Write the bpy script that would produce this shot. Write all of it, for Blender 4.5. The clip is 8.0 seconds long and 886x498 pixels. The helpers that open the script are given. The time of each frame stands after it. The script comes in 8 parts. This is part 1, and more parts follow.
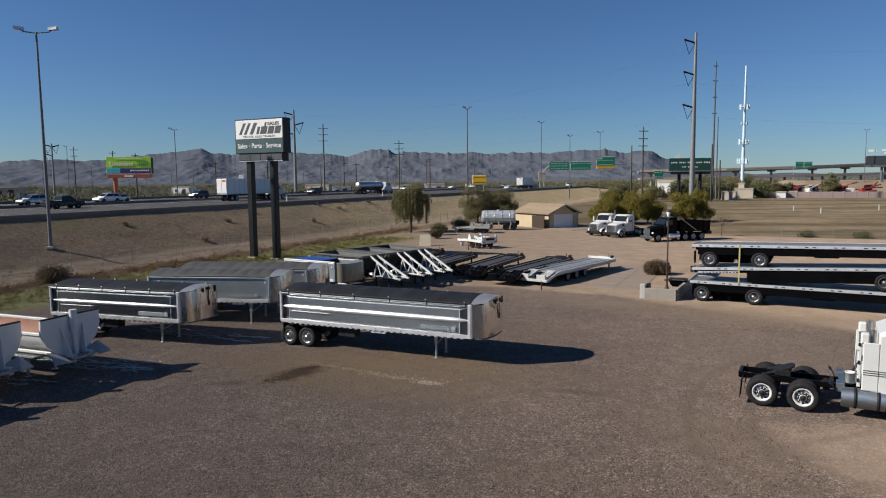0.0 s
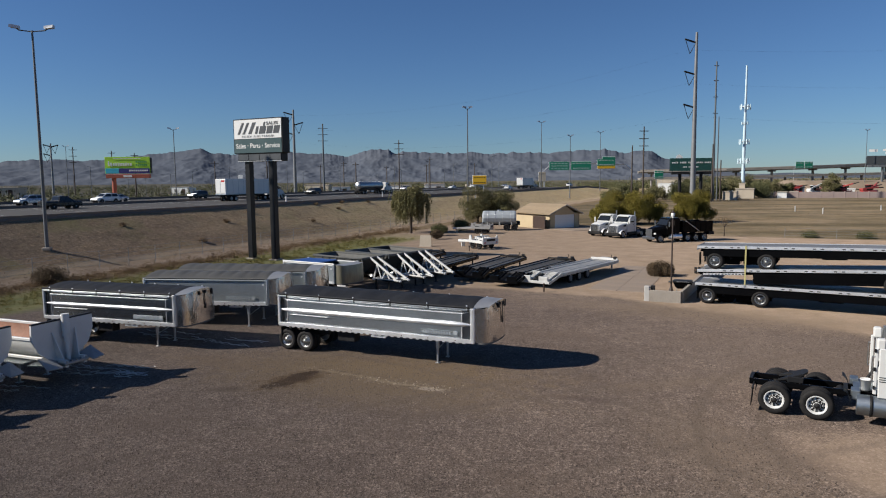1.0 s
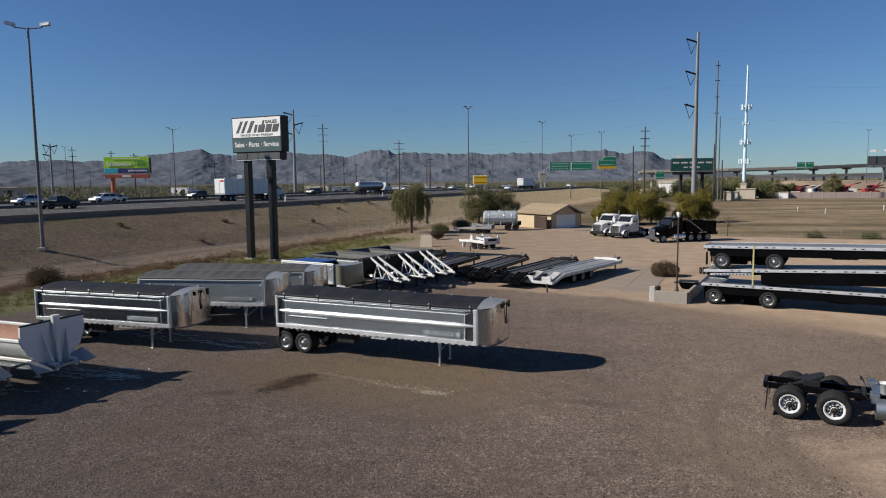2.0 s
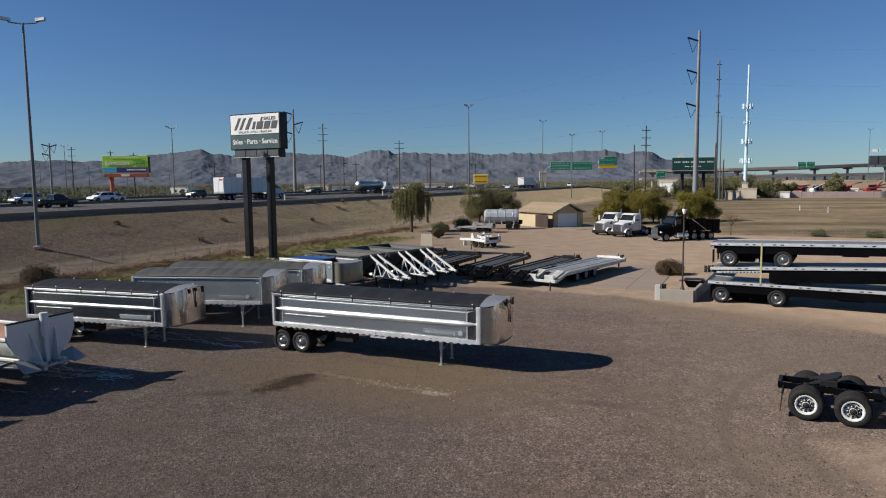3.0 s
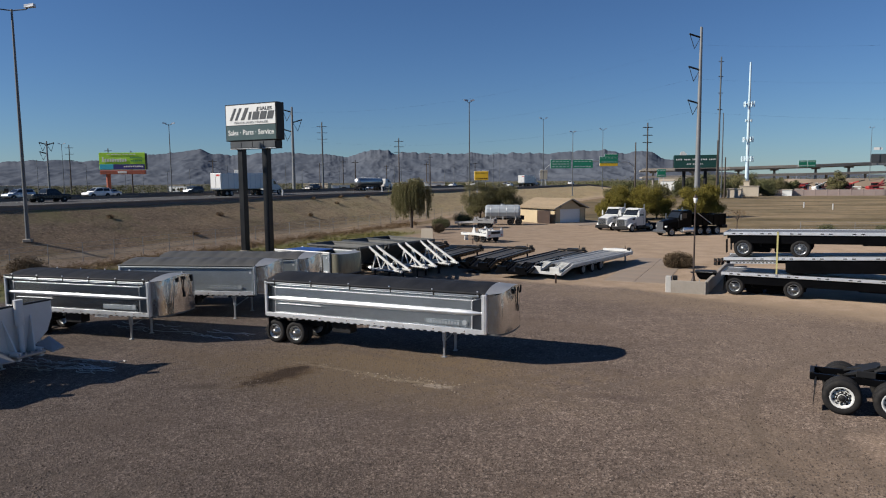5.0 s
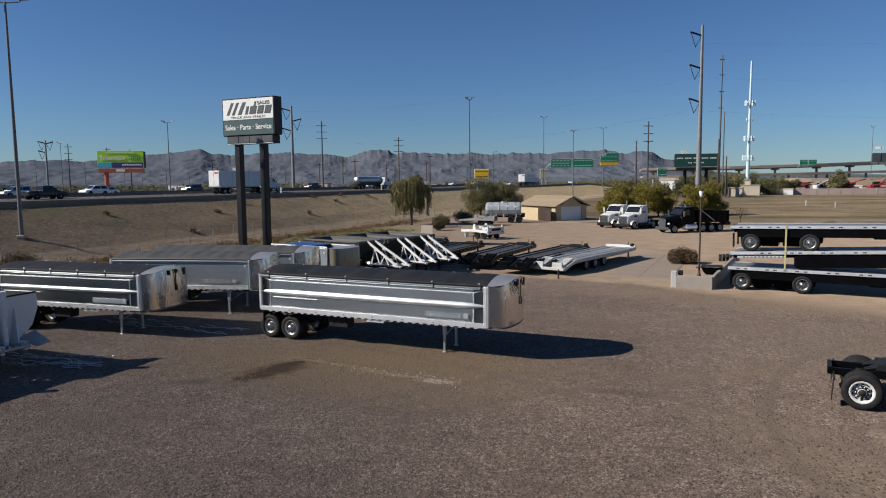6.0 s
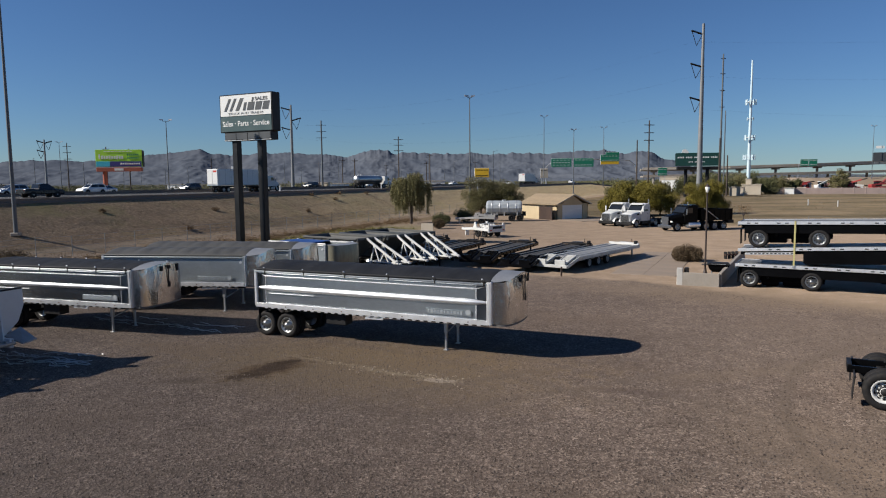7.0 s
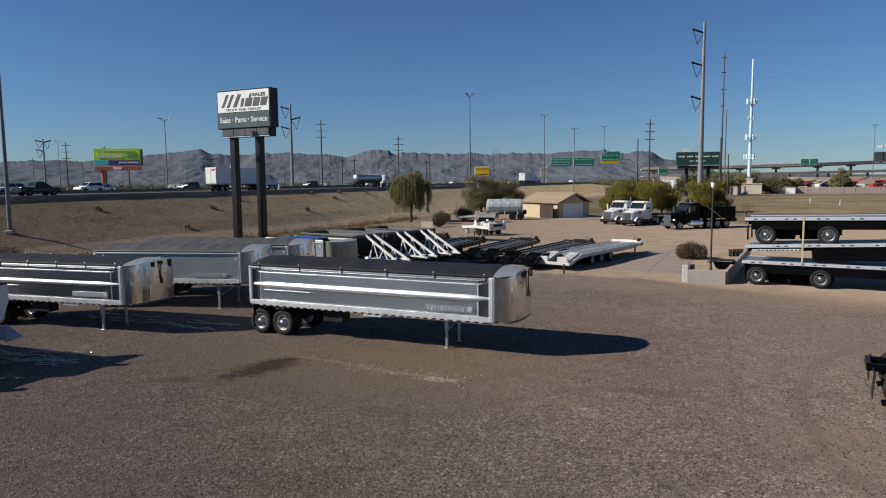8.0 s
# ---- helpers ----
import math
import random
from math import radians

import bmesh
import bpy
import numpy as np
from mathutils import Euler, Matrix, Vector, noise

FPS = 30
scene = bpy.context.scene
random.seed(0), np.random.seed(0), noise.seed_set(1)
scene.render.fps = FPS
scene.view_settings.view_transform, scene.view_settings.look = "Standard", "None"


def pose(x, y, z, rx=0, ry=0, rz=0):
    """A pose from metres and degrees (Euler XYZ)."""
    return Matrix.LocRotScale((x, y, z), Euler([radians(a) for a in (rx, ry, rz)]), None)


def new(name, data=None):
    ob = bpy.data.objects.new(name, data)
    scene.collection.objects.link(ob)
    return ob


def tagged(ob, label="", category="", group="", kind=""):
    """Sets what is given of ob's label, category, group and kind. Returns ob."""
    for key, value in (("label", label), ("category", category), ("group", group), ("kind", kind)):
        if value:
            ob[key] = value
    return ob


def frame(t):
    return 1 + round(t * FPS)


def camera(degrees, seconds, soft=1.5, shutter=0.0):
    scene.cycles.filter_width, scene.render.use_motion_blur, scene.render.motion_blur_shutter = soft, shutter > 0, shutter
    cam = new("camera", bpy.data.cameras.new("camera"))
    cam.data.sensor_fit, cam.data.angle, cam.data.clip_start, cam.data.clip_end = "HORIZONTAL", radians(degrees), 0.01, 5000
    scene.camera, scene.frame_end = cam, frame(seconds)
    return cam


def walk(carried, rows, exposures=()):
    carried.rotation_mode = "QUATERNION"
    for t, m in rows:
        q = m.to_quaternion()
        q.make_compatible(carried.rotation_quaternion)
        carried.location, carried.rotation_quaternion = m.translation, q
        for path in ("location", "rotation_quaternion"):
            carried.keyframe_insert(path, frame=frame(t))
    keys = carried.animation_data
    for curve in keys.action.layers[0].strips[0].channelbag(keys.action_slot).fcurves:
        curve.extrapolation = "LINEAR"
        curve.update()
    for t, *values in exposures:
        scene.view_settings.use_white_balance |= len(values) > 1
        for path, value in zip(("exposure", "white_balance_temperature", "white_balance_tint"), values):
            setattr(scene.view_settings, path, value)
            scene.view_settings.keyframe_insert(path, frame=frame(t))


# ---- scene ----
# Camera: a drone that flies ahead and sinks, its gimbal level.
cam = camera(66.50, 8.0, soft=1.1)
ROWS = [
    (0.0, 0.000, 0.000, 7.973, -0.052, -5.843),
    (0.5, -0.040, 0.342, 7.995, -0.073, -5.860),
    (1.0, -0.084, 0.717, 8.002, -0.073, -5.844),
    (1.5, -0.138, 1.123, 7.950, -0.072, -5.813),
    (3.0, -0.240, 2.387, 7.600, -0.055, -5.778),
    (3.5, -0.280, 2.811, 7.435, -0.070, -5.784),
    (4.0, -0.314, 3.227, 7.266, -0.068, -5.784),
    (4.5, -0.358, 3.618, 7.062, -0.089, -5.783),
    (6.0, -0.401, 4.906, 6.397, -0.102, -5.774),
    (6.5, -0.428, 5.339, 6.242, -0.123, -5.757),
    (7.0, -0.459, 5.751, 6.107, -0.118, -5.765),
    (7.5, -0.484, 6.149, 5.972, -0.122, -5.753),
    (8.0, -0.484, 6.545, 5.837, -0.126, -5.763),
]
walk(cam, [(t, pose(x, y, z, 90 + pitch, 0.523, yaw)) for t, x, y, z, yaw, pitch in ROWS], exposures=[(0, 0.38, 6250, 10), (8, 0.38, 6250, 10)])

# Daylight: a low winter sun from the side of the highway, clear sky.
SUN_TO = Vector((-1.536, -0.27, 1.0)).normalized()
world = bpy.data.worlds.new("world")
scene.world = world
world.use_nodes = True
wn = world.node_tree.nodes
sky = wn.new("ShaderNodeTexSky")
sky.sky_type = "NISHITA"
sky.sun_disc = False
sky.sun_elevation = math.asin(SUN_TO.z)
sky.sun_rotation = math.atan2(SUN_TO.x, SUN_TO.y)
sky.altitude, sky.air_density, sky.dust_density, sky.ozone_density = 350, 1.0, 0.06, 2.4
tint = wn.new("ShaderNodeMix")
tint.data_type, tint.blend_type = "RGBA", "MULTIPLY"
tint.inputs[0].default_value, tint.inputs[7].default_value = 1.0, (0.715, 0.972, 1.33, 1)
world.node_tree.links.new(sky.outputs[0], tint.inputs[6])
world.node_tree.links.new(tint.outputs[2], wn["Background"].inputs[0])
wn["Background"].inputs[1].default_value = 0.0415
sun = new("sun", bpy.data.lights.new("sun", "SUN"))
sun.data.energy, sun.data.angle, sun.data.color = 5.0, radians(0.53), (1.0, 0.92, 0.8)
sun.matrix_basis = SUN_TO.to_track_quat("Z", "Y").to_matrix().to_4x4()

# ---- materials ----
def shader(name):
    mt = bpy.data.materials.new(name)
    mt.use_nodes = True
    return mt, mt.node_tree.nodes, mt.node_tree.links, mt.node_tree.nodes["Principled BSDF"]


def noise_node(nodes, links, vec, scale, detail=4.0, rough=0.6):
    n = nodes.new("ShaderNodeTexNoise")
    n.inputs["Scale"].default_value, n.inputs["Detail"].default_value, n.inputs["Roughness"].default_value = scale, detail, rough
    links.new(vec, n.inputs["Vector"])
    return n.outputs["Fac"]


def ramp(nodes, links, fac, stops):
    r = nodes.new("ShaderNodeValToRGB")
    while len(r.color_ramp.elements) < len(stops):
        r.color_ramp.elements.new(0.5)
    for e, (p, c) in zip(r.color_ramp.elements, stops):
        e.position, e.color = p, (*c, 1) if len(c) == 3 else c
    links.new(fac, r.inputs[0])
    return r.outputs[0]


def mixed(nodes, links, fac, a, b, how="MIX"):
    m = nodes.new("ShaderNodeMix")
    m.data_type, m.blend_type = "RGBA", how
    for sock, val in ((m.inputs[0], fac), (m.inputs[6], a), (m.inputs[7], b)):
        if isinstance(val, bpy.types.NodeSocket):
            links.new(val, sock)
        elif isinstance(val, tuple):
            sock.default_value = (*val, 1)
        else:
            sock.default_value = val
    return m.outputs[2]


def arith(nodes, links, op, a, b=0.0, c=0.0):
    m = nodes.new("ShaderNodeMath")
    m.operation = op
    for sock, val in zip(m.inputs, (a, b, c)):
        if isinstance(val, bpy.types.NodeSocket):
            links.new(val, sock)
        else:
            sock.default_value = val
    return m.outputs[0]


def bump(nodes, links, bsdf, height, strength, dist):
    b = nodes.new("ShaderNodeBump")
    b.inputs["Strength"].default_value, b.inputs["Distance"].default_value = strength, dist
    links.new(height, b.inputs["Height"])
    links.new(b.outputs[0], bsdf.inputs["Normal"])


def surface(name, col, rough=0.6, metal=0.0, vary=0.25, coarse=0.8, fine=12.0, relief=0.0, dirt=None, dirt_amount=0.5, stretch=None, gloss_vary=0.15, each=0.0, spec=0.5):
    """Painted, metal, wooden or stone surface: base colour varied at two scales, with dirt patches and fine relief."""
    mt, nodes, links, bsdf = shader(name)
    tc = nodes.new("ShaderNodeTexCoord")
    vec = tc.outputs["Object"]
    if stretch:
        mp = nodes.new("ShaderNodeMapping")
        mp.inputs["Scale"].default_value = stretch
        links.new(vec, mp.inputs[0])
        vec = mp.outputs[0]
    big, small = noise_node(nodes, links, vec, coarse), noise_node(nodes, links, vec, fine, 5)
    lo, hi = tuple(c * (1 - vary) for c in col), tuple(min(1, c * (1 + vary)) for c in col)
    c1 = ramp(nodes, links, big, [(0.3, lo), (0.7, hi)])
    c2 = ramp(nodes, links, small, [(0.3, (1 - vary,) * 3), (0.7, (1, 1, 1))])
    out = mixed(nodes, links, 0.7, c1, c2, "MULTIPLY")
    if dirt:
        mask = ramp(nodes, links, noise_node(nodes, links, vec, coarse * 2.3, 8, 0.7), [(0.5, (0, 0, 0)), (0.75, (dirt_amount,) * 3)])
        out = mixed(nodes, links, mask, out, dirt)
    if each:
        oi = nodes.new("ShaderNodeObjectInfo")
        out = mixed(nodes, links, 1.0, out, ramp(nodes, links, oi.outputs["Random"], [(0, (1 - each,) * 3), (1, (1, 1, 1))]), "MULTIPLY")
    links.new(out, bsdf.inputs["Base Color"])
    bsdf.inputs["Metallic"].default_value, bsdf.inputs["Specular IOR Level"].default_value = metal, spec
    rr = arith(nodes, links, "MULTIPLY_ADD", big, gloss_vary * 2, rough - gloss_vary)
    links.new(rr, bsdf.inputs["Roughness"])
    if relief:
        bump(nodes, links, bsdf, small, 0.6, relief)
    return mt


def foliage(name, dark, light, rough=0.6):
    mt, nodes, links, bsdf = shader(name)
    geo = nodes.new("ShaderNodeNewGeometry")
    tc = nodes.new("ShaderNodeTexCoord")
    c1 = ramp(nodes, links, geo.outputs["Random Per Island"], [(0.0, dark), (1.0, light)])
    c2 = ramp(nodes, links, noise_node(nodes, links, tc.outputs["Object"], 1.2), [(0.3, (0.6, 0.6, 0.6)), (0.7, (1, 1, 1))])
    links.new(mixed(nodes, links, 1.0, c1, c2, "MULTIPLY"), bsdf.inputs["Base Color"])
    bsdf.inputs["Roughness"].default_value = rough
    bsdf.inputs["Specular IOR Level"].default_value = 0.12
    return mt


def ground_material():
    mt, nodes, links, bsdf = shader("ground")
    tc = nodes.new("ShaderNodeTexCoord")
    pos = tc.outputs["Object"]
    sep = nodes.new("ShaderNodeSeparateXYZ")
    links.new(pos, sep.inputs[0])
    x, y = sep.outputs[0], sep.outputs[1]
    A = lambda op, a, b=0.0, c=0.0: arith(nodes, links, op, a, b, c)
    N = lambda s, d=4.0, r=0.6: noise_node(nodes, links, pos, s, d, r)
    along = A("ADD", A("MULTIPLY", x, 0.4226), A("MULTIPLY", y, 0.9063))
    across = A("SUBTRACT", A("MULTIPLY", x, 0.9063), A("MULTIPLY", y, 0.4226))
    wobble = A("MULTIPLY", A("SUBTRACT", N(0.25, 6), 0.5), 5.0)
    fray = A("MULTIPLY", A("SUBTRACT", N(1.6, 6, 0.7), 0.5), 2.0)
    edge = A("ADD", A("MULTIPLY", wobble, 0.4), fray)

    def step(val, at, soft):
        m = nodes.new("ShaderNodeMapRange")
        links.new(val, m.inputs[0])
        m.inputs[1].default_value, m.inputs[2].default_value = at - soft, at + soft
        return m.outputs[0]

    # crushed stone: grey, brown and mauve chips
    chips = nodes.new("ShaderNodeTexVoronoi")
    chips.inputs["Scale"].default_value = 22.0
    links.new(pos, chips.inputs["Vector"])
    chipc = ramp(nodes, links, chips.outputs["Color"], [(0.0, (0.066, 0.053, 0.045)), (0.35, (0.124, 0.1, 0.086)), (0.65, (0.174, 0.142, 0.122)), (1.0, (0.325, 0.28, 0.245))])
    patch = ramp(nodes, links, N(0.12, 6, 0.62), [(0.32, (0.72, 0.68, 0.66)), (0.66, (1.12, 1.06, 1.02))])
    gravel = mixed(nodes, links, 1.0, chipc, patch, "MULTIPLY")
    medium = ramp(nodes, links, N(1.1, 7, 0.7), [(0.35, (0.78, 0.76, 0.74)), (0.62, (1.05, 1.03, 1.0))])
    gravel = mixed(nodes, links, 1.0, gravel, medium, "MULTIPLY")
    clod = ramp(nodes, links, N(7.0, 3, 0.6), [(0.34, (0.7, 0.69, 0.68)), (0.62, (1.12, 1.12, 1.12))])
    gravel = mixed(nodes, links, 1.0, gravel, clod, "MULTIPLY")
    mottle = ramp(nodes, links, N(2.6, 5, 0.7), [(0.36, (0.66, 0.64, 0.62)), (0.56, (1.1, 1.09, 1.08))])
    gravel = mixed(nodes, links, 0.55, gravel, mottle, "MULTIPLY")
    brown = ramp(nodes, links, N(0.16, 5, 0.6), [(0.5, (0, 0, 0)), (0.68, (0.65, 0.65, 0.65))])
    gravel = mixed(nodes, links, brown, gravel, (0.115, 0.083, 0.062))
    # packed dirt
    dirtc = ramp(nodes, links, N(0.5, 8, 0.65), [(0.3, (0.22, 0.16, 0.108)), (0.7, (0.33, 0.245, 0.176))])
    dirtc = mixed(nodes, links, 1.0, dirtc, ramp(nodes, links, N(9.0, 5, 0.7), [(0.3, (0.8, 0.8, 0.8)), (0.7, (1.05, 1.05, 1.05))]), "MULTIPLY")
    # embankment: stony brown soil
    bank = ramp(nodes, links, N(2.2, 8, 0.75), [(0.32, (0.138, 0.095, 0.058)), (0.55, (0.268, 0.189, 0.12)), (0.75, (0.42, 0.302, 0.2))])
    bank = mixed(nodes, links, 1.0, bank, ramp(nodes, links, N(0.09, 5), [(0.35, (0.8, 0.78, 0.76)), (0.65, (1.1, 1.08, 1.05))]), "MULTIPLY")
    bank = mixed(nodes, links, 1.0, bank, ramp(nodes, links, N(5.5, 5, 0.75), [(0.36, (0.6, 0.59, 0.57)), (0.58, (1.15, 1.15, 1.15))]), "MULTIPLY")
    green = ramp(nodes, links, N(0.11, 6, 0.7), [(0.5, (0, 0, 0)), (0.7, (0.75, 0.75, 0.75))])
    bank = mixed(nodes, links, green, bank, (0.19, 0.165, 0.06))
    straw = A("MULTIPLY", step(A("ADD", along, A("MULTIPLY", wobble, 4.0)), 82.0, 22.0), ramp(nodes, links, N(1.1, 7, 0.7), [(0.38, (0.25, 0.25, 0.25)), (0.6, (0.85, 0.85, 0.85))]))
    bank = mixed(nodes, links, straw, bank, (0.42, 0.33, 0.185))
    # weedy strip and the dry field
    weeds = ramp(nodes, links, N(0.9, 8, 0.7), [(0.3, (0.075, 0.078, 0.024)), (0.48, (0.15, 0.128, 0.044)), (0.66, (0.25, 0.185, 0.09))])
    bands = nodes.new("ShaderNodeTexNoise")
    mp = nodes.new("ShaderNodeMapping")
    mp.inputs["Rotation"].default_value, mp.inputs["Scale"].default_value = (0, 0, 0.35), (0.014, 0.075, 1)
    links.new(pos, mp.inputs[0])
    links.new(mp.outputs[0], bands.inputs["Vector"])
    bands.inputs["Scale"].default_value, bands.inputs["Detail"].default_value = 1.0, 7
    field = ramp(nodes, links, bands.outputs["Fac"], [(0.3, (0.082, 0.062, 0.033)), (0.45, (0.118, 0.09, 0.051)), (0.58, (0.185, 0.142, 0.092)), (0.72, (0.112, 0.085, 0.046))])
    field = mixed(nodes, links, 1.0, field, ramp(nodes, links, N(0.06, 7, 0.7), [(0.36, (0.66, 0.68, 0.6)), (0.52, (1.0, 1.0, 1.0)), (0.68, (1.35, 1.3, 1.22))]), "MULTIPLY")
    field = mixed(nodes, links, 1.0, field, ramp(nodes, links, N(0.35, 8, 0.7), [(0.32, (0.68, 0.67, 0.62)), (0.66, (1.12, 1.1, 1.08))]), "MULTIPLY")

    # far edge of the crushed stone: two straight runs
    run1 = step(A("ADD", A("ADD", A("MULTIPLY", x, 0.45), A("MULTIPLY", y, 0.893)), edge), 46.0, 0.5)
    run2 = step(A("ADD", A("ADD", A("MULTIPLY", x, 0.74), A("MULTIPLY", y, 0.672)), edge), 39.1, 0.5)
    beyond = A("MAXIMUM", run1, run2)
    corner = A("MULTIPLY", step(A("ADD", x, edge), 10.6, 0.8), step(A("ADD", A("MULTIPLY", y, -1.0), edge), -21.2, 0.8))
    out = mixed(nodes, links, A("MAXIMUM", beyond, A("MULTIPLY", corner, 0.5)), gravel, dirtc)
    infield = A("MULTIPLY", step(A("ADD", along, edge), 100.0, 1.0), step(A("ADD", across, edge), -8.0, 2.5))
    far = step(A("ADD", along, wobble), 116.0, 2.0)
    out = mixed(nodes, links, A("MAXIMUM", infield, far), out, field)
    lawn = ramp(nodes, links, N(0.5, 8, 0.72), [(0.3, (0.085, 0.105, 0.026)), (0.55, (0.15, 0.16, 0.05)), (0.72, (0.24, 0.19, 0.09))])
    brushy = ramp(nodes, links, N(1.4, 8, 0.75), [(0.3, (0.09, 0.062, 0.032)), (0.55, (0.17, 0.12, 0.065)), (0.75, (0.28, 0.2, 0.12))])
    weeds = mixed(nodes, links, 0.55, weeds, lawn)
    out = mixed(nodes, links, A("MULTIPLY", step(A("ADD", A("MULTIPLY", across, -1.0), edge), 42.0, 0.8), A("SUBTRACT", 1.0, step(A("ADD", along, A("MULTIPLY", wobble, 2.0)), 84.0, 6.0))), out, weeds)
    out = mixed(nodes, links, step(A("ADD", A("MULTIPLY", across, -1.0), A("MULTIPLY", wobble, 0.8)), 49.3, 0.8), out, brushy)
    out = mixed(nodes, links, step(A("ADD", A("MULTIPLY", across, -1.0), A("MULTIPLY", edge, 0.6)), 53.3, 0.5), out, dirtc)
    out = mixed(nodes, links, step(A("ADD", A("MULTIPLY", across, -1.0), A("MULTIPLY", edge, 0.8)), 57.0, 0.7), out, bank)
    out = mixed(nodes, links, A("MULTIPLY", A("SUBTRACT", 1.0, step(A("ABSOLUTE", A("ADD", A("ADD", across, 57.9), A("MULTIPLY", edge, 0.25))), 0.55, 0.35)), 0.75), out, (0.4, 0.305, 0.205))
    scrub = ramp(nodes, links, N(0.03, 8, 0.7), [(0.35, (0.05, 0.05, 0.028)), (0.6, (0.13, 0.107, 0.068))])
    out = mixed(nodes, links, step(A("MULTIPLY", across, -1.0), 150.0, 8.0), out, scrub)

    # stains: spilt oil and a pale line of fines
    def spot(cx, cy, rx, ry, turn, col, amount, out, grain=1.5):
        ca, sa = math.cos(turn), math.sin(turn)
        dx, dy = A("SUBTRACT", x, cx), A("SUBTRACT", y, cy)
        a = A("DIVIDE", A("ADD", A("MULTIPLY", dx, ca), A("MULTIPLY", dy, sa)), rx)
        b = A("DIVIDE", A("SUBTRACT", A("MULTIPLY", dy, ca), A("MULTIPLY", dx, sa)), ry)
        d = A("ADD", A("SQRT", A("ADD", A("MULTIPLY", a, a), A("MULTIPLY", b, b))), A("MULTIPLY", A("SUBTRACT", N(grain, 8, 0.75), 0.5), 2.2 if grain < 2 else 3.4))
        k = A("MULTIPLY", A("SUBTRACT", 1.0, step(d, 0.8, 0.45 if grain < 2 else 0.2)), amount)
        return mixed(nodes, links, k, out, col)

    out = spot(-3.0, 28.7, 7.5, 2.6, -0.24, (0.15, 0.104, 0.058), 0.9, out)
    out = spot(-3.6, 26.6, 7.5, 2.4, -0.3, (0.138, 0.098, 0.06), 0.75, out)
    out = spot(-6.2, 27.5, 1.9, 0.95, 0.75, (0.078, 0.047, 0.021), 0.75, out, 2.4)
    out = spot(-6.1, 27.6, 1.3, 0.6, 0.9, (0.055, 0.031, 0.014), 0.8, out, 4.0)
    out = spot(-6.75, 26.7, 0.7, 0.4, 0.5, (0.024, 0.012, 0.004), 0.8, out, 2.6)
    out = spot(-6.1, 27.7, 0.85, 0.6, 1.0, (0.026, 0.013, 0.005), 0.75, out, 3.0)
    out = spot(-5.75, 28.35, 0.55, 0.25, 0.4, (0.026, 0.012, 0.003), 0.9, out, 6.0)
    out = spot(-8.6, 26.2, 0.9, 0.35, 0.2, (0.06, 0.043, 0.033), 0.7, out)
    out = spot(-4.9, 28.6, 1.5, 0.12, -0.5, (0.27, 0.21, 0.14), 0.35, out, 1.9)
    out = spot(-2.75, 27.3, 1.3, 0.2, -0.62, (0.27, 0.21, 0.14), 0.35, out, 1.8)
    out = spot(-1.3, 26.5, 1.1, 0.13, -0.42, (0.3, 0.24, 0.165), 0.4, out, 1.8)
    out = spot(-0.6, 26.0, 0.8, 0.22, -0.3, (0.36, 0.3, 0.235), 0.55, out, 3.2)
    out = spot(-10.5, 30.6, 3.0, 1.2, -0.33, (0.14, 0.098, 0.064), 0.6, out)
    out = spot(5.2, 24.6, 1.6, 0.3, -0.3, (0.07, 0.05, 0.042), 0.6, out)
    out = spot(4.3, 28.9, 1.8, 0.6, 0.3, (0.115, 0.083, 0.062), 0.6, out)
    out = spot(9.4, 26.6, 4.0, 0.7, 0.25, (0.13, 0.096, 0.068), 0.5, out)
    out = spot(8.0, 20.0, 2.2, 5.0, 0.2, (0.15, 0.112, 0.08), 0.4, out)
    def track(cx, cy, radius, width, col, amount, out):
        dx, dy = A("SUBTRACT", x, cx), A("SUBTRACT", y, cy)
        off = A("ABSOLUTE", A("SUBTRACT", A("SQRT", A("ADD", A("MULTIPLY", dx, dx), A("MULTIPLY", dy, dy))), radius))
        d = A("ADD", A("DIVIDE", off, width), A("MULTIPLY", A("SUBTRACT", N(0.7, 8, 0.75), 0.5), 3.0))
        return mixed(nodes, links, A("MULTIPLY", A("SUBTRACT", 1.0, step(d, 0.7, 0.45)), amount), out, col)

    for radius in (13.0, 15.0):
        out = track(22.3, 17.0, radius, 0.24, (0.09, 0.068, 0.05), 0.45, out)
    for radius in (34.0, 36.0):
        out = track(-22.0, 2.0, radius, 0.26, (0.1, 0.076, 0.058), 0.35, out)
    for radius in (55.0, 57.0, 63.0, 65.0):
        out = track(30.0, -32.0, radius, 0.28, (0.1, 0.076, 0.058), 0.35, out)
    out = spot(15.5, 30.0, 7.0, 6.0, 0.0, (0.12, 0.092, 0.072), 0.35, out)
    out = spot(16.0, 39.5, 14.0, 3.0, -0.55, (0.165, 0.122, 0.086), 0.65, out)
    links.new(out, bsdf.inputs["Base Color"])
    bsdf.inputs["Roughness"].default_value = 0.9
    bsdf.inputs["Diffuse Roughness"].default_value = 1.0
    bsdf.inputs["Specular IOR Level"].default_value = 0.25
    h = A("ADD", A("MULTIPLY", chips.outputs["Distance"], 0.03), A("ADD", A("MULTIPLY", N(7.0, 3, 0.6), 0.06), A("MULTIPLY", N(1.3, 8, 0.7), 0.12)))
    bump(nodes, links, bsdf, h, 0.9, 0.5)
    return mt


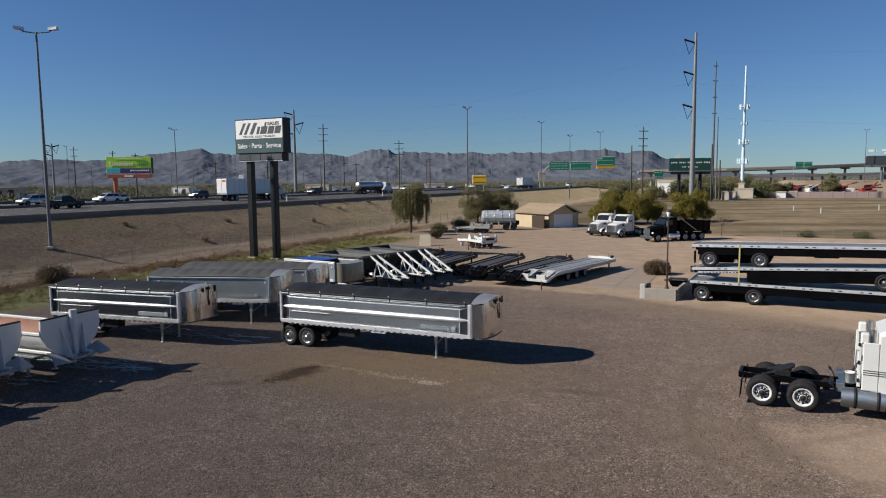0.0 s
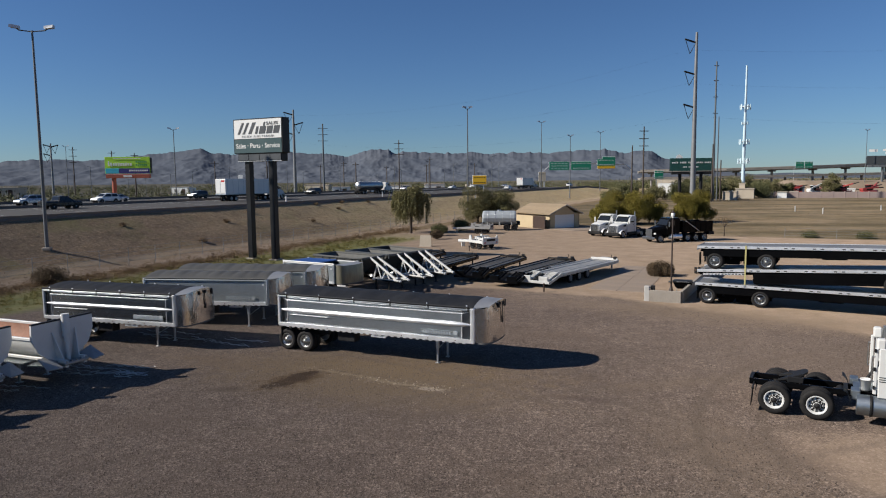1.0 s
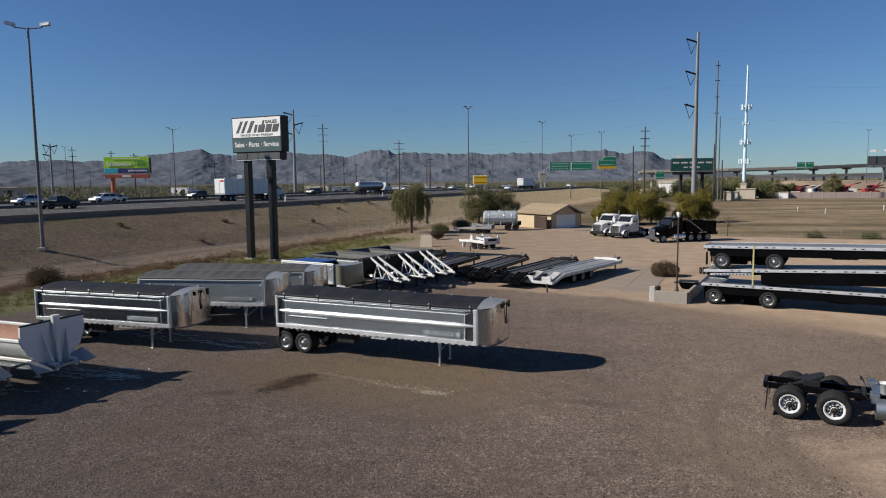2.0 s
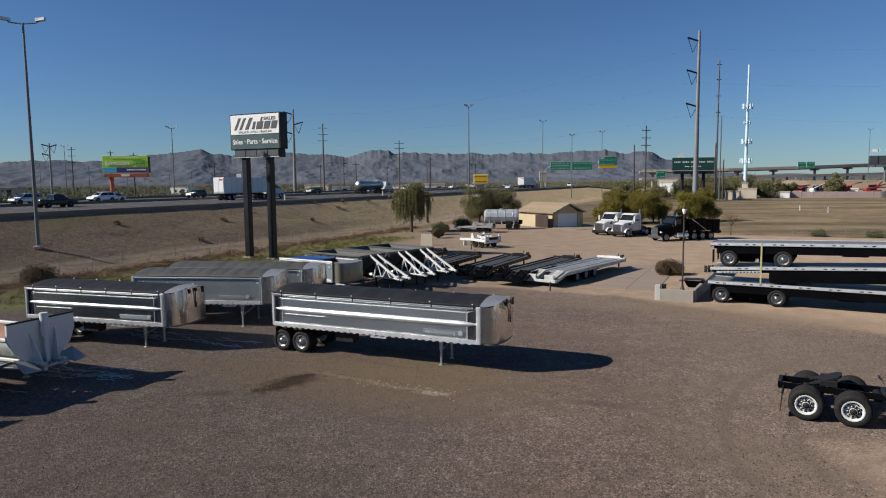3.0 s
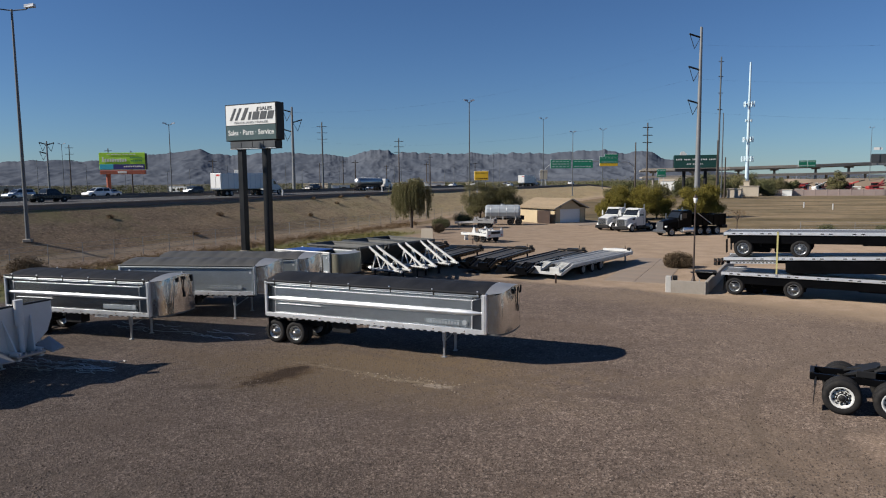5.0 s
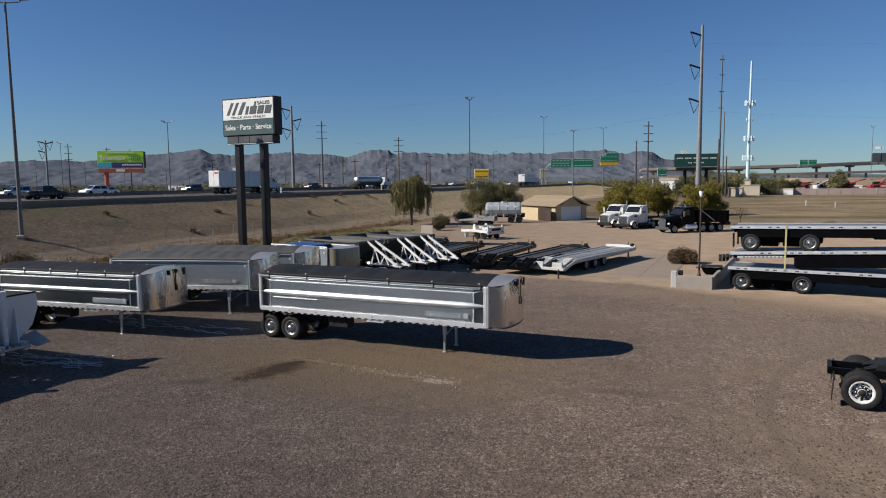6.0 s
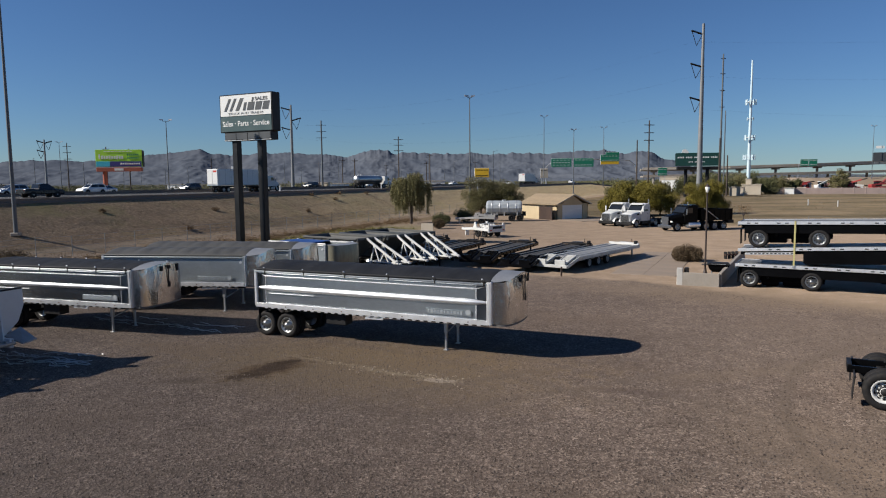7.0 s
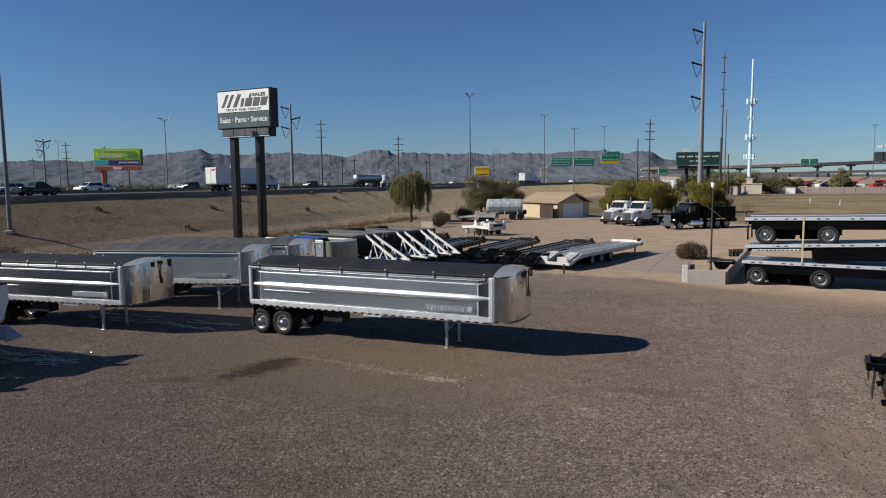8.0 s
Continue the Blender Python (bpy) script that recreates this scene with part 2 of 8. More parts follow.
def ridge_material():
    mt, nodes, links, bsdf = shader("hazed_mountain_rock")
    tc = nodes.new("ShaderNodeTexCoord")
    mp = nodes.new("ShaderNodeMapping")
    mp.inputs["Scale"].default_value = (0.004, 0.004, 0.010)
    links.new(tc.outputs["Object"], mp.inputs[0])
    # the haze of distance is put into this blue-grey rock colour
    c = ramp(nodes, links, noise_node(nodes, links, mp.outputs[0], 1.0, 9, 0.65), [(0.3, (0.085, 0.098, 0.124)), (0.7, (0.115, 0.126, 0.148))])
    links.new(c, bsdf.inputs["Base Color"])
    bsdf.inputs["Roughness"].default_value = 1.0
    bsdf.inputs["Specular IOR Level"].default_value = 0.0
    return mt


def polished(name, col, rough, wave, stretch=(1, 1, 1)):
    """Bare aluminium sheet: slightly wavy, smeared and brushed."""
    mt, nodes, links, bsdf = shader(name)
    tc = nodes.new("ShaderNodeTexCoord")
    mp = nodes.new("ShaderNodeMapping")
    mp.inputs["Scale"].default_value = stretch
    links.new(tc.outputs["Object"], mp.inputs[0])
    n1, n2 = noise_node(nodes, links, mp.outputs[0], 1.3, 3), noise_node(nodes, links, mp.outputs[0], 14, 6, 0.7)
    links.new(mixed(nodes, links, 1.0, ramp(nodes, links, n1, [(0.3, tuple(c * 0.82 for c in col)), (0.7, col)]), ramp(nodes, links, n2, [(0.3, (0.86, 0.86, 0.86)), (0.7, (1, 1, 1))]), "MULTIPLY"), bsdf.inputs["Base Color"])
    bsdf.inputs["Metallic"].default_value = 1.0
    links.new(arith(nodes, links, "MULTIPLY_ADD", n2, 0.16, rough - 0.05), bsdf.inputs["Roughness"])
    bump(nodes, links, bsdf, n1, 0.5, wave)
    return mt


GROUND = ground_material()
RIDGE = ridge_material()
ASPHALT = surface("asphalt", (0.048, 0.043, 0.039), 0.9, vary=0.2, coarse=0.15, fine=3.0, dirt=(0.085, 0.078, 0.07), dirt_amount=0.4)
PAINT_LINE = surface("lane_paint", (0.7, 0.7, 0.66), 0.7, vary=0.2, fine=5)
CONCRETE = surface("concrete", (0.31, 0.275, 0.232), 0.85, vary=0.14, coarse=0.5, fine=9, relief=0.004, dirt=(0.2, 0.165, 0.13), dirt_amount=0.5)
BARRIER = surface("barrier_concrete", (0.17, 0.132, 0.104), 0.85, vary=0.15, coarse=0.12, fine=4, dirt=(0.1, 0.075, 0.06), dirt_amount=0.5)
SLAB = surface("slab_concrete", (0.275, 0.215, 0.163), 0.85, vary=0.12, coarse=0.4, fine=8, relief=0.003, dirt=(0.25, 0.185, 0.135), dirt_amount=0.8, each=0.06)
# Second dump trailer's sides: the dark ground they reflect is put into the colour.
ALU_DARK_REFLECT = polished("dark_reflection_aluminium", (0.38, 0.4, 0.42), 0.22, 0.010, (0.35, 1, 1.2))
ALU = polished("polished_aluminium", (0.7, 0.74, 0.76), 0.3, 0.010, (0.35, 1, 1.2))
ALU_BRIGHT = surface("bright_aluminium", (0.9, 0.9, 0.9), 0.38, 0.7, vary=0.08, coarse=1.5, fine=14, gloss_vary=0.08)
# End bays: the dark reflection of the slanted sheets is put into the colour.
ALU_BAY = polished("shaded_bay_aluminium", (0.26, 0.28, 0.3), 0.3, 0.006, (1, 1, 1))
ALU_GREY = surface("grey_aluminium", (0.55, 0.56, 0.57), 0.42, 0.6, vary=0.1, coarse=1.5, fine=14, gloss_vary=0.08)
ALU_CAP = surface("dull_cap_aluminium", (0.3, 0.31, 0.33), 0.55, 0.5, vary=0.12, coarse=1.5, fine=10)
LIP = surface("grey_lip_plate", (0.13, 0.125, 0.12), 0.6, 0.1, vary=0.15, coarse=2, fine=12, dirt=(0.08, 0.07, 0.06), dirt_amount=0.4)
ALU_SOFT = polished("scuffed_aluminium", (0.19, 0.2, 0.21), 0.5, 0.006, (0.4, 1, 1))
TARNISHED = surface("tarnished_front_sheet", (0.23, 0.215, 0.16), 0.38, 0.6, vary=0.2, coarse=1.2, fine=7, dirt=(0.12, 0.1, 0.075), dirt_amount=0.6, stretch=(2, 2, 0.4))
ALU_NOSE = polished("mirror_aluminium", (0.7, 0.7, 0.7), 0.17, 0.1, (1.8, 1.8, 0.7))
ALU_DULL = polished("weathered_aluminium", (0.46, 0.5, 0.52), 0.42, 0.005, (0.5, 1, 1))
CHROME = polished("chrome", (0.52, 0.52, 0.51), 0.32, 0.012, (3, 3, 3))
STEEL = surface("galvanised_steel", (0.5, 0.51, 0.52), 0.45, 0.8, vary=0.12, fine=20)
DARKSTEEL = surface("dark_frame_steel", (0.017, 0.017, 0.018), 0.5, vary=0.3, fine=9, dirt=(0.06, 0.048, 0.04), dirt_amount=0.3, spec=0.2)
TARP = surface("black_tarp", (0.017, 0.018, 0.021), 0.66, vary=0.35, coarse=0.9, fine=5, relief=0.006, spec=0.2, dirt=(0.055, 0.051, 0.049), dirt_amount=0.3, stretch=(1, 0.3, 1))
TARP_GREY = surface("grey_tarp", (0.062, 0.061, 0.057), 0.6, vary=0.25, coarse=0.9, fine=5, relief=0.006, dirt=(0.11, 0.1, 0.085), dirt_amount=0.5, stretch=(1, 0.3, 1))
RUBBER = surface("tyre_rubber", (0.018, 0.017, 0.017), 0.75, vary=0.3, coarse=2, fine=15, dirt=(0.06, 0.05, 0.04), dirt_amount=0.4, spec=0.2)
WHITE = surface("white_paint", (0.6, 0.6, 0.58), 0.38, vary=0.05, coarse=0.7, fine=8, dirt=(0.5, 0.43, 0.36), dirt_amount=0.25)
RUST = surface("rusty_steel", (0.27, 0.125, 0.075), 0.8, vary=0.25, coarse=0.8, fine=6, dirt=(0.34, 0.21, 0.14), dirt_amount=0.6, relief=0.004)
BLACK = surface("black_paint", (0.004, 0.0042, 0.005), 0.2, vary=0.3, fine=8, dirt=(0.014, 0.012, 0.011), dirt_amount=0.1, gloss_vary=0.06, spec=0.06)
DECK = surface("dull_aluminium_deck", (0.4, 0.39, 0.375), 0.5, 0.25, vary=0.14, coarse=1.2, fine=9, dirt=(0.28, 0.25, 0.22), dirt_amount=0.5, stretch=(0.3, 1, 1), each=0.15)
# Darker copy of DECK: shade between the stacked decks is put into its colour.
FLAT_DECK = surface("worn_shaded_flatbed_deck", (0.27, 0.265, 0.255), 0.5, 0.4, vary=0.16, coarse=1.2, fine=9, dirt=(0.2, 0.18, 0.16), dirt_amount=0.5, stretch=(0.3, 1, 1), each=0.2)
SILVER = surface("silver_painted_steel", (0.52, 0.52, 0.5), 0.5, 0.2, vary=0.12, coarse=1.2, fine=9, dirt=(0.33, 0.31, 0.28), dirt_amount=0.5)
GLASS = surface("dark_glass", (0.015, 0.018, 0.022), 0.08, vary=0.2, gloss_vary=0.02)
WOOD = surface("dark_deck_boards", (0.065, 0.062, 0.06), 0.8, vary=0.25, coarse=1.2, fine=10, relief=0.004, stretch=(0.15, 1, 1), dirt=(0.1, 0.088, 0.078), dirt_amount=0.4)
HOPPER_GREY = surface("dusty_hopper_grey", (0.085, 0.085, 0.08), 0.6, vary=0.2, coarse=0.8, fine=6, dirt=(0.13, 0.115, 0.1), dirt_amount=0.5)
SIGN_WHITE = surface("sign_white", (0.68, 0.68, 0.66), 0.45, vary=0.03)
SIGN_TEAL = surface("sign_dark_teal", (0.03, 0.066, 0.07), 0.45, vary=0.06)
SIGN_GREY = surface("sign_dark_grey", (0.05, 0.055, 0.06), 0.45, vary=0.1)
SIGN_BLACK = surface("sign_black", (0.008, 0.009, 0.011), 0.45, vary=0.2, spec=0.25)
STRAP = surface("yellow_strap", (0.42, 0.38, 0.16), 0.7, vary=0.1)
RED = surface("red_paint", (0.36, 0.045, 0.04), 0.5, vary=0.2)
BLUE_TARP = surface("blue_tarp", (0.035, 0.1, 0.32), 0.55, vary=0.15, relief=0.004)
STUCCO = surface("tan_stucco", (0.47, 0.375, 0.235), 0.9, vary=0.08, coarse=0.5, fine=20, relief=0.004, dirt=(0.4, 0.3, 0.18), dirt_amount=0.3)
BROWN_WOOD = surface("brown_boards", (0.055, 0.032, 0.023), 0.8, vary=0.3, fine=8, stretch=(1, 1, 0.2))
SHINGLE = surface("tan_shingle", (0.31, 0.235, 0.15), 0.9, vary=0.14, coarse=2, fine=12, each=0.15)
BARK = surface("bark", (0.09, 0.066, 0.05), 0.9, vary=0.3, coarse=3, fine=18, relief=0.012)
LEAF_WILLOW = foliage("willowy_leaves", (0.13, 0.12, 0.05), (0.31, 0.28, 0.13))
LEAF_OLIVE = foliage("olive_leaves", (0.12, 0.112, 0.048), (0.26, 0.235, 0.115))
LEAF_YELLOW = foliage("yellow_green_leaves", (0.125, 0.105, 0.02), (0.29, 0.24, 0.05))
LEAF_WEED = foliage("strip_weeds", (0.11, 0.108, 0.028), (0.27, 0.22, 0.07))
LEAF_DRY = foliage("dry_twigs", (0.12, 0.08, 0.045), (0.29, 0.195, 0.11))
LEAF_BROWN = foliage("brown_clipped_twigs", (0.075, 0.053, 0.032), (0.19, 0.135, 0.08))
LEAF_SCRUB = foliage("desert_scrub", (0.068, 0.074, 0.032), (0.175, 0.172, 0.08))
GREEN_SIGN = surface("green_sign", (0.01, 0.2, 0.11), 0.5, vary=0.08)
YELLOW_SIGN = surface("yellow_sign", (0.75, 0.45, 0.02), 0.5, vary=0.06)
LIME = surface("lime_panel", (0.4, 0.7, 0.045), 0.5, vary=0.05)
CYAN = surface("cyan_panel", (0.05, 0.42, 0.55), 0.5, vary=0.05)
NAVY = surface("navy_panel", (0.03, 0.03, 0.16), 0.5, vary=0.05)
ORANGE = surface("rust_red_steel", (0.34, 0.085, 0.045), 0.6, vary=0.15)
DARK_GREEN = surface("dark_green_panel", (0.012, 0.06, 0.05), 0.5, vary=0.08)
BANK = surface("graded_dirt", (0.30, 0.225, 0.155), 0.95, vary=0.2, coarse=0.06, fine=1.2)
LAMP_BROWN = surface("brown_lamp_steel", (0.05, 0.034, 0.028), 0.5, vary=0.2)
FILM = surface("plastic_film", (0.36, 0.35, 0.33), 0.3, vary=0.2)
OVERPASS = surface("overpass_concrete", (0.29, 0.262, 0.23), 0.85, vary=0.15, coarse=0.08, fine=1.5)
PINK_WALL = surface("pinkish_block", (0.4, 0.31, 0.275), 0.9, vary=0.1, coarse=0.3, fine=3)
BEIGE = surface("beige_panel", (0.44, 0.38, 0.3), 0.85, vary=0.1, coarse=0.4, fine=4)
POLE_GREY = surface("pole_grey", (0.2, 0.205, 0.21), 0.55, 0.2, vary=0.1)
POLE_DARK = surface("pole_dark_steel", (0.11, 0.12, 0.13), 0.6, 0.1, vary=0.1)
POLE_PALE = surface("pole_pale_blue", (0.55, 0.68, 0.74), 0.5, vary=0.08)
POLE_WOOD = surface("pole_dark_wood", (0.075, 0.058, 0.048), 0.9, vary=0.2)
PALE_POST = surface("pale_cast_concrete", (0.46, 0.44, 0.41), 0.8, vary=0.1, coarse=1.5, fine=14, relief=0.003, dirt=(0.3, 0.27, 0.23), dirt_amount=0.5)
TANK_GREY = surface("weathered_tank_steel", (0.36, 0.39, 0.41), 0.55, 0.2, vary=0.1, coarse=0.7, fine=9, dirt=(0.33, 0.32, 0.3), dirt_amount=0.4)
LAMP_GLASS = surface("frosted_glass", (0.75, 0.74, 0.7), 0.3, vary=0.05)
MARKER = surface("amber_lens", (0.16, 0.07, 0.04), 0.4, vary=0.1)
RED_STRIPE = surface("red_reflector", (0.5, 0.04, 0.03), 0.4, vary=0.1)
CAR_PAINT = [surface("car_" + n, c, 0.25, m, vary=0.08) for n, c, m in (("white", (0.75, 0.75, 0.74), 0), ("black", (0.015, 0.015, 0.017), 0), ("silver", (0.5, 0.51, 0.53), 0.6), ("dark_grey", (0.06, 0.065, 0.07), 0.3))]

# ---- mesh tools ----
class Geo:
    """Gathers vertices and faces of one part."""

    def __init__(self):
        self.v, self.f, self.smooth = [], [], []

    def add(self, vs, fs, smooth=False, m=None):
        n = len(self.v)
        self.v += [tuple(m @ Vector(p)) for p in vs] if m else [tuple(p) for p in vs]
        self.f += [tuple(i + n for i in q) for q in fs]
        self.smooth += [smooth] * len(fs)
        return self

    def box(self, c, s, ch=0.0, m=None):
        hx, hy, hz = s[0] / 2, s[1] / 2, s[2] / 2
        if ch <= 0:
            vs = [(c[0] + hx * i, c[1] + hy * j, c[2] + hz * k) for i in (-1, 1) for j in (-1, 1) for k in (-1, 1)]
            fs = [(0, 1, 3, 2), (4, 6, 7, 5), (0, 4, 5, 1), (2, 3, 7, 6), (0, 2, 6, 4), (1, 5, 7, 3)]
            return self.add(vs, fs, False, m)
        ch = min(ch, hx * 0.9, hy * 0.9, hz * 0.9)
        vs, idx = [], {}
        for i in (-1, 1):
            for j in (-1, 1):
                for k in (-1, 1):
                    for a in range(3):
                        d = [hx - ch, hy - ch, hz - ch]
                        d[a] += ch
                        idx[i, j, k, a] = len(vs)
                        vs.append((c[0] + i * d[0], c[1] + j * d[1], c[2] + k * d[2]))
        fs = []
        for a in range(3):
            b, e = (a + 1) % 3, (a + 2) % 3
            for s1 in (-1, 1):
                q = []
                for sb, se in ((-1, -1), (1, -1), (1, 1), (-1, 1)):
                    key = [0, 0, 0]
                    key[a], key[b], key[e] = s1, sb, se
                    q.append(idx[(*key, a)])
                fs.append(tuple(q) if s1 > 0 else tuple(reversed(q)))
            for sb in (-1, 1):
                for se in (-1, 1):
                    q = []
                    for s1, w in ((-1, b), (-1, e), (1, e), (1, b)):
                        key = [0, 0, 0]
                        key[a], key[b], key[e] = s1, sb, se
                        q.append(idx[(*key, w)])
                    fs.append(tuple(q) if sb * se < 0 else tuple(reversed(q)))
        for i in (-1, 1):
            for j in (-1, 1):
                for k in (-1, 1):
                    q = (idx[i, j, k, 0], idx[i, j, k, 1], idx[i, j, k, 2])
                    fs.append(q if i * j * k > 0 else q[::-1])
        return self.add(vs, fs, False, m)

    def beam(self, p, q, w, h, ch=0.0, up=(0, 0, 1)):
        p, q = Vector(p), Vector(q)
        d = q - p
        x = d.normalized()
        u = Vector(up)
        if abs(x.dot(u)) > 0.98:
            u = Vector((1, 0, 0))
        y = u.cross(x).normalized()
        z = x.cross(y)
        m = Matrix((x, y, z)).transposed().to_4x4()
        m.translation = (p + q) / 2
        return self.box((0, 0, 0), (d.length, w, h), ch, m)

    def cyl(self, p, q, r, r2=None, n=14, caps=True, smooth=True):
        p, q = Vector(p), Vector(q)
        r2 = r if r2 is None else r2
        x = (q - p).normalized()
        u = Vector((0, 0, 1)) if abs(x.z) < 0.95 else Vector((1, 0, 0))
        a = x.cross(u).normalized()
        b = x.cross(a)
        ring = [a * math.cos(2 * math.pi * i / n) + b * math.sin(2 * math.pi * i / n) for i in range(n)]
        self.add([p + e * r for e in ring] + [q + e * r2 for e in ring], [(i, i + n, (i + 1) % n + n, (i + 1) % n) for i in range(n)], smooth)
        if caps:
            self.add([p + e * r for e in ring], [tuple(range(n))])
            self.add([q + e * r2 for e in ring], [tuple(reversed(range(n)))])
        return self

    def loft(self, rings, closed=True, caps=True, smooth=False):
        n = len(rings[0])
        vs = [p for r in rings for p in r]
        fs = []
        for k in range(len(rings) - 1):
            for i in range(n if closed else n - 1):
                j = (i + 1) % n
                fs.append((k * n + i, (k + 1) * n + i, (k + 1) * n + j, k * n + j))
        self.add(vs, fs, smooth)
        if caps and closed:
            self.add(rings[0], [tuple(range(n))])
            self.add(rings[-1], [tuple(reversed(range(n)))])
        return self

    def lathe(self, profile, origin=(0, 0, 0), axis="y", n=24, smooth=True):
        """profile: (radius, along)."""
        rings = []
        for r, a in profile:
            ring = []
            for i in range(n):
                c, s = r * math.cos(2 * math.pi * i / n), r * math.sin(2 * math.pi * i / n)
                p = {"x": (a, c, s), "y": (c, a, s), "z": (c, s, a)}[axis]
                ring.append((p[0] + origin[0], p[1] + origin[1], p[2] + origin[2]))
            rings.append(ring)
        return self.loft(rings, True, False, smooth)

    def slab(self, pts, off):
        """A plate: polygon pts thickened by the vector off."""
        a = [Vector(p) for p in pts]
        return self.loft([a, [p + Vector(off) for p in a]])

    def mesh(self, name, material):
        me = bpy.data.meshes.new(name)
        me.from_pydata(self.v, [], self.f)
        me.polygons.foreach_set("use_smooth", self.smooth)
        me.materials.append(material)
        bm = bmesh.new()
        bm.from_mesh(me)
        bmesh.ops.recalc_face_normals(bm, faces=bm.faces)
        bm.to_mesh(me)
        bm.free()
        me.update()
        return me


def thing(name, m, label, category, group=""):
    ob = new(name)
    ob.empty_display_size = 0.3
    ob.matrix_basis = m
    return tagged(ob, label, category, group)


def part(name, geo, material, parent, label="", m=None, kind=""):
    me = geo if isinstance(geo, bpy.types.Mesh) else geo.mesh(name, material)
    ob = new(name, me)
    ob.parent = parent
    if m:
        ob.matrix_basis = m
    return tagged(ob, label, kind=kind)


def structure(name, geo, material, label, category, m=None, kind="structure"):
    ob = new(name, geo.mesh(name, material))
    if m:
        ob.matrix_basis = m
    return tagged(ob, label, category, kind=kind)


def words(text, size, material, parent, m, extrude=0.01, width=None, bold=0.0):
    """A line of lettering in the built-in font, each letter a part of its own."""
    def glyphs(body):
        cu = bpy.data.curves.new("letter", "FONT")
        cu.body, cu.size, cu.extrude, cu.offset = body, size, extrude, bold
        tmp = bpy.data.objects.new("letter", cu)
        scene.collection.objects.link(tmp)
        bpy.context.view_layer.update()
        me = bpy.data.meshes.new_from_object(tmp.evaluated_get(bpy.context.evaluated_depsgraph_get()))
        bpy.data.objects.remove(tmp)
        return me

    def reach(body):
        me = glyphs(body)
        return max((v.co.x for v in me.vertices), default=0.0)

    full = reach(text)
    k = width / full if width else 1.0
    for i, ch in enumerate(text):
        if ch == " ":
            continue
        me = glyphs(ch)
        me.materials.clear()
        me.materials.append(material)
        ob = new("letter", me)
        ob.parent = parent
        x = reach(text[: i + 1]) - max(v.co.x for v in me.vertices)
        ob.matrix_basis = m @ pose((x - full / 2) * k, -size * 0.35, 0) @ Matrix.Diagonal((k, 1, 1, 1))


def pieces(name, g, material, parent, spots):
    """Alike small parts that share one mesh."""
    me = g.mesh(name, material)
    for p in spots:
        part(name, me, None, parent, m=pose(*p))


# Road frame: "along" the highway and "across" it to the side of the yard.
DA, DV = Vector((0.4226, 0.9063, 0)), Vector((0.9063, -0.4226, 0))


def road(u, v, z=0.0):
    return DA * u + DV * v + Vector((0, 0, z))


WHEELS, HUBS = {}, {}


def wheel_mesh(r, w, rimmat, key):
    if (r, w, key) not in WHEELS:
        ri = r * 0.6
        t = Geo().lathe([(ri, -w / 2 + 0.03), (ri + 0.05, -w / 2), (r - 0.06, -w / 2), (r - 0.015, -w / 2 + 0.035), (r, -w / 2 + 0.07), (r, -0.035), (r - 0.014, -0.03), (r - 0.014, -0.01), (r, 0), (r, w / 2 - 0.07), (r - 0.015, w / 2 - 0.035), (r - 0.06, w / 2), (ri + 0.05, w / 2), (ri, w / 2 - 0.03)], n=28)
        g = Geo().lathe([(ri + 0.012, -w / 2 + 0.02), (ri - 0.02, -w / 2 + 0.012), (ri - 0.045, -w / 2 + 0.05), (ri * 0.72, -w / 2 + 0.12), (ri * 0.6, -w / 2 + 0.1), (ri * 0.42, -w / 2 + 0.06), (ri * 0.36, -w / 2 - 0.03), (ri * 0.2, -w / 2 - 0.06), (0.005, -w / 2 - 0.062)], n=20)
        for i in range(10):
            a = 2 * math.pi * i / 10
            g.cyl((ri * 0.52 * math.cos(a), -w / 2 + 0.06, ri * 0.52 * math.sin(a)), (ri * 0.52 * math.cos(a), -w / 2 + 0.02, ri * 0.52 * math.sin(a)), 0.02, n=6)
        g.lathe([(ri + 0.012, w / 2 - 0.02), (ri - 0.03, w / 2 - 0.04), (0.01, w / 2 - 0.1)], n=20)
        h = Geo()
        for i in range(10):
            a = 2 * math.pi * (i + 0.5) / 10
            c = (ri * 0.8 * math.cos(a), -w / 2 + 0.058, ri * 0.8 * math.sin(a))
            h.cyl((c[0], -w / 2 + 0.075, c[2]), (c[0], -w / 2 + 0.13, c[2]), ri * 0.135, n=8)
        WHEELS[r, w, key] = (g.mesh("wheel", rimmat), t.mesh("tyre", RUBBER), h.mesh("hand_hole_ring", DARKSTEEL))
    return WHEELS[r, w, key]


def wheel(parent, x, y, z, r=0.51, w=0.28, rim=None, flip=False, key="alu"):
    """A wheel: its face looks to -y, or to +y if flipped."""
    a, t, h = wheel_mesh(r, w, rim or CHROME, key)
    ob = part("wheel", a, None, parent, m=pose(x, y, z, 0, 0, 180 if flip else 0))
    part("tyre", t, None, ob, "black rubber tyre")
    part("hand_hole_ring", h, None, ob, kind="stuff")
    if key == "white":
        part("hub", HUBS.setdefault((r, w), Geo().lathe([(r * 0.37, -w / 2 + 0.07), (r * 0.36, -w / 2 + 0.045), (r * 0.27, -w / 2 + 0.035), (r * 0.22, -w / 2 - 0.02), (r * 0.17, -w / 2 - 0.06), (0.004, -w / 2 - 0.07)], n=14).mesh("hub", DARKSTEEL)), None, ob, "greasy dark hub")
    return ob


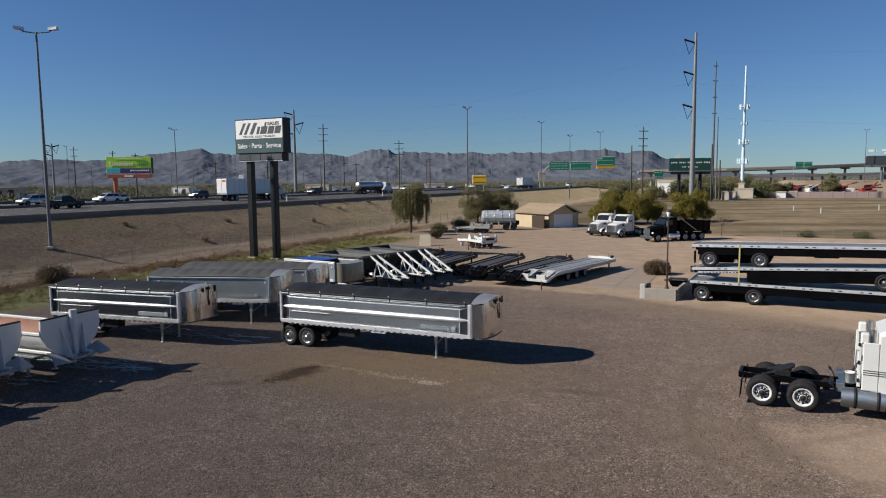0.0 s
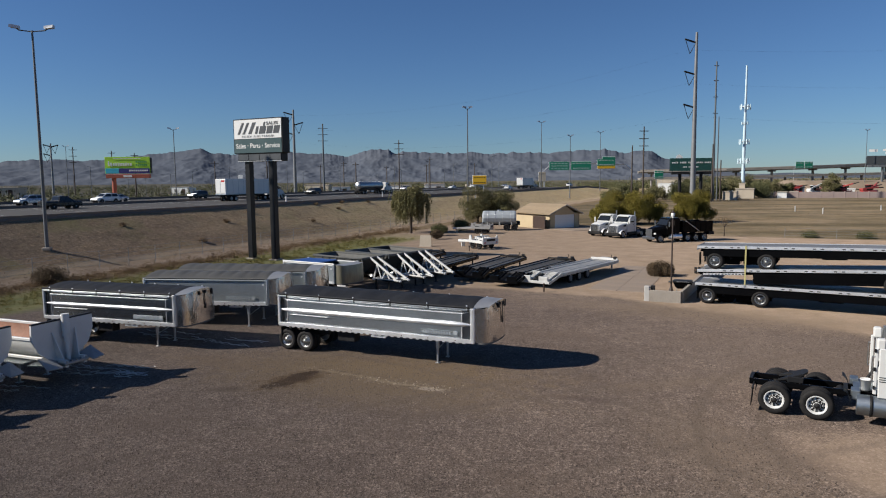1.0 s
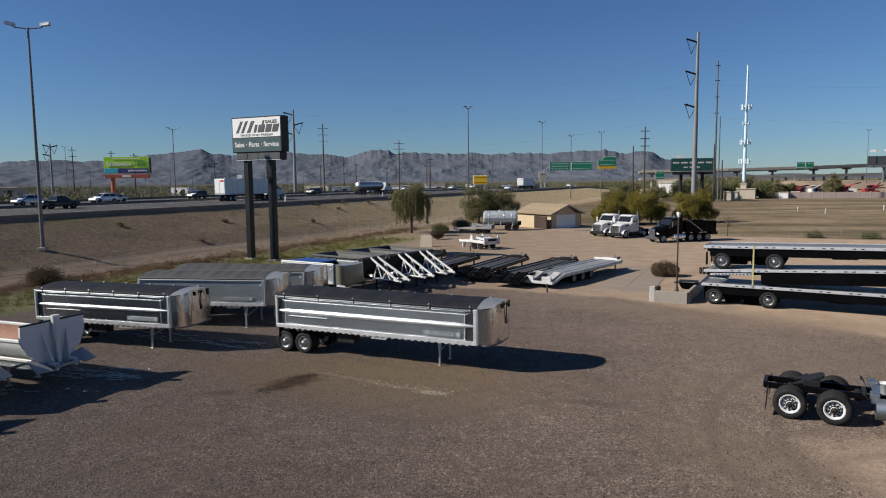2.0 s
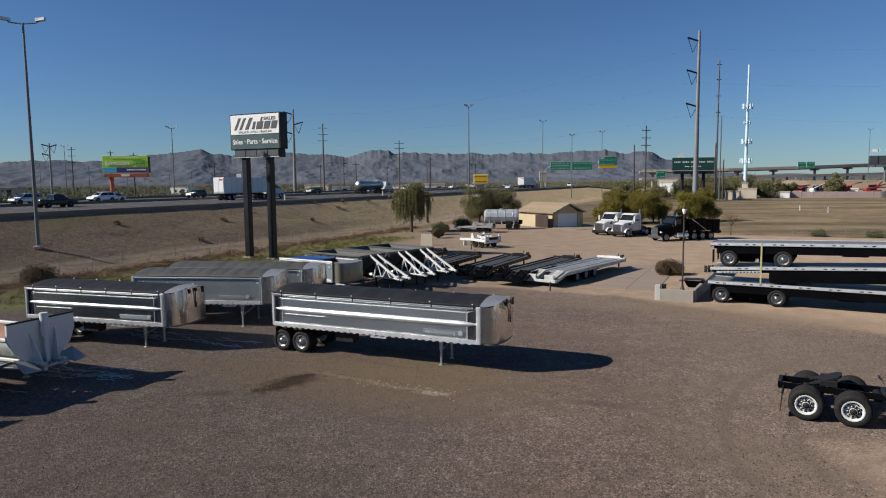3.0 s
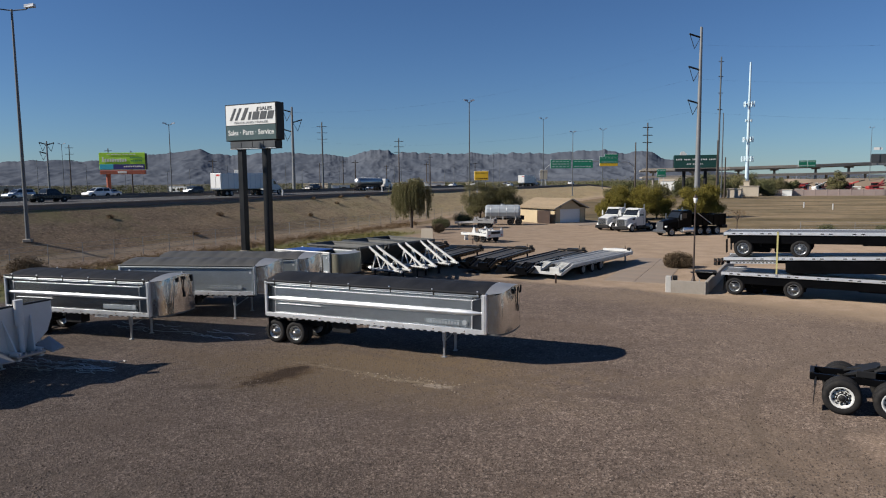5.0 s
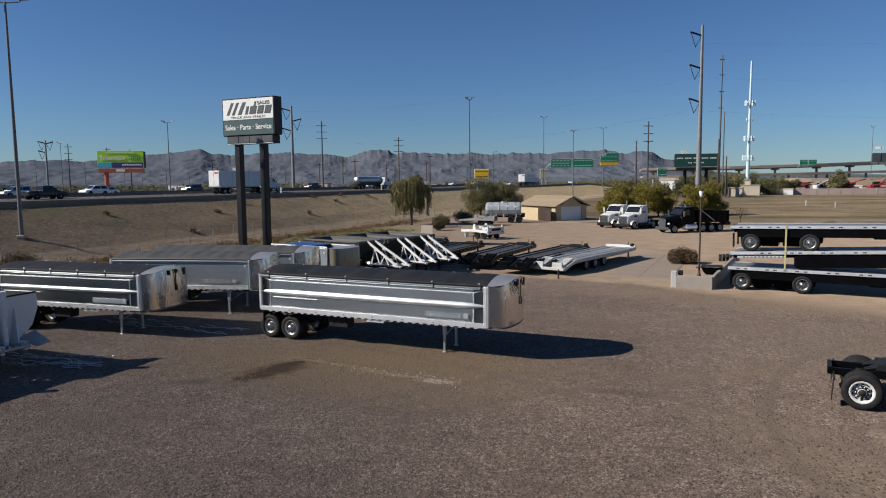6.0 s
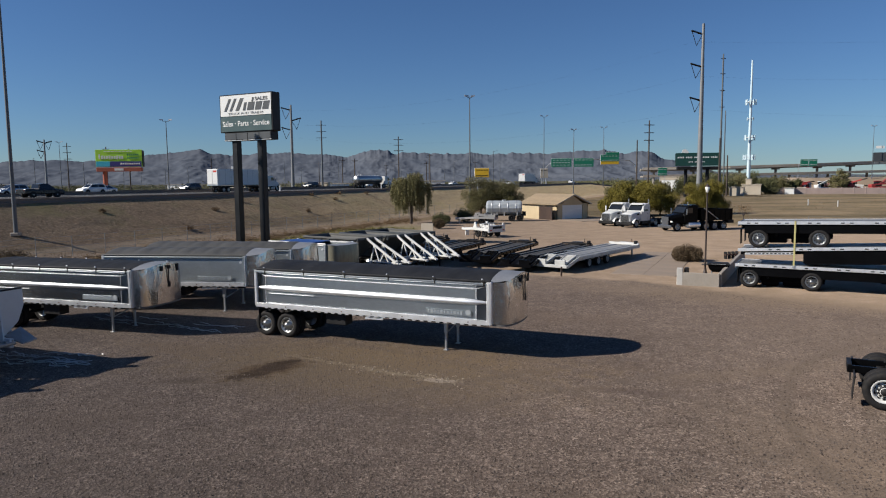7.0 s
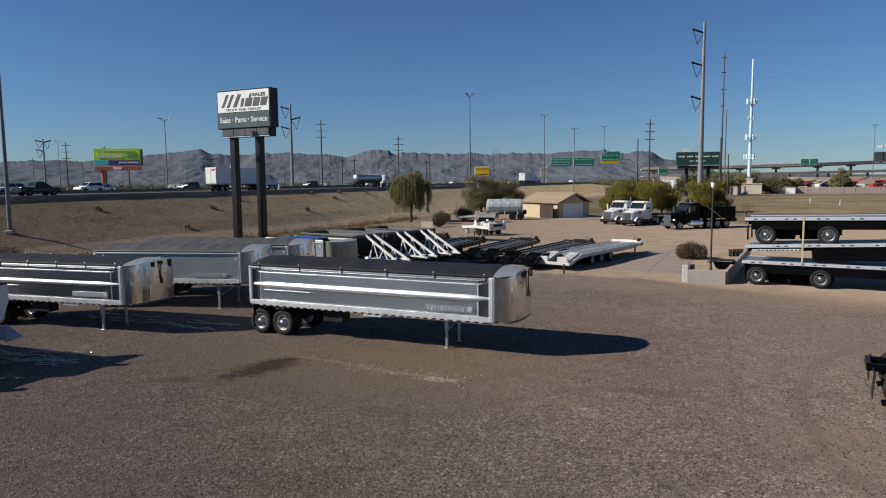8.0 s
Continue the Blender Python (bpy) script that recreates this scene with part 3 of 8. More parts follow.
def axle(parent, x, half=0.95, r=0.51, dual=True, rim=None, key="alu", mat=None):
    for s in (-1, 1):
        wheel(parent, x, s * (half + 0.16), r, r, 0.28, rim, s > 0, key)
        if dual:
            wheel(parent, x, s * (half - 0.18), r, r, 0.28, rim, s > 0, key)
    part("axle", Geo().cyl((x, -half, r), (x, half, r), 0.07, n=10), mat or DARKSTEEL, parent)

# ---- ground, highway, distance ----
def ground_height(u, v):
    """Flat yard and field; the highway's embankment with a crowned bed under the road."""
    if v > -57:
        h = 0.0
    elif v > -69.4:
        h = 4.2 * (-57 - v) / 12.4
    elif v > -71:
        h = 4.2
    elif v > -128:
        h = 3.9
    elif v > -140:
        h = 4.1 * (v + 140) / 12
    else:
        h = 0.0
    end = min(1.0, max(0.0, (420 - u) / 120.0))
    rough = 0.0
    if -71 < v < -50 and -60 < u < 330:
        rough = 0.28 * noise.noise((u * 0.16, v * 0.2, 3)) + 0.12 * noise.noise((u * 0.6, v * 0.6, 9))
        rough *= min(1, (-50 - v) / 5) * min(1, max(0, (v + 69.4) / 3))
    return h * end + rough


us = [-4800, -1500, -500, -200, -100] + [-60 + 2.5 * i for i in range(157)] + [345, 370, 420, 500, 650, 900, 1400, 2200, 3300, 4800]
vs = [-4800, -2200, -900, -450, -250, -170, -140, -134, -128, -120, -98, -80] + [-71 + 0.75 * i for i in range(29)] + [-48, -40, -25, -10, 0, 15, 30, 60, 110, 200, 400, 900, 2000, 4800]
g = Geo()
nv = len(vs)
g.add([road(u, v, ground_height(u, v)) for u in us for v in vs], [(i * nv + j, i * nv + j + 1, (i + 1) * nv + j + 1, (i + 1) * nv + j) for i in range(len(us) - 1) for j in range(nv - 1)], True)
structure("ground", g, GROUND, "crushed stone yard, packed dirt, weedy strip and dry desert field", "ground")

# Highway deck: crowned at the median.
def deck(v):
    return 4.22 + 0.006 * (-70 - v) if v > -98 else 4.22 + 0.006 * (v + 126)


ru = [-400, -200, -100, -50] + list(range(-25, 330, 25)) + [360, 400, 450]
rv = [-126.5, -112, -98, -84, -69.6]
drop = lambda u: 4.1 * (1 - min(1.0, max(0.0, (420 - u) / 120.0)))
g = Geo()
n = len(rv)
g.add([road(u, v, deck(v) - drop(u) + 0.04) for u in ru for v in rv] , [(i * n + j, i * n + j + 1, (i + 1) * n + j + 1, (i + 1) * n + j) for i in range(len(ru) - 1) for j in range(n - 1)])
structure("road", g, ASPHALT, "dark grey asphalt of a wide raised highway", "road")
g = Geo()
for v in (-73.2, -95.2, -100.8, -123):
    for a, b in zip(ru, ru[1:]):
        g.slab([road(a, v - 0.08, deck(v) - drop(a) + 0.047), road(b, v - 0.08, deck(v) - drop(b) + 0.047), road(b, v + 0.08, deck(v) - drop(b) + 0.047), road(a, v + 0.08, deck(v) - drop(a) + 0.047)], (0, 0, 0.004))
for v in (-76.9, -80.6, -84.3, -88, -91.6, -104.5, -108.2, -112, -115.6, -119.3):
    for u in range(-60, 300, 12):
        g.slab([road(u, v - 0.07, deck(v) + 0.047), road(u + 3, v - 0.07, deck(v) + 0.047), road(u + 3, v + 0.07, deck(v) + 0.047), road(u, v + 0.07, deck(v) + 0.047)], (0, 0, 0.004))
structure("lane_markings", g, PAINT_LINE, "white painted lane lines on the highway", "road marking")


def barrier(name, v, label, height=0.5):
    g = Geo()
    prof = [(-0.3, -0.15), (-0.3, 0.08), (-0.14, 0.22), (-0.1, height), (0.1, height), (0.14, 0.22), (0.3, 0.08), (0.3, -0.15)]
    g.loft([[road(u, v + a, deck(v) - drop(u) + z) for a, z in prof] for u in ru])
    structure(name, g, BARRIER, label, "barrier")


barrier("barrier_near", -69.75, "brown stained concrete safety barrier along the highway shoulder")
barrier("barrier_median", -98.0, "concrete median barrier between the carriageways", 0.45)
barrier("barrier_far", -126.4, "concrete safety barrier on the far shoulder of the highway")

# Mountains on the horizon, in two ranges.
def ridge(name, dist, prof, depth, label):
    g = Geo()
    rows, steps = 72, 34
    cols, pts = [], []
    for (a0, h0), (a1, h1) in zip(prof, prof[1:]):
        for k in range(steps):
            f = k / steps
            f = f * f * (3 - 2 * f)
            cols.append((a0 + (a1 - a0) * k / steps, h0 + (h1 - h0) * f))
    for a, h in cols:
        t = radians(a)
        jag = 0.03 * noise.fractal((a * 0.8, 3.7, 7), 0.8, 2.1, 6) + 0.05 * (noise.ridged_multi_fractal((a * 1.1, 0.5, 2), 0.9, 2.1, 5, 1.0, 2.0) - 1.2)
        for r in range(rows):
            f = r / (rows - 1)
            d = dist - depth * (1 - f)
            x, y = d * math.sin(t), d * math.cos(t)
            # foothills, spurs and ravines that run down towards the plain
            spur = noise.ridged_multi_fractal((x / 330, y / 420, 4.1), 0.95, 2.1, 7, 1.0, 2.0) - 1.18
            fold = noise.ridged_multi_fractal((x / 105 + 3, y / 170, 8.4), 0.85, 2.1, 5, 1.0, 2.0) - 1.24
            low = (1 - f) ** 0.6 * f ** 0.5
            body = f ** 1.45 + low * (0.22 * spur + 0.075 * fold)
            top = (d / dist) * (0.97 - 0.1 * (1 - f)) if r < rows - 1 else 1.0
            pts.append((x, y, h * (1 + jag * f ** 5) * min(max(0.0, body), top) - 2))
    g.add(pts, [(i * rows + j, i * rows + j + 1, (i + 1) * rows + j + 1, (i + 1) * rows + j) for i in range(len(cols) - 1) for j in range(rows - 1)], True)
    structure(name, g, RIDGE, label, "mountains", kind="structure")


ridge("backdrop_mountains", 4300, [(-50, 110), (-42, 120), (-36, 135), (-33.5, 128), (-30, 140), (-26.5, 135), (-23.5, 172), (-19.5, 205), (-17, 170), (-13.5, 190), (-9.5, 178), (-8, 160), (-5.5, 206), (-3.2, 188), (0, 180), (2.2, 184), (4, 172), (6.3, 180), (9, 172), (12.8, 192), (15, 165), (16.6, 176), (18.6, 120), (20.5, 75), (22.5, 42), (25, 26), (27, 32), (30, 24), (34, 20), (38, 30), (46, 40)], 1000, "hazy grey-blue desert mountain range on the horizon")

# ---- trailers in the yard ----
def hopper_trailer(m, label, ridge=True, length=9.5, tarp=None, side=None, nose=None, plate=True, top=2.58, lo=1.22, lx=-1.95, bright=None, swage=1.0, legs=0.55, track=0.8, bulge=0.6, crown_rise=0.26, rims=None, drawn=0.0):
    """Tarped aluminium dump trailer, nose towards +x, front corner posts at x = 0."""
    t = thing("dump_trailer", m, label, "trailer", "parked dump trailers")
    L, W = length, 1.25
    bright = bright or ALU_BRIGHT
    side, tarp, nose = side or ALU, tarp or TARP, nose or ALU_NOSE
    mid = (lo + top) / 2
    bay = 0.52 if ridge else 0.08
    for s in (-1, 1):
        o = W - 0.03
        g = Geo().loft([[(x, s * y, z) for y, z in ((o - d, lo), (o - d, top), (o - 0.06, top), (o - 0.06, lo))] for x, d in ((-L + bay, 0.03), (-L + bay + 0.04, 0.0), (-bay - 0.04, 0.0), (-bay, 0.03))])
        part("side_panel", g, side, t, "polished aluminium side sheet" + (" with a pressed swage" if ridge else ""))
        if ridge:
            # end bays: sheets that slant in from the side to the corner posts, dark reflection coloured in
            for x0, x1 in ((-L + 0.1, -L + bay), (-bay, -0.1)):
                ya, yb = (o - 0.13, o - 0.02) if x0 < -L / 2 else (o - 0.02, o - 0.13)
                part("end_bay", Geo().loft([[(x0, s * ya, lo), (x0, s * ya, top), (x0, s * (ya - 0.03), top), (x0, s * (ya - 0.03), lo)], [(x1, s * yb, lo), (x1, s * yb, top), (x1, s * (yb - 0.03), top), (x1, s * (yb - 0.03), lo)]]), ALU_BAY, t, "slanted sheet of the end bay, dark reflection in its colour")
            for x in (-L + bay, -bay):
                part("side_stake", Geo().box((x, s * (o + 0.005), mid - 0.06), (0.035, 0.03, top - lo - 0.22), 0.01), bright, t)
            part("upper_bead", Geo().loft([[(x, s * (o - 0.01 + k * y), top - 0.155 + z) for y, z in ((0, -0.035), (0.03, -0.015), (0.03, 0.015), (0, 0.03))] for x, k in ((-L + bay - 0.02, 0.2), (-L + bay + 0.1, 1), (-bay - 0.1, 1), (-bay + 0.02, 0.2))]), bright, t, "bright bead under the top rail")
            for a, b in (((-L + 0.12, s * (o - 0.1), top - 0.05), (-L + bay, s * o, top - 0.155)), ((-bay, s * o, top - 0.155), (-0.12, s * (o - 0.1), top - 0.05))):
                part("bay_bead", Geo().beam(a, b, 0.03, 0.03, 0.008), bright, t)
            g = Geo()
            tips = ((-L + 0.1, 0.02), (-L + 0.3, 0.35), (-L + 0.55, 0.8), (-L + 1.0, 1.0), (-1.0, 1.0), (-0.55, 0.8), (-0.28, 0.35), (-0.08, 0.02))
            zs = lo + 0.55 * (top - lo)
            g.loft([[(x, s * (o - 0.02 + dy * k * swage), zs + dz * (0.25 + 0.75 * k) * swage) for dy, dz in ((0, -0.13), (0.06, -0.105), (0.115, -0.05), (0.13, 0.0), (0.11, 0.05), (0.06, 0.09), (0, 0.11))] for x, k in tips], smooth=True)
            part("swage", g, bright, t, "bright pressed swage along the side")
            part("side_step", Geo().box((-L + 1.75, s * (W + 0.02), zs - 0.2), (2.1, 0.03, 0.03), 0.01), bright, t)
        part("bottom_rail", Geo().box((-L / 2, s * (W + 0.012), lo + 0.05), (L - 0.1, 0.06, 0.17), 0.015), bright, t, "bright aluminium lower side rail")
        part("rail_edge", Geo().box((-L / 2, s * (W + 0.035), lo + 0.14), (L - 0.4, 0.03, 0.022), 0.006), bright, t)
        pieces("rail_tab", Geo().box((0, 0, 0), (0.15, 0.03, 0.05), 0.008), bright, t, [(-L + 0.55 + 0.31 * i, s * (W + 0.02), lo - 0.045) for i in range(int((L - 0.6) / 0.31))])
        part("top_rail", Geo().box((-L / 2, s * (W - 0.02), top + 0.02), (L, 0.12, 0.09), 0.025), rims or (ALU if ridge else ALU_DULL), t, "aluminium top rail" if not rims else "white painted top rail")
        part("rear_post", Geo().box((-L + 0.06, s * (W - 0.02), mid + 0.05), (0.14, 0.12, top - lo + 0.12), 0.03), bright, t)
        part("front_post", Geo().box((-0.03, s * (W - 0.01), mid + 0.04), (0.2, 0.12, top - lo + 0.14), 0.03), bright if ridge else ALU_DULL, t)
        part("post_bead", Geo().box((-0.01, s * (W + 0.055), mid + 0.02), (0.03, 0.02, top - lo + 0.1), 0.006), bright, t)
        for i in range(6 if ridge else 0):
            x = -L + 0.45 + i * (L - 0.75) / 5
            g = Geo().box((x, s * (W - 0.03), top + 0.13), (0.06, 0.06, 0.15), 0.018)
            g.cyl((x, s * (W + 0.03), top + 0.1), (x, s * (W - 0.1), top + 0.1), 0.025, n=8)
            lt = part("tarp_latch", g, ALU_BRIGHT, t)
            part("strap", Geo().box((x + 0.09, s * (W + 0.03), top + 0.06), (0.06, 0.03, 0.2), 0.008), RUBBER, lt)
        pieces("marker_light", Geo().cyl((0, -0.012, 0), (0, 0.012, 0), 0.02, n=8), MARKER, t, [(-L + 1.5 + i * (L - 2.3) / 6, s * (W + 0.045), lo + 0.05) for i in range(7)])
        part("fender", Geo().loft([[(-L + 0.1, s * y, z) for y, z in ((0.5, lo - 0.05), (1.2, lo - 0.05), (1.2, lo - 0.09), (0.5, lo - 0.09))], [(-L + 2.5, s * y, z) for y, z in ((0.5, lo - 0.05), (1.2, lo - 0.05), (1.2, lo - 0.09), (0.5, lo - 0.09))]]), DARKSTEEL, t)
        part("mud_flap", Geo().box((-L + 0.06, s * 0.85, 0.68), (0.02, 0.6, 0.8), 0.006), RUBBER, t)
        part("frame_rail", Geo().box((-L / 2 - 0.1, s * 0.45, lo - 0.14), (L - 0.6, 0.12, 0.22), 0.02), DARKSTEEL, t)
        leg = part("landing_leg", Geo().box((lx, s * legs, lo - 0.3), (0.13, 0.13, 0.56), 0.015), STEEL, t, "galvanised landing leg")
        part("leg_tube", Geo().box((lx, s * legs, 0.36), (0.085, 0.085, 0.68), 0.012), STEEL, leg)
        part("foot_plate", Geo().box((lx, s * legs, 0.015), (0.17, 0.17, 0.03), 0.008), STEEL, leg)
        part("leg_gusset", Geo().slab([(lx - 0.26, s * legs, lo - 0.06), (lx + 0.2, s * legs, lo - 0.06), (lx + 0.06, s * legs, lo - 0.3), (lx - 0.06, s * legs, lo - 0.3)], (0, 0.02, 0)), STEEL, leg)
    part("leg_brace", Geo().beam((lx, -legs, 0.62), (lx, legs, 0.86), 0.045, 0.045, 0.01), STEEL, t)
    part("floor_pan", Geo().box((-L / 2 + 0.1, 0, lo - 0.02), (L - 0.3, 2 * W - 0.2, 0.05), 0.01), ALU_DULL, t)
    part("tool_box", Geo().box((-L + 3.6, -0.75, lo - 0.32), (0.9, 0.5, 0.46), 0.03), DARKSTEEL, t)
    part("crank_plate", Geo().box((-L + 5.4, -1.2, lo - 0.12), (0.75, 0.06, 0.1), 0.01), ALU_BRIGHT, t)
    # blunt nose sheet with rounded corners, and its bottom lip
    g, k = Geo(), 20
    arc = [(0.05 + bulge * max(0.0, math.sin(math.pi * i / k)) ** 0.42, -1.2 * math.cos(math.pi * i / k)) for i in range(k + 1)]
    crown = lambda y: top + 0.08 + crown_rise * (1 - (y / 1.25) ** 2)
    g.loft([[(x + off * (x - 0.05), y, lo + 0.02 + f * (crown(y) - 0.04 - lo)) for x, y in arc] for f, off in ((0, 0.0), (0.25, 0.02), (0.5, 0.025), (0.75, 0.0), (1, -0.06))], closed=False, caps=False, smooth=True)
    g.loft([[(x * 0.82 - 0.05, y, lo + 0.02) for x, y in arc], [(x * 0.82 - 0.05, y, crown(y) - 0.02) for x, y in arc]], closed=False, caps=False, smooth=True)
    part("nose_sheet", g, nose, t, "mirror-polished rounded front sheet")
    lip = [(-0.15, -1.22)] + [(x * 0.99, y) for x, y in arc] + [(-0.15, 1.22)]
    part("nose_lip", Geo().slab([(x, y, lo - 0.05) for x, y in lip], (0, 0, 0.06)), LIP, t, "grey bottom plate under the nose")
    ys = [-1.2 + 0.2 * i for i in range(13)]
    g = Geo().loft([[(-0.02, y, crown(y) + 0.01) for y in ys], [(0.04 + (bulge - 0.02) * max(0.0, math.sin(math.acos(max(-1, min(1, -y / 1.2))))) ** 0.42, y, crown(y) - 0.02) for y in ys]], closed=False, caps=False, smooth=True)
    part("nose_cap", g, ALU_CAP, t, "dull rounded cap over the nose")
    if ridge:
        zc = crown(0)
        st = part("nose_strap", Geo().box((bulge + 0.09, 0.1, zc - 0.45), (0.03, 0.06, 0.7), 0.01), DARKSTEEL, t, "dark hanging tarp strap")
        part("strap_end", Geo().box((bulge + 0.1, 0.13, zc - 0.9), (0.03, 0.1, 0.24), 0.01), DARKSTEEL, st)
        for y, h in ((-0.25, 0.2), (0.2, 0.16), (0.75, 0.3)):
            xn = 0.07 + bulge * math.sin(math.acos(-y / 1.2)) ** 0.42
            part("nose_hook", Geo().box((xn, y, zc - 0.12 - h / 2), (0.05, 0.12, h), 0.02), DARKSTEEL, t)
    else:
        part("tarp_bolt", Geo().cyl((-0.22, -W - 0.01, top - 0.2), (-0.22, -W - 0.06, top - 0.2), 0.06, n=10), ALU_BRIGHT, t)
    # tarp over bows
    g = Geo()
    rings = []
    n = 60
    for i in range(n + 1):
        x = -L + 0.05 + (L - 0.05 - drawn) * i / n
        sag = (0.022 if ridge else 0.05) * abs(math.sin(math.pi * i / n * 10)) ** 0.5
        rings.append([(x, y, crown(y) + sag * (1 - (y / 1.25) ** 2) + 0.012 * noise.noise((x * 1.3, y * 2, L))) for y in (-1.22, -1.05, -0.8, -0.4, 0, 0.4, 0.8, 1.05, 1.22)])
    g.loft(rings, closed=False, caps=False, smooth=True)
    g.loft([[(x, y, z - 0.03) for x, y, z in r] for r in rings], closed=False, caps=False, smooth=True)
    part("tarp", g, tarp, t, "roll tarp stretched over bows")
    part("tarp_roll", Geo().cyl((-L, -1.24, top + 0.12), (0, -1.24, top + 0.12), 0.05, n=10), rims or tarp, t)
    g = Geo().box((-L + 0.02, 0, mid + 0.02), (0.06, 2 * W - 0.1, top - lo + 0.1), 0.02)
    for y in (-0.8, 0, 0.8):
        g.box((-L - 0.03, y, mid), (0.08, 0.09, top - lo), 0.02)
    part("tailgate", g, ALU, t)
    if plate:
        g = Geo().box((-1.55, -W - 0.02, lo + 0.33), (1.75, 0.012, 0.2), 0.004)
        p = part("name_plate", g, ALU_DULL, t, "pale plate with unreadable lettering")
        widths = (0.09, 0.13, 0.1, 0.07, 0.12, 0.08, 0.1, 0.06, 0.11, 0.08, 0.1)
        for i, w in enumerate(widths):
            part("letter_bar", Geo().box((-2.3 + i * 0.125, -W - 0.03, lo + 0.33), (w * 0.7, 0.008, 0.1 + 0.03 * (i % 3 == 1))), TANK_GREY, p)
        part("emblem", Geo().cyl((-0.8, -W - 0.024, lo + 0.37), (-0.8, -W - 0.034, lo + 0.37), 0.1, n=12), TANK_GREY, p)
    for x in (-L + 0.34, -L + 1.38):
        axle(t, x, half=track, r=0.495)
    for s in (-1, 1):
        part("suspension_beam", Geo().beam((-L + 0.3, s * 0.45, 0.72), (-L + 2.4, s * 0.45, 0.86), 0.1, 0.2, 0.02), DARKSTEEL, t)
    return t


hopper_trailer(pose(1.66, 29.47, 0, 0, 0, -24.1), "polished aluminium dump trailer with a black roll tarp on landing legs", length=9.95, lx=-1.95, bulge=0.72)
hopper_trailer(pose(-12.4, 33.4, 0, 0, 0, -17.5), "polished aluminium dump trailer with black tarp and mirror front", length=8.0, lx=-1.6, legs=0.62, side=ALU_DARK_REFLECT, bright=ALU_GREY, swage=0.85, top=2.6, crown_rise=0.21)
hopper_trailer(pose(-9.54, 38.49, 0, 0, 0, -7.5), "smooth-sided grey aluminium dump trailer with a faded tarp", False, 7.25, TARP_GREY, ALU_DULL, lx=-1.2, legs=1.04, lo=1.27, bulge=0.8)
hopper_trailer(pose(-8.04, 41.5, 0, 0, 0, -8.0), "smooth aluminium dump trailer with a worn grey tarp", False, 8.2, TARP_GREY, ALU_DULL, plate=False, legs=1.04, lo=1.27, bulge=0.8)
hopper_trailer(pose(-6.74, 46.87, 0, 0, 0, -33.0), "dump trailer with white rails, blue cover and tarnished front sheet", False, 4.8, BLUE_TARP, ALU_DULL, TARNISHED, plate=False, top=2.29, lo=1.1, crown_rise=-0.03, rims=WHITE, bulge=0.8, drawn=1.9)


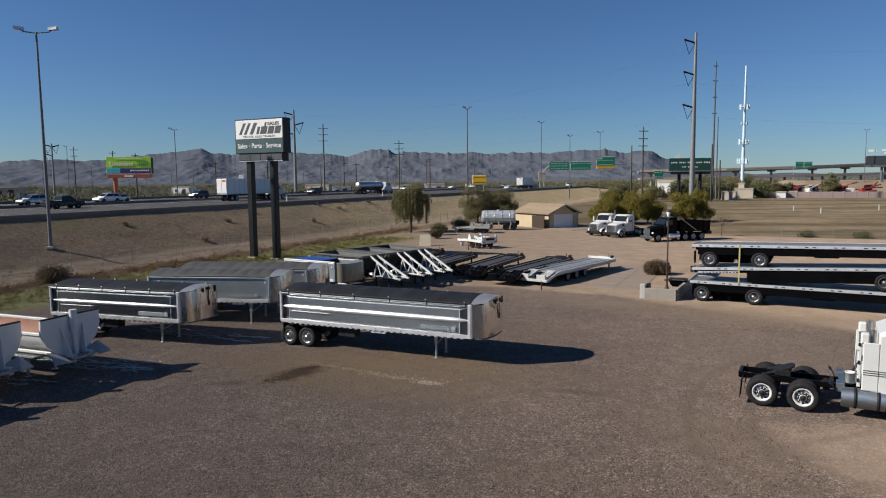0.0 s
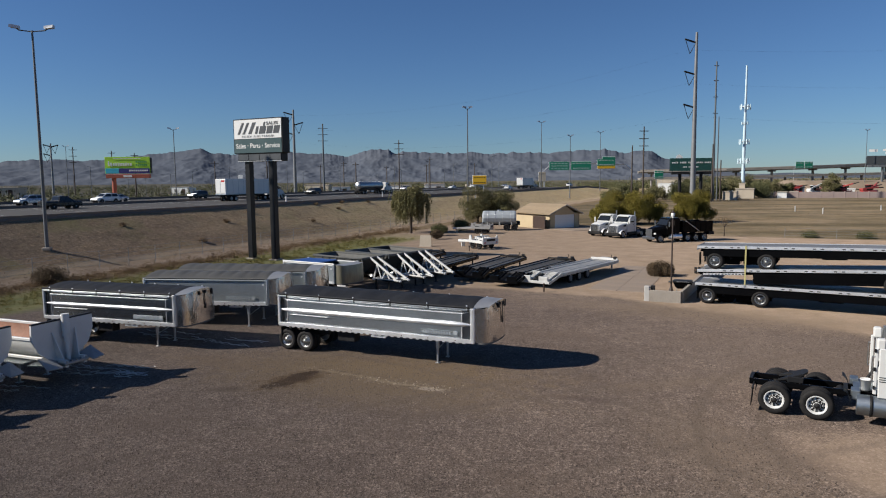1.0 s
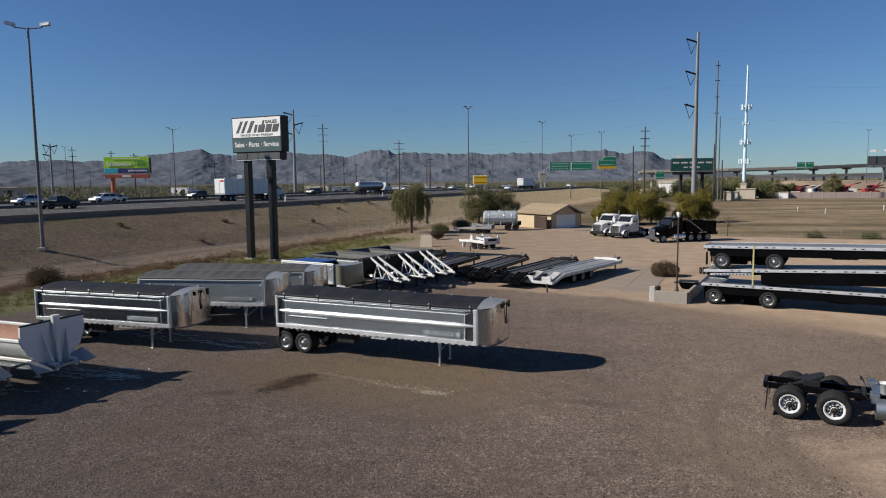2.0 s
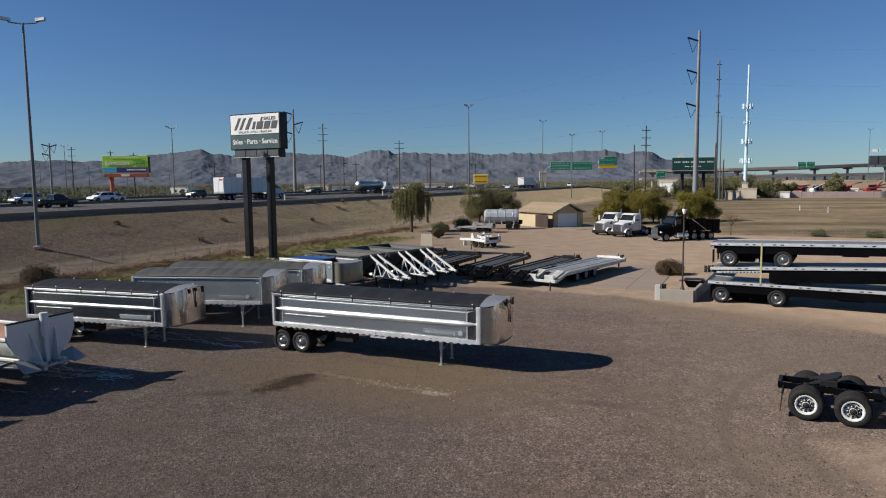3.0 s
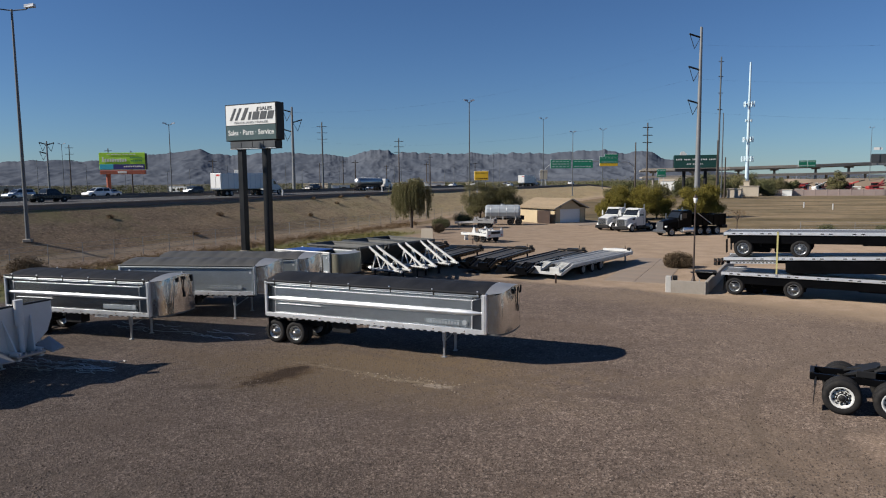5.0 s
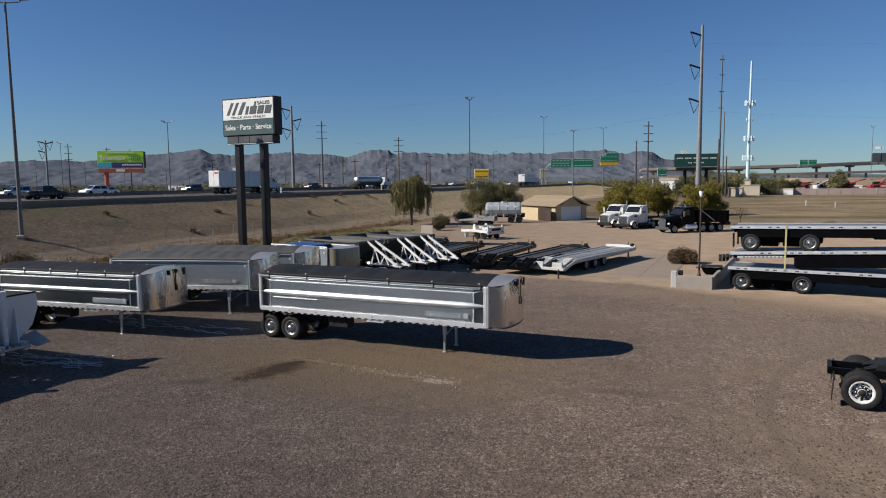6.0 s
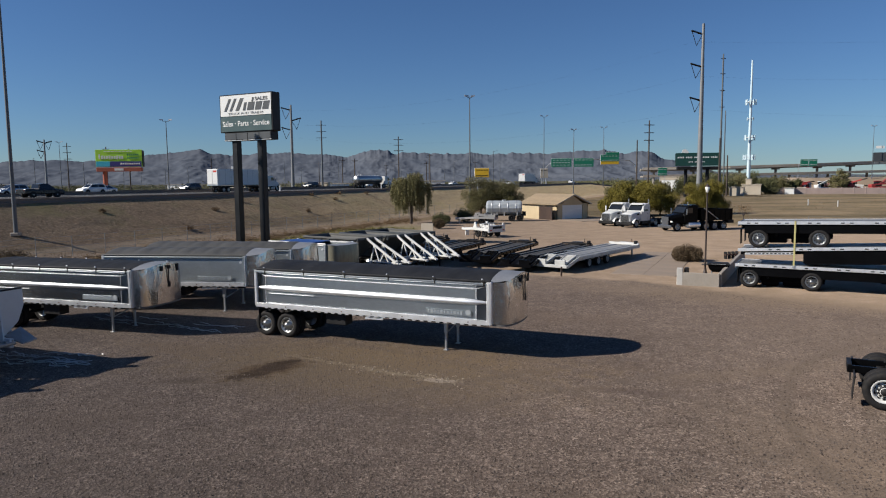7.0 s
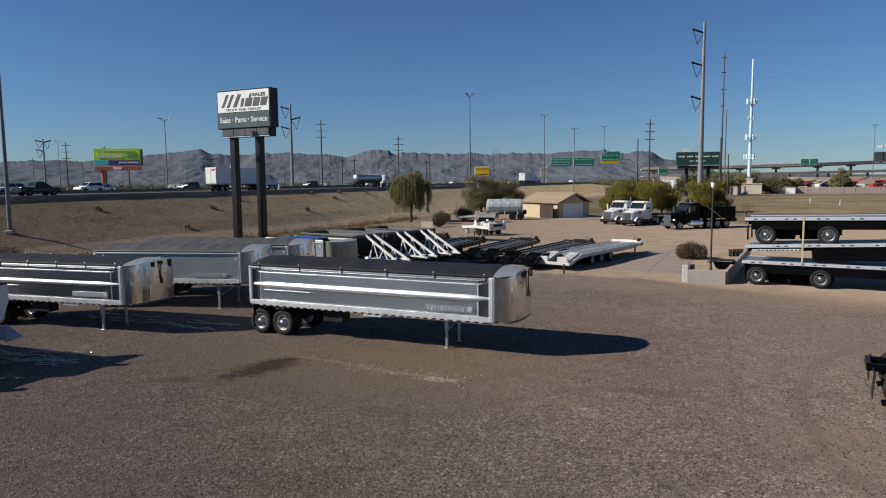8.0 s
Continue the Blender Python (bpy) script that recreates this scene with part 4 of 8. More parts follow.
def side_dump(m, label):
    """White side-dump trailer: a half-round tub between two tall end plates, nose towards +x."""
    t = thing("side_dump_trailer", m, label, "trailer", "parked side-dump trailers")
    L = 9.6
    k = 16
    for x0, x1, name in ((-L, -0.75, "tub"),):
        outer = [(1.15 * math.cos(math.pi * (1 + i / k)), 1.95 + 0.95 * math.sin(math.pi * (1 + i / k)) * 0.95) for i in range(k + 1)]
        inner = [(y * 0.95, 1.95 + (z - 1.95) * 0.94) for y, z in outer]
        g = Geo().loft([[(x, y, z) for y, z in outer] for x in (x0, x1)], closed=False, caps=False, smooth=True)
        part("tub", g, WHITE, t, "white half-round tub")
        g = Geo().loft([[(x, y, z) for y, z in inner] for x in (x0, (x0 + x1) / 2, x1)], closed=False, caps=False, smooth=True)
        part("tub_lining", g, RUST, t, "rusty brown inside of the tub")
        for s in (-1, 1):
            part("tub_rim", Geo().box(((x0 + x1) / 2, s * 1.14, 2.0), (x1 - x0, 0.12, 0.12), 0.02), WHITE, t)
    for x, nm in ((-0.72, "front_plate"), (-L, "rear_plate")):
        pts = [(-1.36, 2.6), (-1.38, 2.05), (-1.15, 1.5), (-0.55, 1.02), (0.55, 1.02), (1.15, 1.5), (1.38, 2.05), (1.36, 2.6)]
        part(nm, Geo().slab([(x, y, z) for y, z in pts], (0.09, 0, 0)), WHITE, t, "white shield-shaped end plate")
        part("plate_trim", Geo().beam((x + 0.045, -1.36, 2.62), (x + 0.045, 1.36, 2.62), 0.12, 0.06, 0.01), DARKSTEEL, t, "black rubber edge")
        g = Geo().cyl((x + 0.3, 0, 0.95), (x + 0.24, 0, 1.95), 0.09, n=14).cyl((x + 0.24, 0, 1.95), (x + 0.22, 0, 2.84), 0.15, n=16)
        part("lift_cylinder", g, WHITE, t)
        for s in (-1, 1):
            part("plate_rib", Geo().slab([(x + 0.09, s * 0.5, 2.2), (x + 0.12, s * 0.5, 2.2), (x + 0.5, s * 0.3, 0.98), (x + 0.09, s * 0.3, 0.98)], (0, s * 0.05, 0)), WHITE, t)
    for s in (-1, 1):
        part("frame_rail", Geo().box((-L / 2 + 0.2, s * 0.42, 0.95), (L - 0.4, 0.16, 0.3), 0.02), WHITE, t)
        leg = part("landing_leg", Geo().box((-2.5, s * 0.62, 0.7), (0.12, 0.12, 0.6), 0.015), ALU_DULL, t)
        part("leg_tube", Geo().box((-2.5, s * 0.62, 0.25), (0.09, 0.09, 0.48), 0.01), ALU_DULL, leg)
        part("foot_plate", Geo().box((-2.5, s * 0.62, 0.015), (0.24, 0.22, 0.03), 0.006), ALU_DULL, leg)
        part("wing_plate", Geo().slab([(-1.2, s * 1.2, 0.98), (-0.45, s * 1.05, 0.98), (-0.4, s * 0.5, 1.06), (-1.2, s * 0.5, 1.06)], (0, 0, -0.05)), ALU_DULL, t, "grey steel wing plate")
        part("front_wing", Geo().slab([(-0.62, s * 1.2, 1.3), (0.0, s * 1.3, 0.92), (0.12, s * 0.7, 0.9), (-0.6, s * 0.6, 1.12)], (0, 0, -0.04)), DECK, t, "grey slanted wing plate")
        part("step_plate", Geo().slab([(-3.0, s * 1.22, 1.02), (-1.45, s * 1.22, 1.02), (-1.3, s * 0.5, 1.1), (-3.0, s * 0.5, 1.1)], (0, 0, -0.04)), ALU_DULL, t, "grey steel step plate")
        part("under_beam", Geo().beam((-3.4, s * 0.9, 1.2), (-0.7, s * 0.9, 1.2), 0.1, 0.12, 0.02), WHITE, t)
    part("front_bumper", Geo().box((-0.15, 0, 0.95), (0.4, 1.1, 0.12), 0.03), ALU_DULL, t)
    for i in range(5):
        part("bumper_lug", Geo().box((-0.02, -0.44 + 0.22 * i, 1.03), (0.12, 0.06, 0.1), 0.015), ALU_DULL, t)
    for x in (-L + 0.6, -L + 1.85):
        axle(t, x)
    return t


side_dump(pose(-14.7, 27.05, 0, 0, 0, -21.5), "white side-dump trailer with rusty brown tub, on landing legs")
side_dump(pose(-16.42, 24.45, 0, 0, 0, -21.5), "white side-dump trailer with a tall shield-shaped front plate")
side_dump(pose(-17.82, 21.4, 0, 0, 0, -21.5), "white side-dump trailer at the near end of its row")


def belly_dump(m, label, lining, rim):
    """Bottom-dump trailer: open hopper with sloping ends and a long white trussed gooseneck, nose towards +x at x = 0."""
    t = thing("bottom_dump_trailer", m, label, "trailer", "parked bottom-dump trailers")
    top, back, front = 2.42, -8.0, -2.95
    for s in (-1, 1):
        y = s * 0.45
        a, b = Vector((-2.85, y * 0.8, 2.42)), Vector((-0.2, y * 1.2, 1.02))
        tr = part("truss", Geo().beam(a, b, 0.1, 0.15, 0.015), WHITE, t, "white welded gooseneck truss")
        part("lower_chord", Geo().beam((-2.4, y, 0.95), (0.0, y * 1.2, 0.97), 0.1, 0.12, 0.015), WHITE, tr)
        part("foot_plate", Geo().slab([(-0.55, y - 0.1, 1.08), (0.1, y - 0.1, 0.98), (0.1, y + 0.1, 0.98), (-0.55, y + 0.1, 1.08)], (0, 0, -0.1)), WHITE, tr)
        for f, back_, ahead in ((0.26, -0.3, 0.45), (0.6, -0.4, 0.35)):
            p = a.lerp(b, f)
            part("web", Geo().beam(p, (p.x + back_, y, 0.96), 0.07, 0.08, 0.01), WHITE, tr)
            part("web", Geo().beam(p, (p.x + ahead, y, 0.96), 0.07, 0.08, 0.01), WHITE, tr)
        part("top_rail", Geo().box(((back + front) / 2, s * 1.2, top), (front - back, 0.12, 0.13), 0.02), rim, t, "painted top rail")
        part("hopper_side", Geo().slab([(back, s * 1.2, top), (front, s * 1.2, top), (front - 1.9, s * 0.95, 0.95), (back + 1.7, s * 0.95, 0.95)], (0, -s * 0.03, 0)), HOPPER_GREY, t, "dusty grey hopper side")
        for i in range(5):
            x = back + 1.0 + i * (front - back - 2.0) / 4
            part("side_rib", Geo().beam((x, s * 1.22, top - 0.05), (x, s * 1.08, 1.5), 0.06, 0.06, 0.01), HOPPER_GREY, t)
        part("frame_rail", Geo().box((-7.2, s * 0.6, 1.1), (3.2, 0.14, 0.22), 0.02), DARKSTEEL, t)
        leg = part("landing_leg", Geo().box((-2.0, s * 0.7, 0.5), (0.1, 0.1, 1.0), 0.012), DARKSTEEL, t)
        part("leg_foot", Geo().box((-2.0, s * 0.7, 0.015), (0.24, 0.22, 0.03), 0.006), DARKSTEEL, leg)
        part("corner_post", Geo().box((front + 0.02, s * 1.16, top - 0.1), (0.12, 0.1, 0.34), 0.015), rim, t)
    part("kingpin_plate", Geo().box((-0.75, 0, 0.9), (1.5, 1.25, 0.09), 0.02), DARKSTEEL, t)
    part("neck_crossbar", Geo().box((-2.3, 0, 0.96), (0.12, 1.5, 0.14), 0.02), WHITE, t)
    part("head_beam", Geo().box((front + 0.04, 0, top - 0.02), (0.14, 2.4, 0.16), 0.03), HOPPER_GREY, t)
    part("front_slope", Geo().slab([(front, -1.18, top), (front, 1.18, top), (front - 1.9, 0.95, 0.95), (front - 1.9, -0.95, 0.95)], (-0.03, 0, 0)), HOPPER_GREY, t, "dusty grey sloping front sheet")
    part("rear_slope", Geo().slab([(back, -1.18, top), (back, 1.18, top), (back + 1.7, 0.95, 0.95), (back + 1.7, -0.95, 0.95)], (0.03, 0, 0)), lining, t, "sloping rear sheet")
    part("gate", Geo().box(((front - 1.9 + back + 1.7) / 2, 0, 0.86), (front - back - 3.4, 1.8, 0.14), 0.03), DARKSTEEL, t)
    part("rear_beam", Geo().box((back, 0, top - 0.02), (0.14, 2.4, 0.16), 0.03), rim, t)
    for x in (-8.3, -7.05):
        axle(t, x)
    return t


belly_dump(pose(-2.85, 48.0, 0, 0, 0, -37), "bottom-dump trailer with white trussed neck and a dusty grey hopper", HOPPER_GREY, HOPPER_GREY)
belly_dump(pose(-1.2, 49.9, 0, 0, 0, -43), "bottom-dump trailer with white trussed neck and grey hopper", HOPPER_GREY, SIGN_GREY)
belly_dump(pose(0.34, 51.8, 0, 0, 0, -43), "bottom-dump trailer with white trussed neck beside black trailers", DARKSTEEL, HOPPER_GREY)


def equipment_trailer(m, label, frame_mat, deck_mat, tail_mat, rail_mat, wheels=3, length=9.5, first=3.1, gap=1.0):
    """Low deck-over trailer with a beavertail and folded ladder ramps at x = 0 and a tongue at +x."""
    t = thing("equipment_trailer", m, label, "trailer", "parked equipment trailers")
    L, z = length, 0.88
    pale = rail_mat is WHITE
    for i in range(14):
        y = -1.13 + i * 0.174
        part("deck_board", Geo().box((1.6 + (L - 1.6) / 2, y, z - 0.012 * (i % 2)), (L - 1.6, 0.16, 0.05), 0.008), deck_mat, t)
    for s in (-1, 1):
        part("side_rail", Geo().box((1.6 + (L - 1.6) / 2, s * 1.26, z - 0.04), (L - 1.6, 0.1, 0.26), 0.015), frame_mat, t)
        part("rub_rail", Geo().box((1.6 + (L - 1.6) / 2, s * 1.345, z + 0.03), (L - 1.7, 0.03, 0.07), 0.008), frame_mat, t)
        for i in range(int((L - 2) / 0.75)):
            part("stake_pocket", Geo().box((2.0 + 0.75 * i, s * 1.325, z - 0.04), (0.08, 0.05, 0.2), 0.01), frame_mat, t)
        part("inner_rail", Geo().box((1.6 + (L - 1.6) / 2, s * 0.62, z + 0.04), (L - 1.8, 0.09, 0.06), 0.012), frame_mat, t)
        part("main_beam", Geo().box((L / 2 + 1.0, s * 0.5, z - 0.24), (L - 2.2, 0.14, 0.36), 0.02), frame_mat, t)
        part("tail_beam", Geo().beam((0, s * 1.24, 0.42), (1.65, s * 1.24, z - 0.03), 0.1, 0.2, 0.015), tail_mat, t)
        r = part("ramp", Geo().beam((0.1, s * 0.36, 0.6), (1.55, s * 0.36, z + 0.12), 0.07, 0.13, 0.015).beam((0.1, s * 1.08, 0.6), (1.55, s * 1.08, z + 0.12), 0.07, 0.13, 0.015), tail_mat, t, "folded steel ladder ramp")
        for i in range(9):
            f = i / 8
            part("ramp_cleat", Geo().box((0.12 + 1.4 * f, s * 0.72, 0.62 + (z - 0.49) * f), (0.06, 0.7, 0.06), 0.01), tail_mat, r)
        part("ramp_foot", Geo().box((0.02, s * 0.72, 0.66), (0.14, 0.78, 0.42), 0.03), tail_mat, r)
    part("tail_deck", Geo().slab([(0.05, -1.15, 0.42), (1.65, -1.15, z - 0.06), (1.65, 1.15, z - 0.06), (0.05, 1.15, 0.42)], (0, 0, -0.05)), DARKSTEEL, t)
    part("rear_bumper", Geo().box((0, 0, 0.44), (0.14, 2.5, 0.2), 0.02), tail_mat, t)
    part("headboard", Geo().box((L - 0.1, 0, z + 0.13), (0.12, 2.5, 0.2 if pale else 0.14), 0.02), rail_mat, t)
    part("winch_box", Geo().box((L - 0.1, -1.0, z + 0.26), (0.3, 0.24, 0.22), 0.03), DARKSTEEL, t)
    part("underside", Geo().box((1.6 + (L - 1.6) / 2, 0, z - 0.1), (L - 1.8, 2.3, 0.06), 0.01), DARKSTEEL, t)
    g = Geo().beam((L, -0.6, 0.72), (L + 1.5, 0, 0.68), 0.12, 0.2, 0.015)
    g.beam((L, 0.6, 0.72), (L + 1.5, 0, 0.68), 0.12, 0.2, 0.015)
    part("tongue", g, frame_mat, t)
    part("jack", Geo().box((L + 0.5, -0.45, 0.5), (0.12, 0.12, 1.0), 0.015), frame_mat, t)
    part("jack_crank", Geo().cyl((L + 0.5, -0.45, 1.0), (L + 0.3, -0.5, 1.35), 0.025, n=7), DARKSTEEL, t)
    part("chain_box", Geo().box((L + 0.35, 0.1, 0.95), (0.45, 0.9, 0.3), 0.02), frame_mat, t)
    for i in range(wheels):
        x = first + i * gap
        for s in (-1, 1):
            wheel(t, x, s * 0.98, 0.38, 0.38, 0.24, DECK if pale else DARKSTEEL, s > 0, "small" + ("w" if pale else "b"))
        part("axle", Geo().cyl((x, -0.95, 0.38), (x, 0.95, 0.38), 0.05, n=8), DARKSTEEL, t)
    return t


equipment_trailer(pose(6.7, 50.2, 0, 0, 0, 51.6), "silver-grey three-axle equipment trailer with a white headboard", SILVER, DECK, SILVER, WHITE, 3, 11.9, 3.6, 1.45)
equipment_trailer(pose(4.35, 50.4, 0, 0, 0, 57.5), "black equipment trailer with folded black ramps", BLACK, WOOD, BLACK, DARKSTEEL, 2, 11.3, 3.6, 1.2)
equipment_trailer(pose(1.9, 53.2, 0, 0, 0, 63.5), "black equipment trailer with grey deck boards", BLACK, WOOD, BLACK, DARKSTEEL, 2, 10.0, 3.6, 1.2)
equipment_trailer(pose(-2.1, 54.7, 0, 0, 0, 64), "black equipment trailer with a worn grey deck", BLACK, WOOD, BLACK, DARKSTEEL, 2, 9.5, 3.6, 1.2)
equipment_trailer(pose(-5.1, 58.5, 0, 0, 0, 64), "black equipment trailer standing at the end of the row", BLACK, WOOD, DARKSTEEL, DARKSTEEL, 2, 9.5, 3.6, 1.2)


def flatbed(m, label, spread=3.07, length=14.6, legs=True, deck=1.32, over=1.05, skirt=0.5, skirt_end=0.15):
    """Flatbed semi-trailer with a spread axle, rear end at x = 0, nose towards +x."""
    t = thing("flatbed_trailer", m, label, "trailer", "stacked flatbed trailers")
    L = length
    for i in range(13):
        y = -1.2 + i * 0.2
        part("deck_plank", Geo().box((L / 2, y, deck - 0.03), (L - 0.2, 0.188, 0.04), 0.006), FLAT_DECK, t)
    for s in (-1, 1):
        part("side_rail", Geo().box((L / 2, s * 1.28, deck - 0.07), (L, 0.06, 0.18), 0.015), ALU_BRIGHT, t, "silver aluminium rub rail")
        pieces("stake_pocket", Geo().box((0, 0, 0), (0.17, 0.015, 0.055), 0.006), DARKSTEEL, t, [(0.55 + 1.5 * i + o, s * 1.312, deck - 0.075) for i in range(int((L - 0.5) / 1.5)) for o in (0.0, 0.4)])
        part("side_skirt", Geo().box(((0.35 + L - skirt_end) / 2, s * 1.2, deck - 0.14 - skirt / 2), (L - skirt_end - 0.35, 0.05, skirt), 0.01), BLACK, t)
        part("main_beam", Geo().loft([[(x, s * 0.5 + dy, z) for dy, z in ((-0.08, deck - 0.1), (0.08, deck - 0.1), (0.08, b), (-0.08, b))] for x, b in ((0.1, deck - 0.4), (4.5, deck - 0.5), (5.5, deck - 0.62), (10.2, deck - 0.62), (11.4, deck - 0.32), (L - 0.1, deck - 0.32))]), BLACK, t)
        part("mud_flap", Geo().box((0.12, s * 0.9, 0.62), (0.02, 0.62, 0.8), 0.005), RUBBER, t)
        if legs:
            leg = part("landing_leg", Geo().box((L - 2.6, s * 0.85, (deck - 0.3) / 2), (0.13, 0.13, deck - 0.3), 0.015), STEEL, t)
            part("foot_plate", Geo().box((L - 2.6, s * 0.85, 0.015), (0.28, 0.26, 0.03), 0.006), STEEL, leg)
    for i in range(9):
        part("cross_member", Geo().box((0.6 + i * (L - 1.2) / 8, 0, deck - 0.14), (0.1, 2.4, 0.14), 0.01), BLACK, t)
    if skirt_end > 1:
        for s in (-1, 1):
            part("neck_skirt", Geo().box((L - skirt_end / 2 - 0.1, s * 0.9, deck - 0.24), (skirt_end, 0.05, 0.26), 0.01), BLACK, t)
            part("neck_rail", Geo().box((L - 1.6, s * 1.2, deck - 0.3), (2.5, 0.05, 0.13), 0.015), ALU_BRIGHT, t, "bright perforated neck rail")
            pieces("rail_slot", Geo().box((0, 0, 0), (0.11, 0.012, 0.05), 0.004), DARKSTEEL, t, [(L - 2.7 + 0.2 * i, s * 1.23, deck - 0.3) for i in range(11)])
        part("neck_crossbeam", Geo().box((L - skirt_end, 0, deck - 0.5), (0.12, 2.3, 0.7), 0.02), BLACK, t)
    part("rear_sill", Geo().box((0.02, 0, deck - 0.12), (0.06, 2.56, 0.26), 0.015), ALU_DULL, t)
    pieces("tail_light", Geo().cyl((-0.01, 0, 0), (0.01, 0, 0), 0.05, n=10), RED_STRIPE, t, [(-0.03, s * (0.5 + 0.25 * i), deck - 0.13) for s in (-1, 1) for i in range(3)])
    part("air_tank", Geo().cyl((over + spread / 2, -0.5, deck - 0.72), (over + spread / 2, 0.5, deck - 0.72), 0.17, n=12), DARKSTEEL, t)
    for s in (-1, 1):
        part("subframe_beam", Geo().box((over + spread / 2, s * 0.58, deck - 0.57), (spread + 1.2, 0.08, 0.82), 0.02), BLACK, t)
        part("shock_absorber", Geo().cyl((over + 0.7, s * 0.72, deck - 0.25), (over + 0.9, s * 0.72, deck - 0.85), 0.05, n=8), DARKSTEEL, t)
        part("axle_crossbox", Geo().box((over + spread / 2 + s * 0.55, 0, deck - 0.88), (0.9, 1.1, 0.66), 0.06), BLACK, t)
        part("tie_box", Geo().box((L * 0.52, s * 0.95, deck - 0.5), (1.3, 0.45, 0.42), 0.03), BLACK, t)
    for x in (over, over + spread):
        axle(t, x)
    return t


FB = pose(15.95, 43.95, 0, 0, 0, -31.0) @ pose(0.3, 1.0, 0)
flatbed(FB, "aluminium flatbed trailer at the bottom of a stack of three", over=0.75)
flatbed(FB @ pose(-0.1, 0, 2.16, 0, -2.9, 0) @ pose(14.8, 0, 0, 0, 0, 180) @ pose(0, 0, -1.32), "aluminium flatbed trailer stacked reversed on another flatbed", legs=False, skirt=0.76, skirt_end=3.3)
flatbed(FB @ pose(0.1, 0, 2.22, 0, -1.4, 0), "aluminium flatbed trailer on top of a strapped stack", legs=False, spread=2.95, deck=1.45)
strap = thing("ratchet_strap", FB @ pose(2.93, 0, 0), "yellow webbing strap round the stacked flatbeds", "strap")
part("webbing", Geo().box((0, -1.335, 2.55), (0.09, 0.012, 2.5), 0.003), STRAP, strap)
part("strap_hook", Geo().box((0, -1.34, 1.3), (0.12, 0.03, 0.14), 0.01), STEEL, strap)

# ---- signs and walls of the yard ----
def company_sign():
    m = pose(-18.62, 69.5, 0, 0, 0, -27.0)
    t = thing("pylon_sign", m, "tall roadside sign with white and teal panel on two black posts", "sign")
    W, lo, hi = 6.45, 10.82, 14.33
    part("cabinet", Geo().box((0, 0.55, (lo + hi) / 2), (W, 1.05, hi - lo), 0.04), SIGN_BLACK, t, "black steel sign cabinet")
    p = part("white_panel", Geo().box((-0.0, 0.005, 13.27), (W - 0.3, 0.03, 1.9), 0.004), SIGN_WHITE, t, "white upper panel")
    q = part("teal_panel", Geo().box((0, 0.005, 11.58), (W - 0.3, 0.03, 1.38), 0.004), SIGN_TEAL, t, "dark teal lower panel")
    face = lambda x, z: pose(x, -0.02, z, 90, 0, 0)
    # the name mark as plain slanted shapes
    def stroke(pts):
        g = Geo().slab([(x, -0.014, z) for x, z in pts], (0, -0.02, 0))
        part("mark", g, SIGN_GREY, p)

    z0, z1, sl = 12.78, 13.92, 0.3
    for x, w in ((-2.62, 0.3), (-1.95, 0.3), (-1.2, 0.42)):
        stroke([(x, z0), (x + w, z0), (x + w + sl * 2.1, z1), (x + sl * 2.1, z1)])
    for x, w, h in ((-0.3, 0.3, 0.74), (0.2, 0.78, 0.74), (1.15, 0.72, 0.74), (2.03, 0.72, 0.74)):
        stroke([(x, z0), (x + w, z0), (x + w + sl * h, z0 + h), (x + sl * h, z0 + h)])
    stroke([(0.78, z0 + 0.76), (0.98, z0 + 0.76), (1.1, z1), (0.9, z1)])

    words("SALES", 0.42, SIGN_GREY, p, face(1.95, 13.78), 0.008, width=1.5, bold=0.015)
    words("TRUCK AND TRAILER", 0.3, SIGN_GREY, p, face(0.05, 12.53), 0.008, width=4.3)
    words("Sales \u00b7 Parts \u00b7 Service", 0.68, SIGN_WHITE, q, face(0, 11.62), 0.008, width=5.7, bold=0.008)
    part("base_cabinet", Geo().box((0.1, 0.55, 10.42), (W - 0.75, 0.95, 0.78), 0.03), SIGN_BLACK, t)
    part("base_edge", Geo().box((0.1, 0.06, 10.06), (W - 0.7, 0.08, 0.06), 0.01), STEEL, t)
    for i in range(4):
        part("base_panel", Geo().box((-2.0 + 1.4 * i, 0.06, 10.44), (1.34, 0.04, 0.6), 0.01), SIGN_GREY, t)
    for x in (-1.72, 1.36):
        post = part("post", Geo().box((x, 0.55, 5.0), (0.62, 0.62, 10.2), 0.03), SIGN_BLACK, t, "square black steel post")
        part("post_base", Geo().box((x, 0.55, 0.06), (1.0, 1.0, 0.14), 0.03), CONCRETE, post)


company_sign()


def lamp_post(m, label):
    t = thing("lamp_post", m, label, "lamp post")
    part("pole", Geo().cyl((0, 0, 0), (0, 0, 5.2), 0.06, 0.045, n=12), LAMP_BROWN, t)
    part("base", Geo().lathe([(0.16, 0), (0.16, 0.25), (0.1, 0.4), (0.07, 0.6)], axis="z", n=14), LAMP_BROWN, t)
    lant = part("lantern", Geo().lathe([(0.05, 5.25), (0.09, 5.32), (0.14, 5.58), (0.12, 5.6), (0.02, 5.66)], axis="z", n=12), LAMP_GLASS, t, "frosted glass lantern")
    part("lantern_cap", Geo().lathe([(0.15, 5.6), (0.09, 5.7), (0.03, 5.76), (0.0, 5.82)], axis="z", n=12), LAMP_BROWN, lant)


lamp_post(pose(15.68, 46.9, 0), "thin dark brown yard lamp post with a frosted lantern")

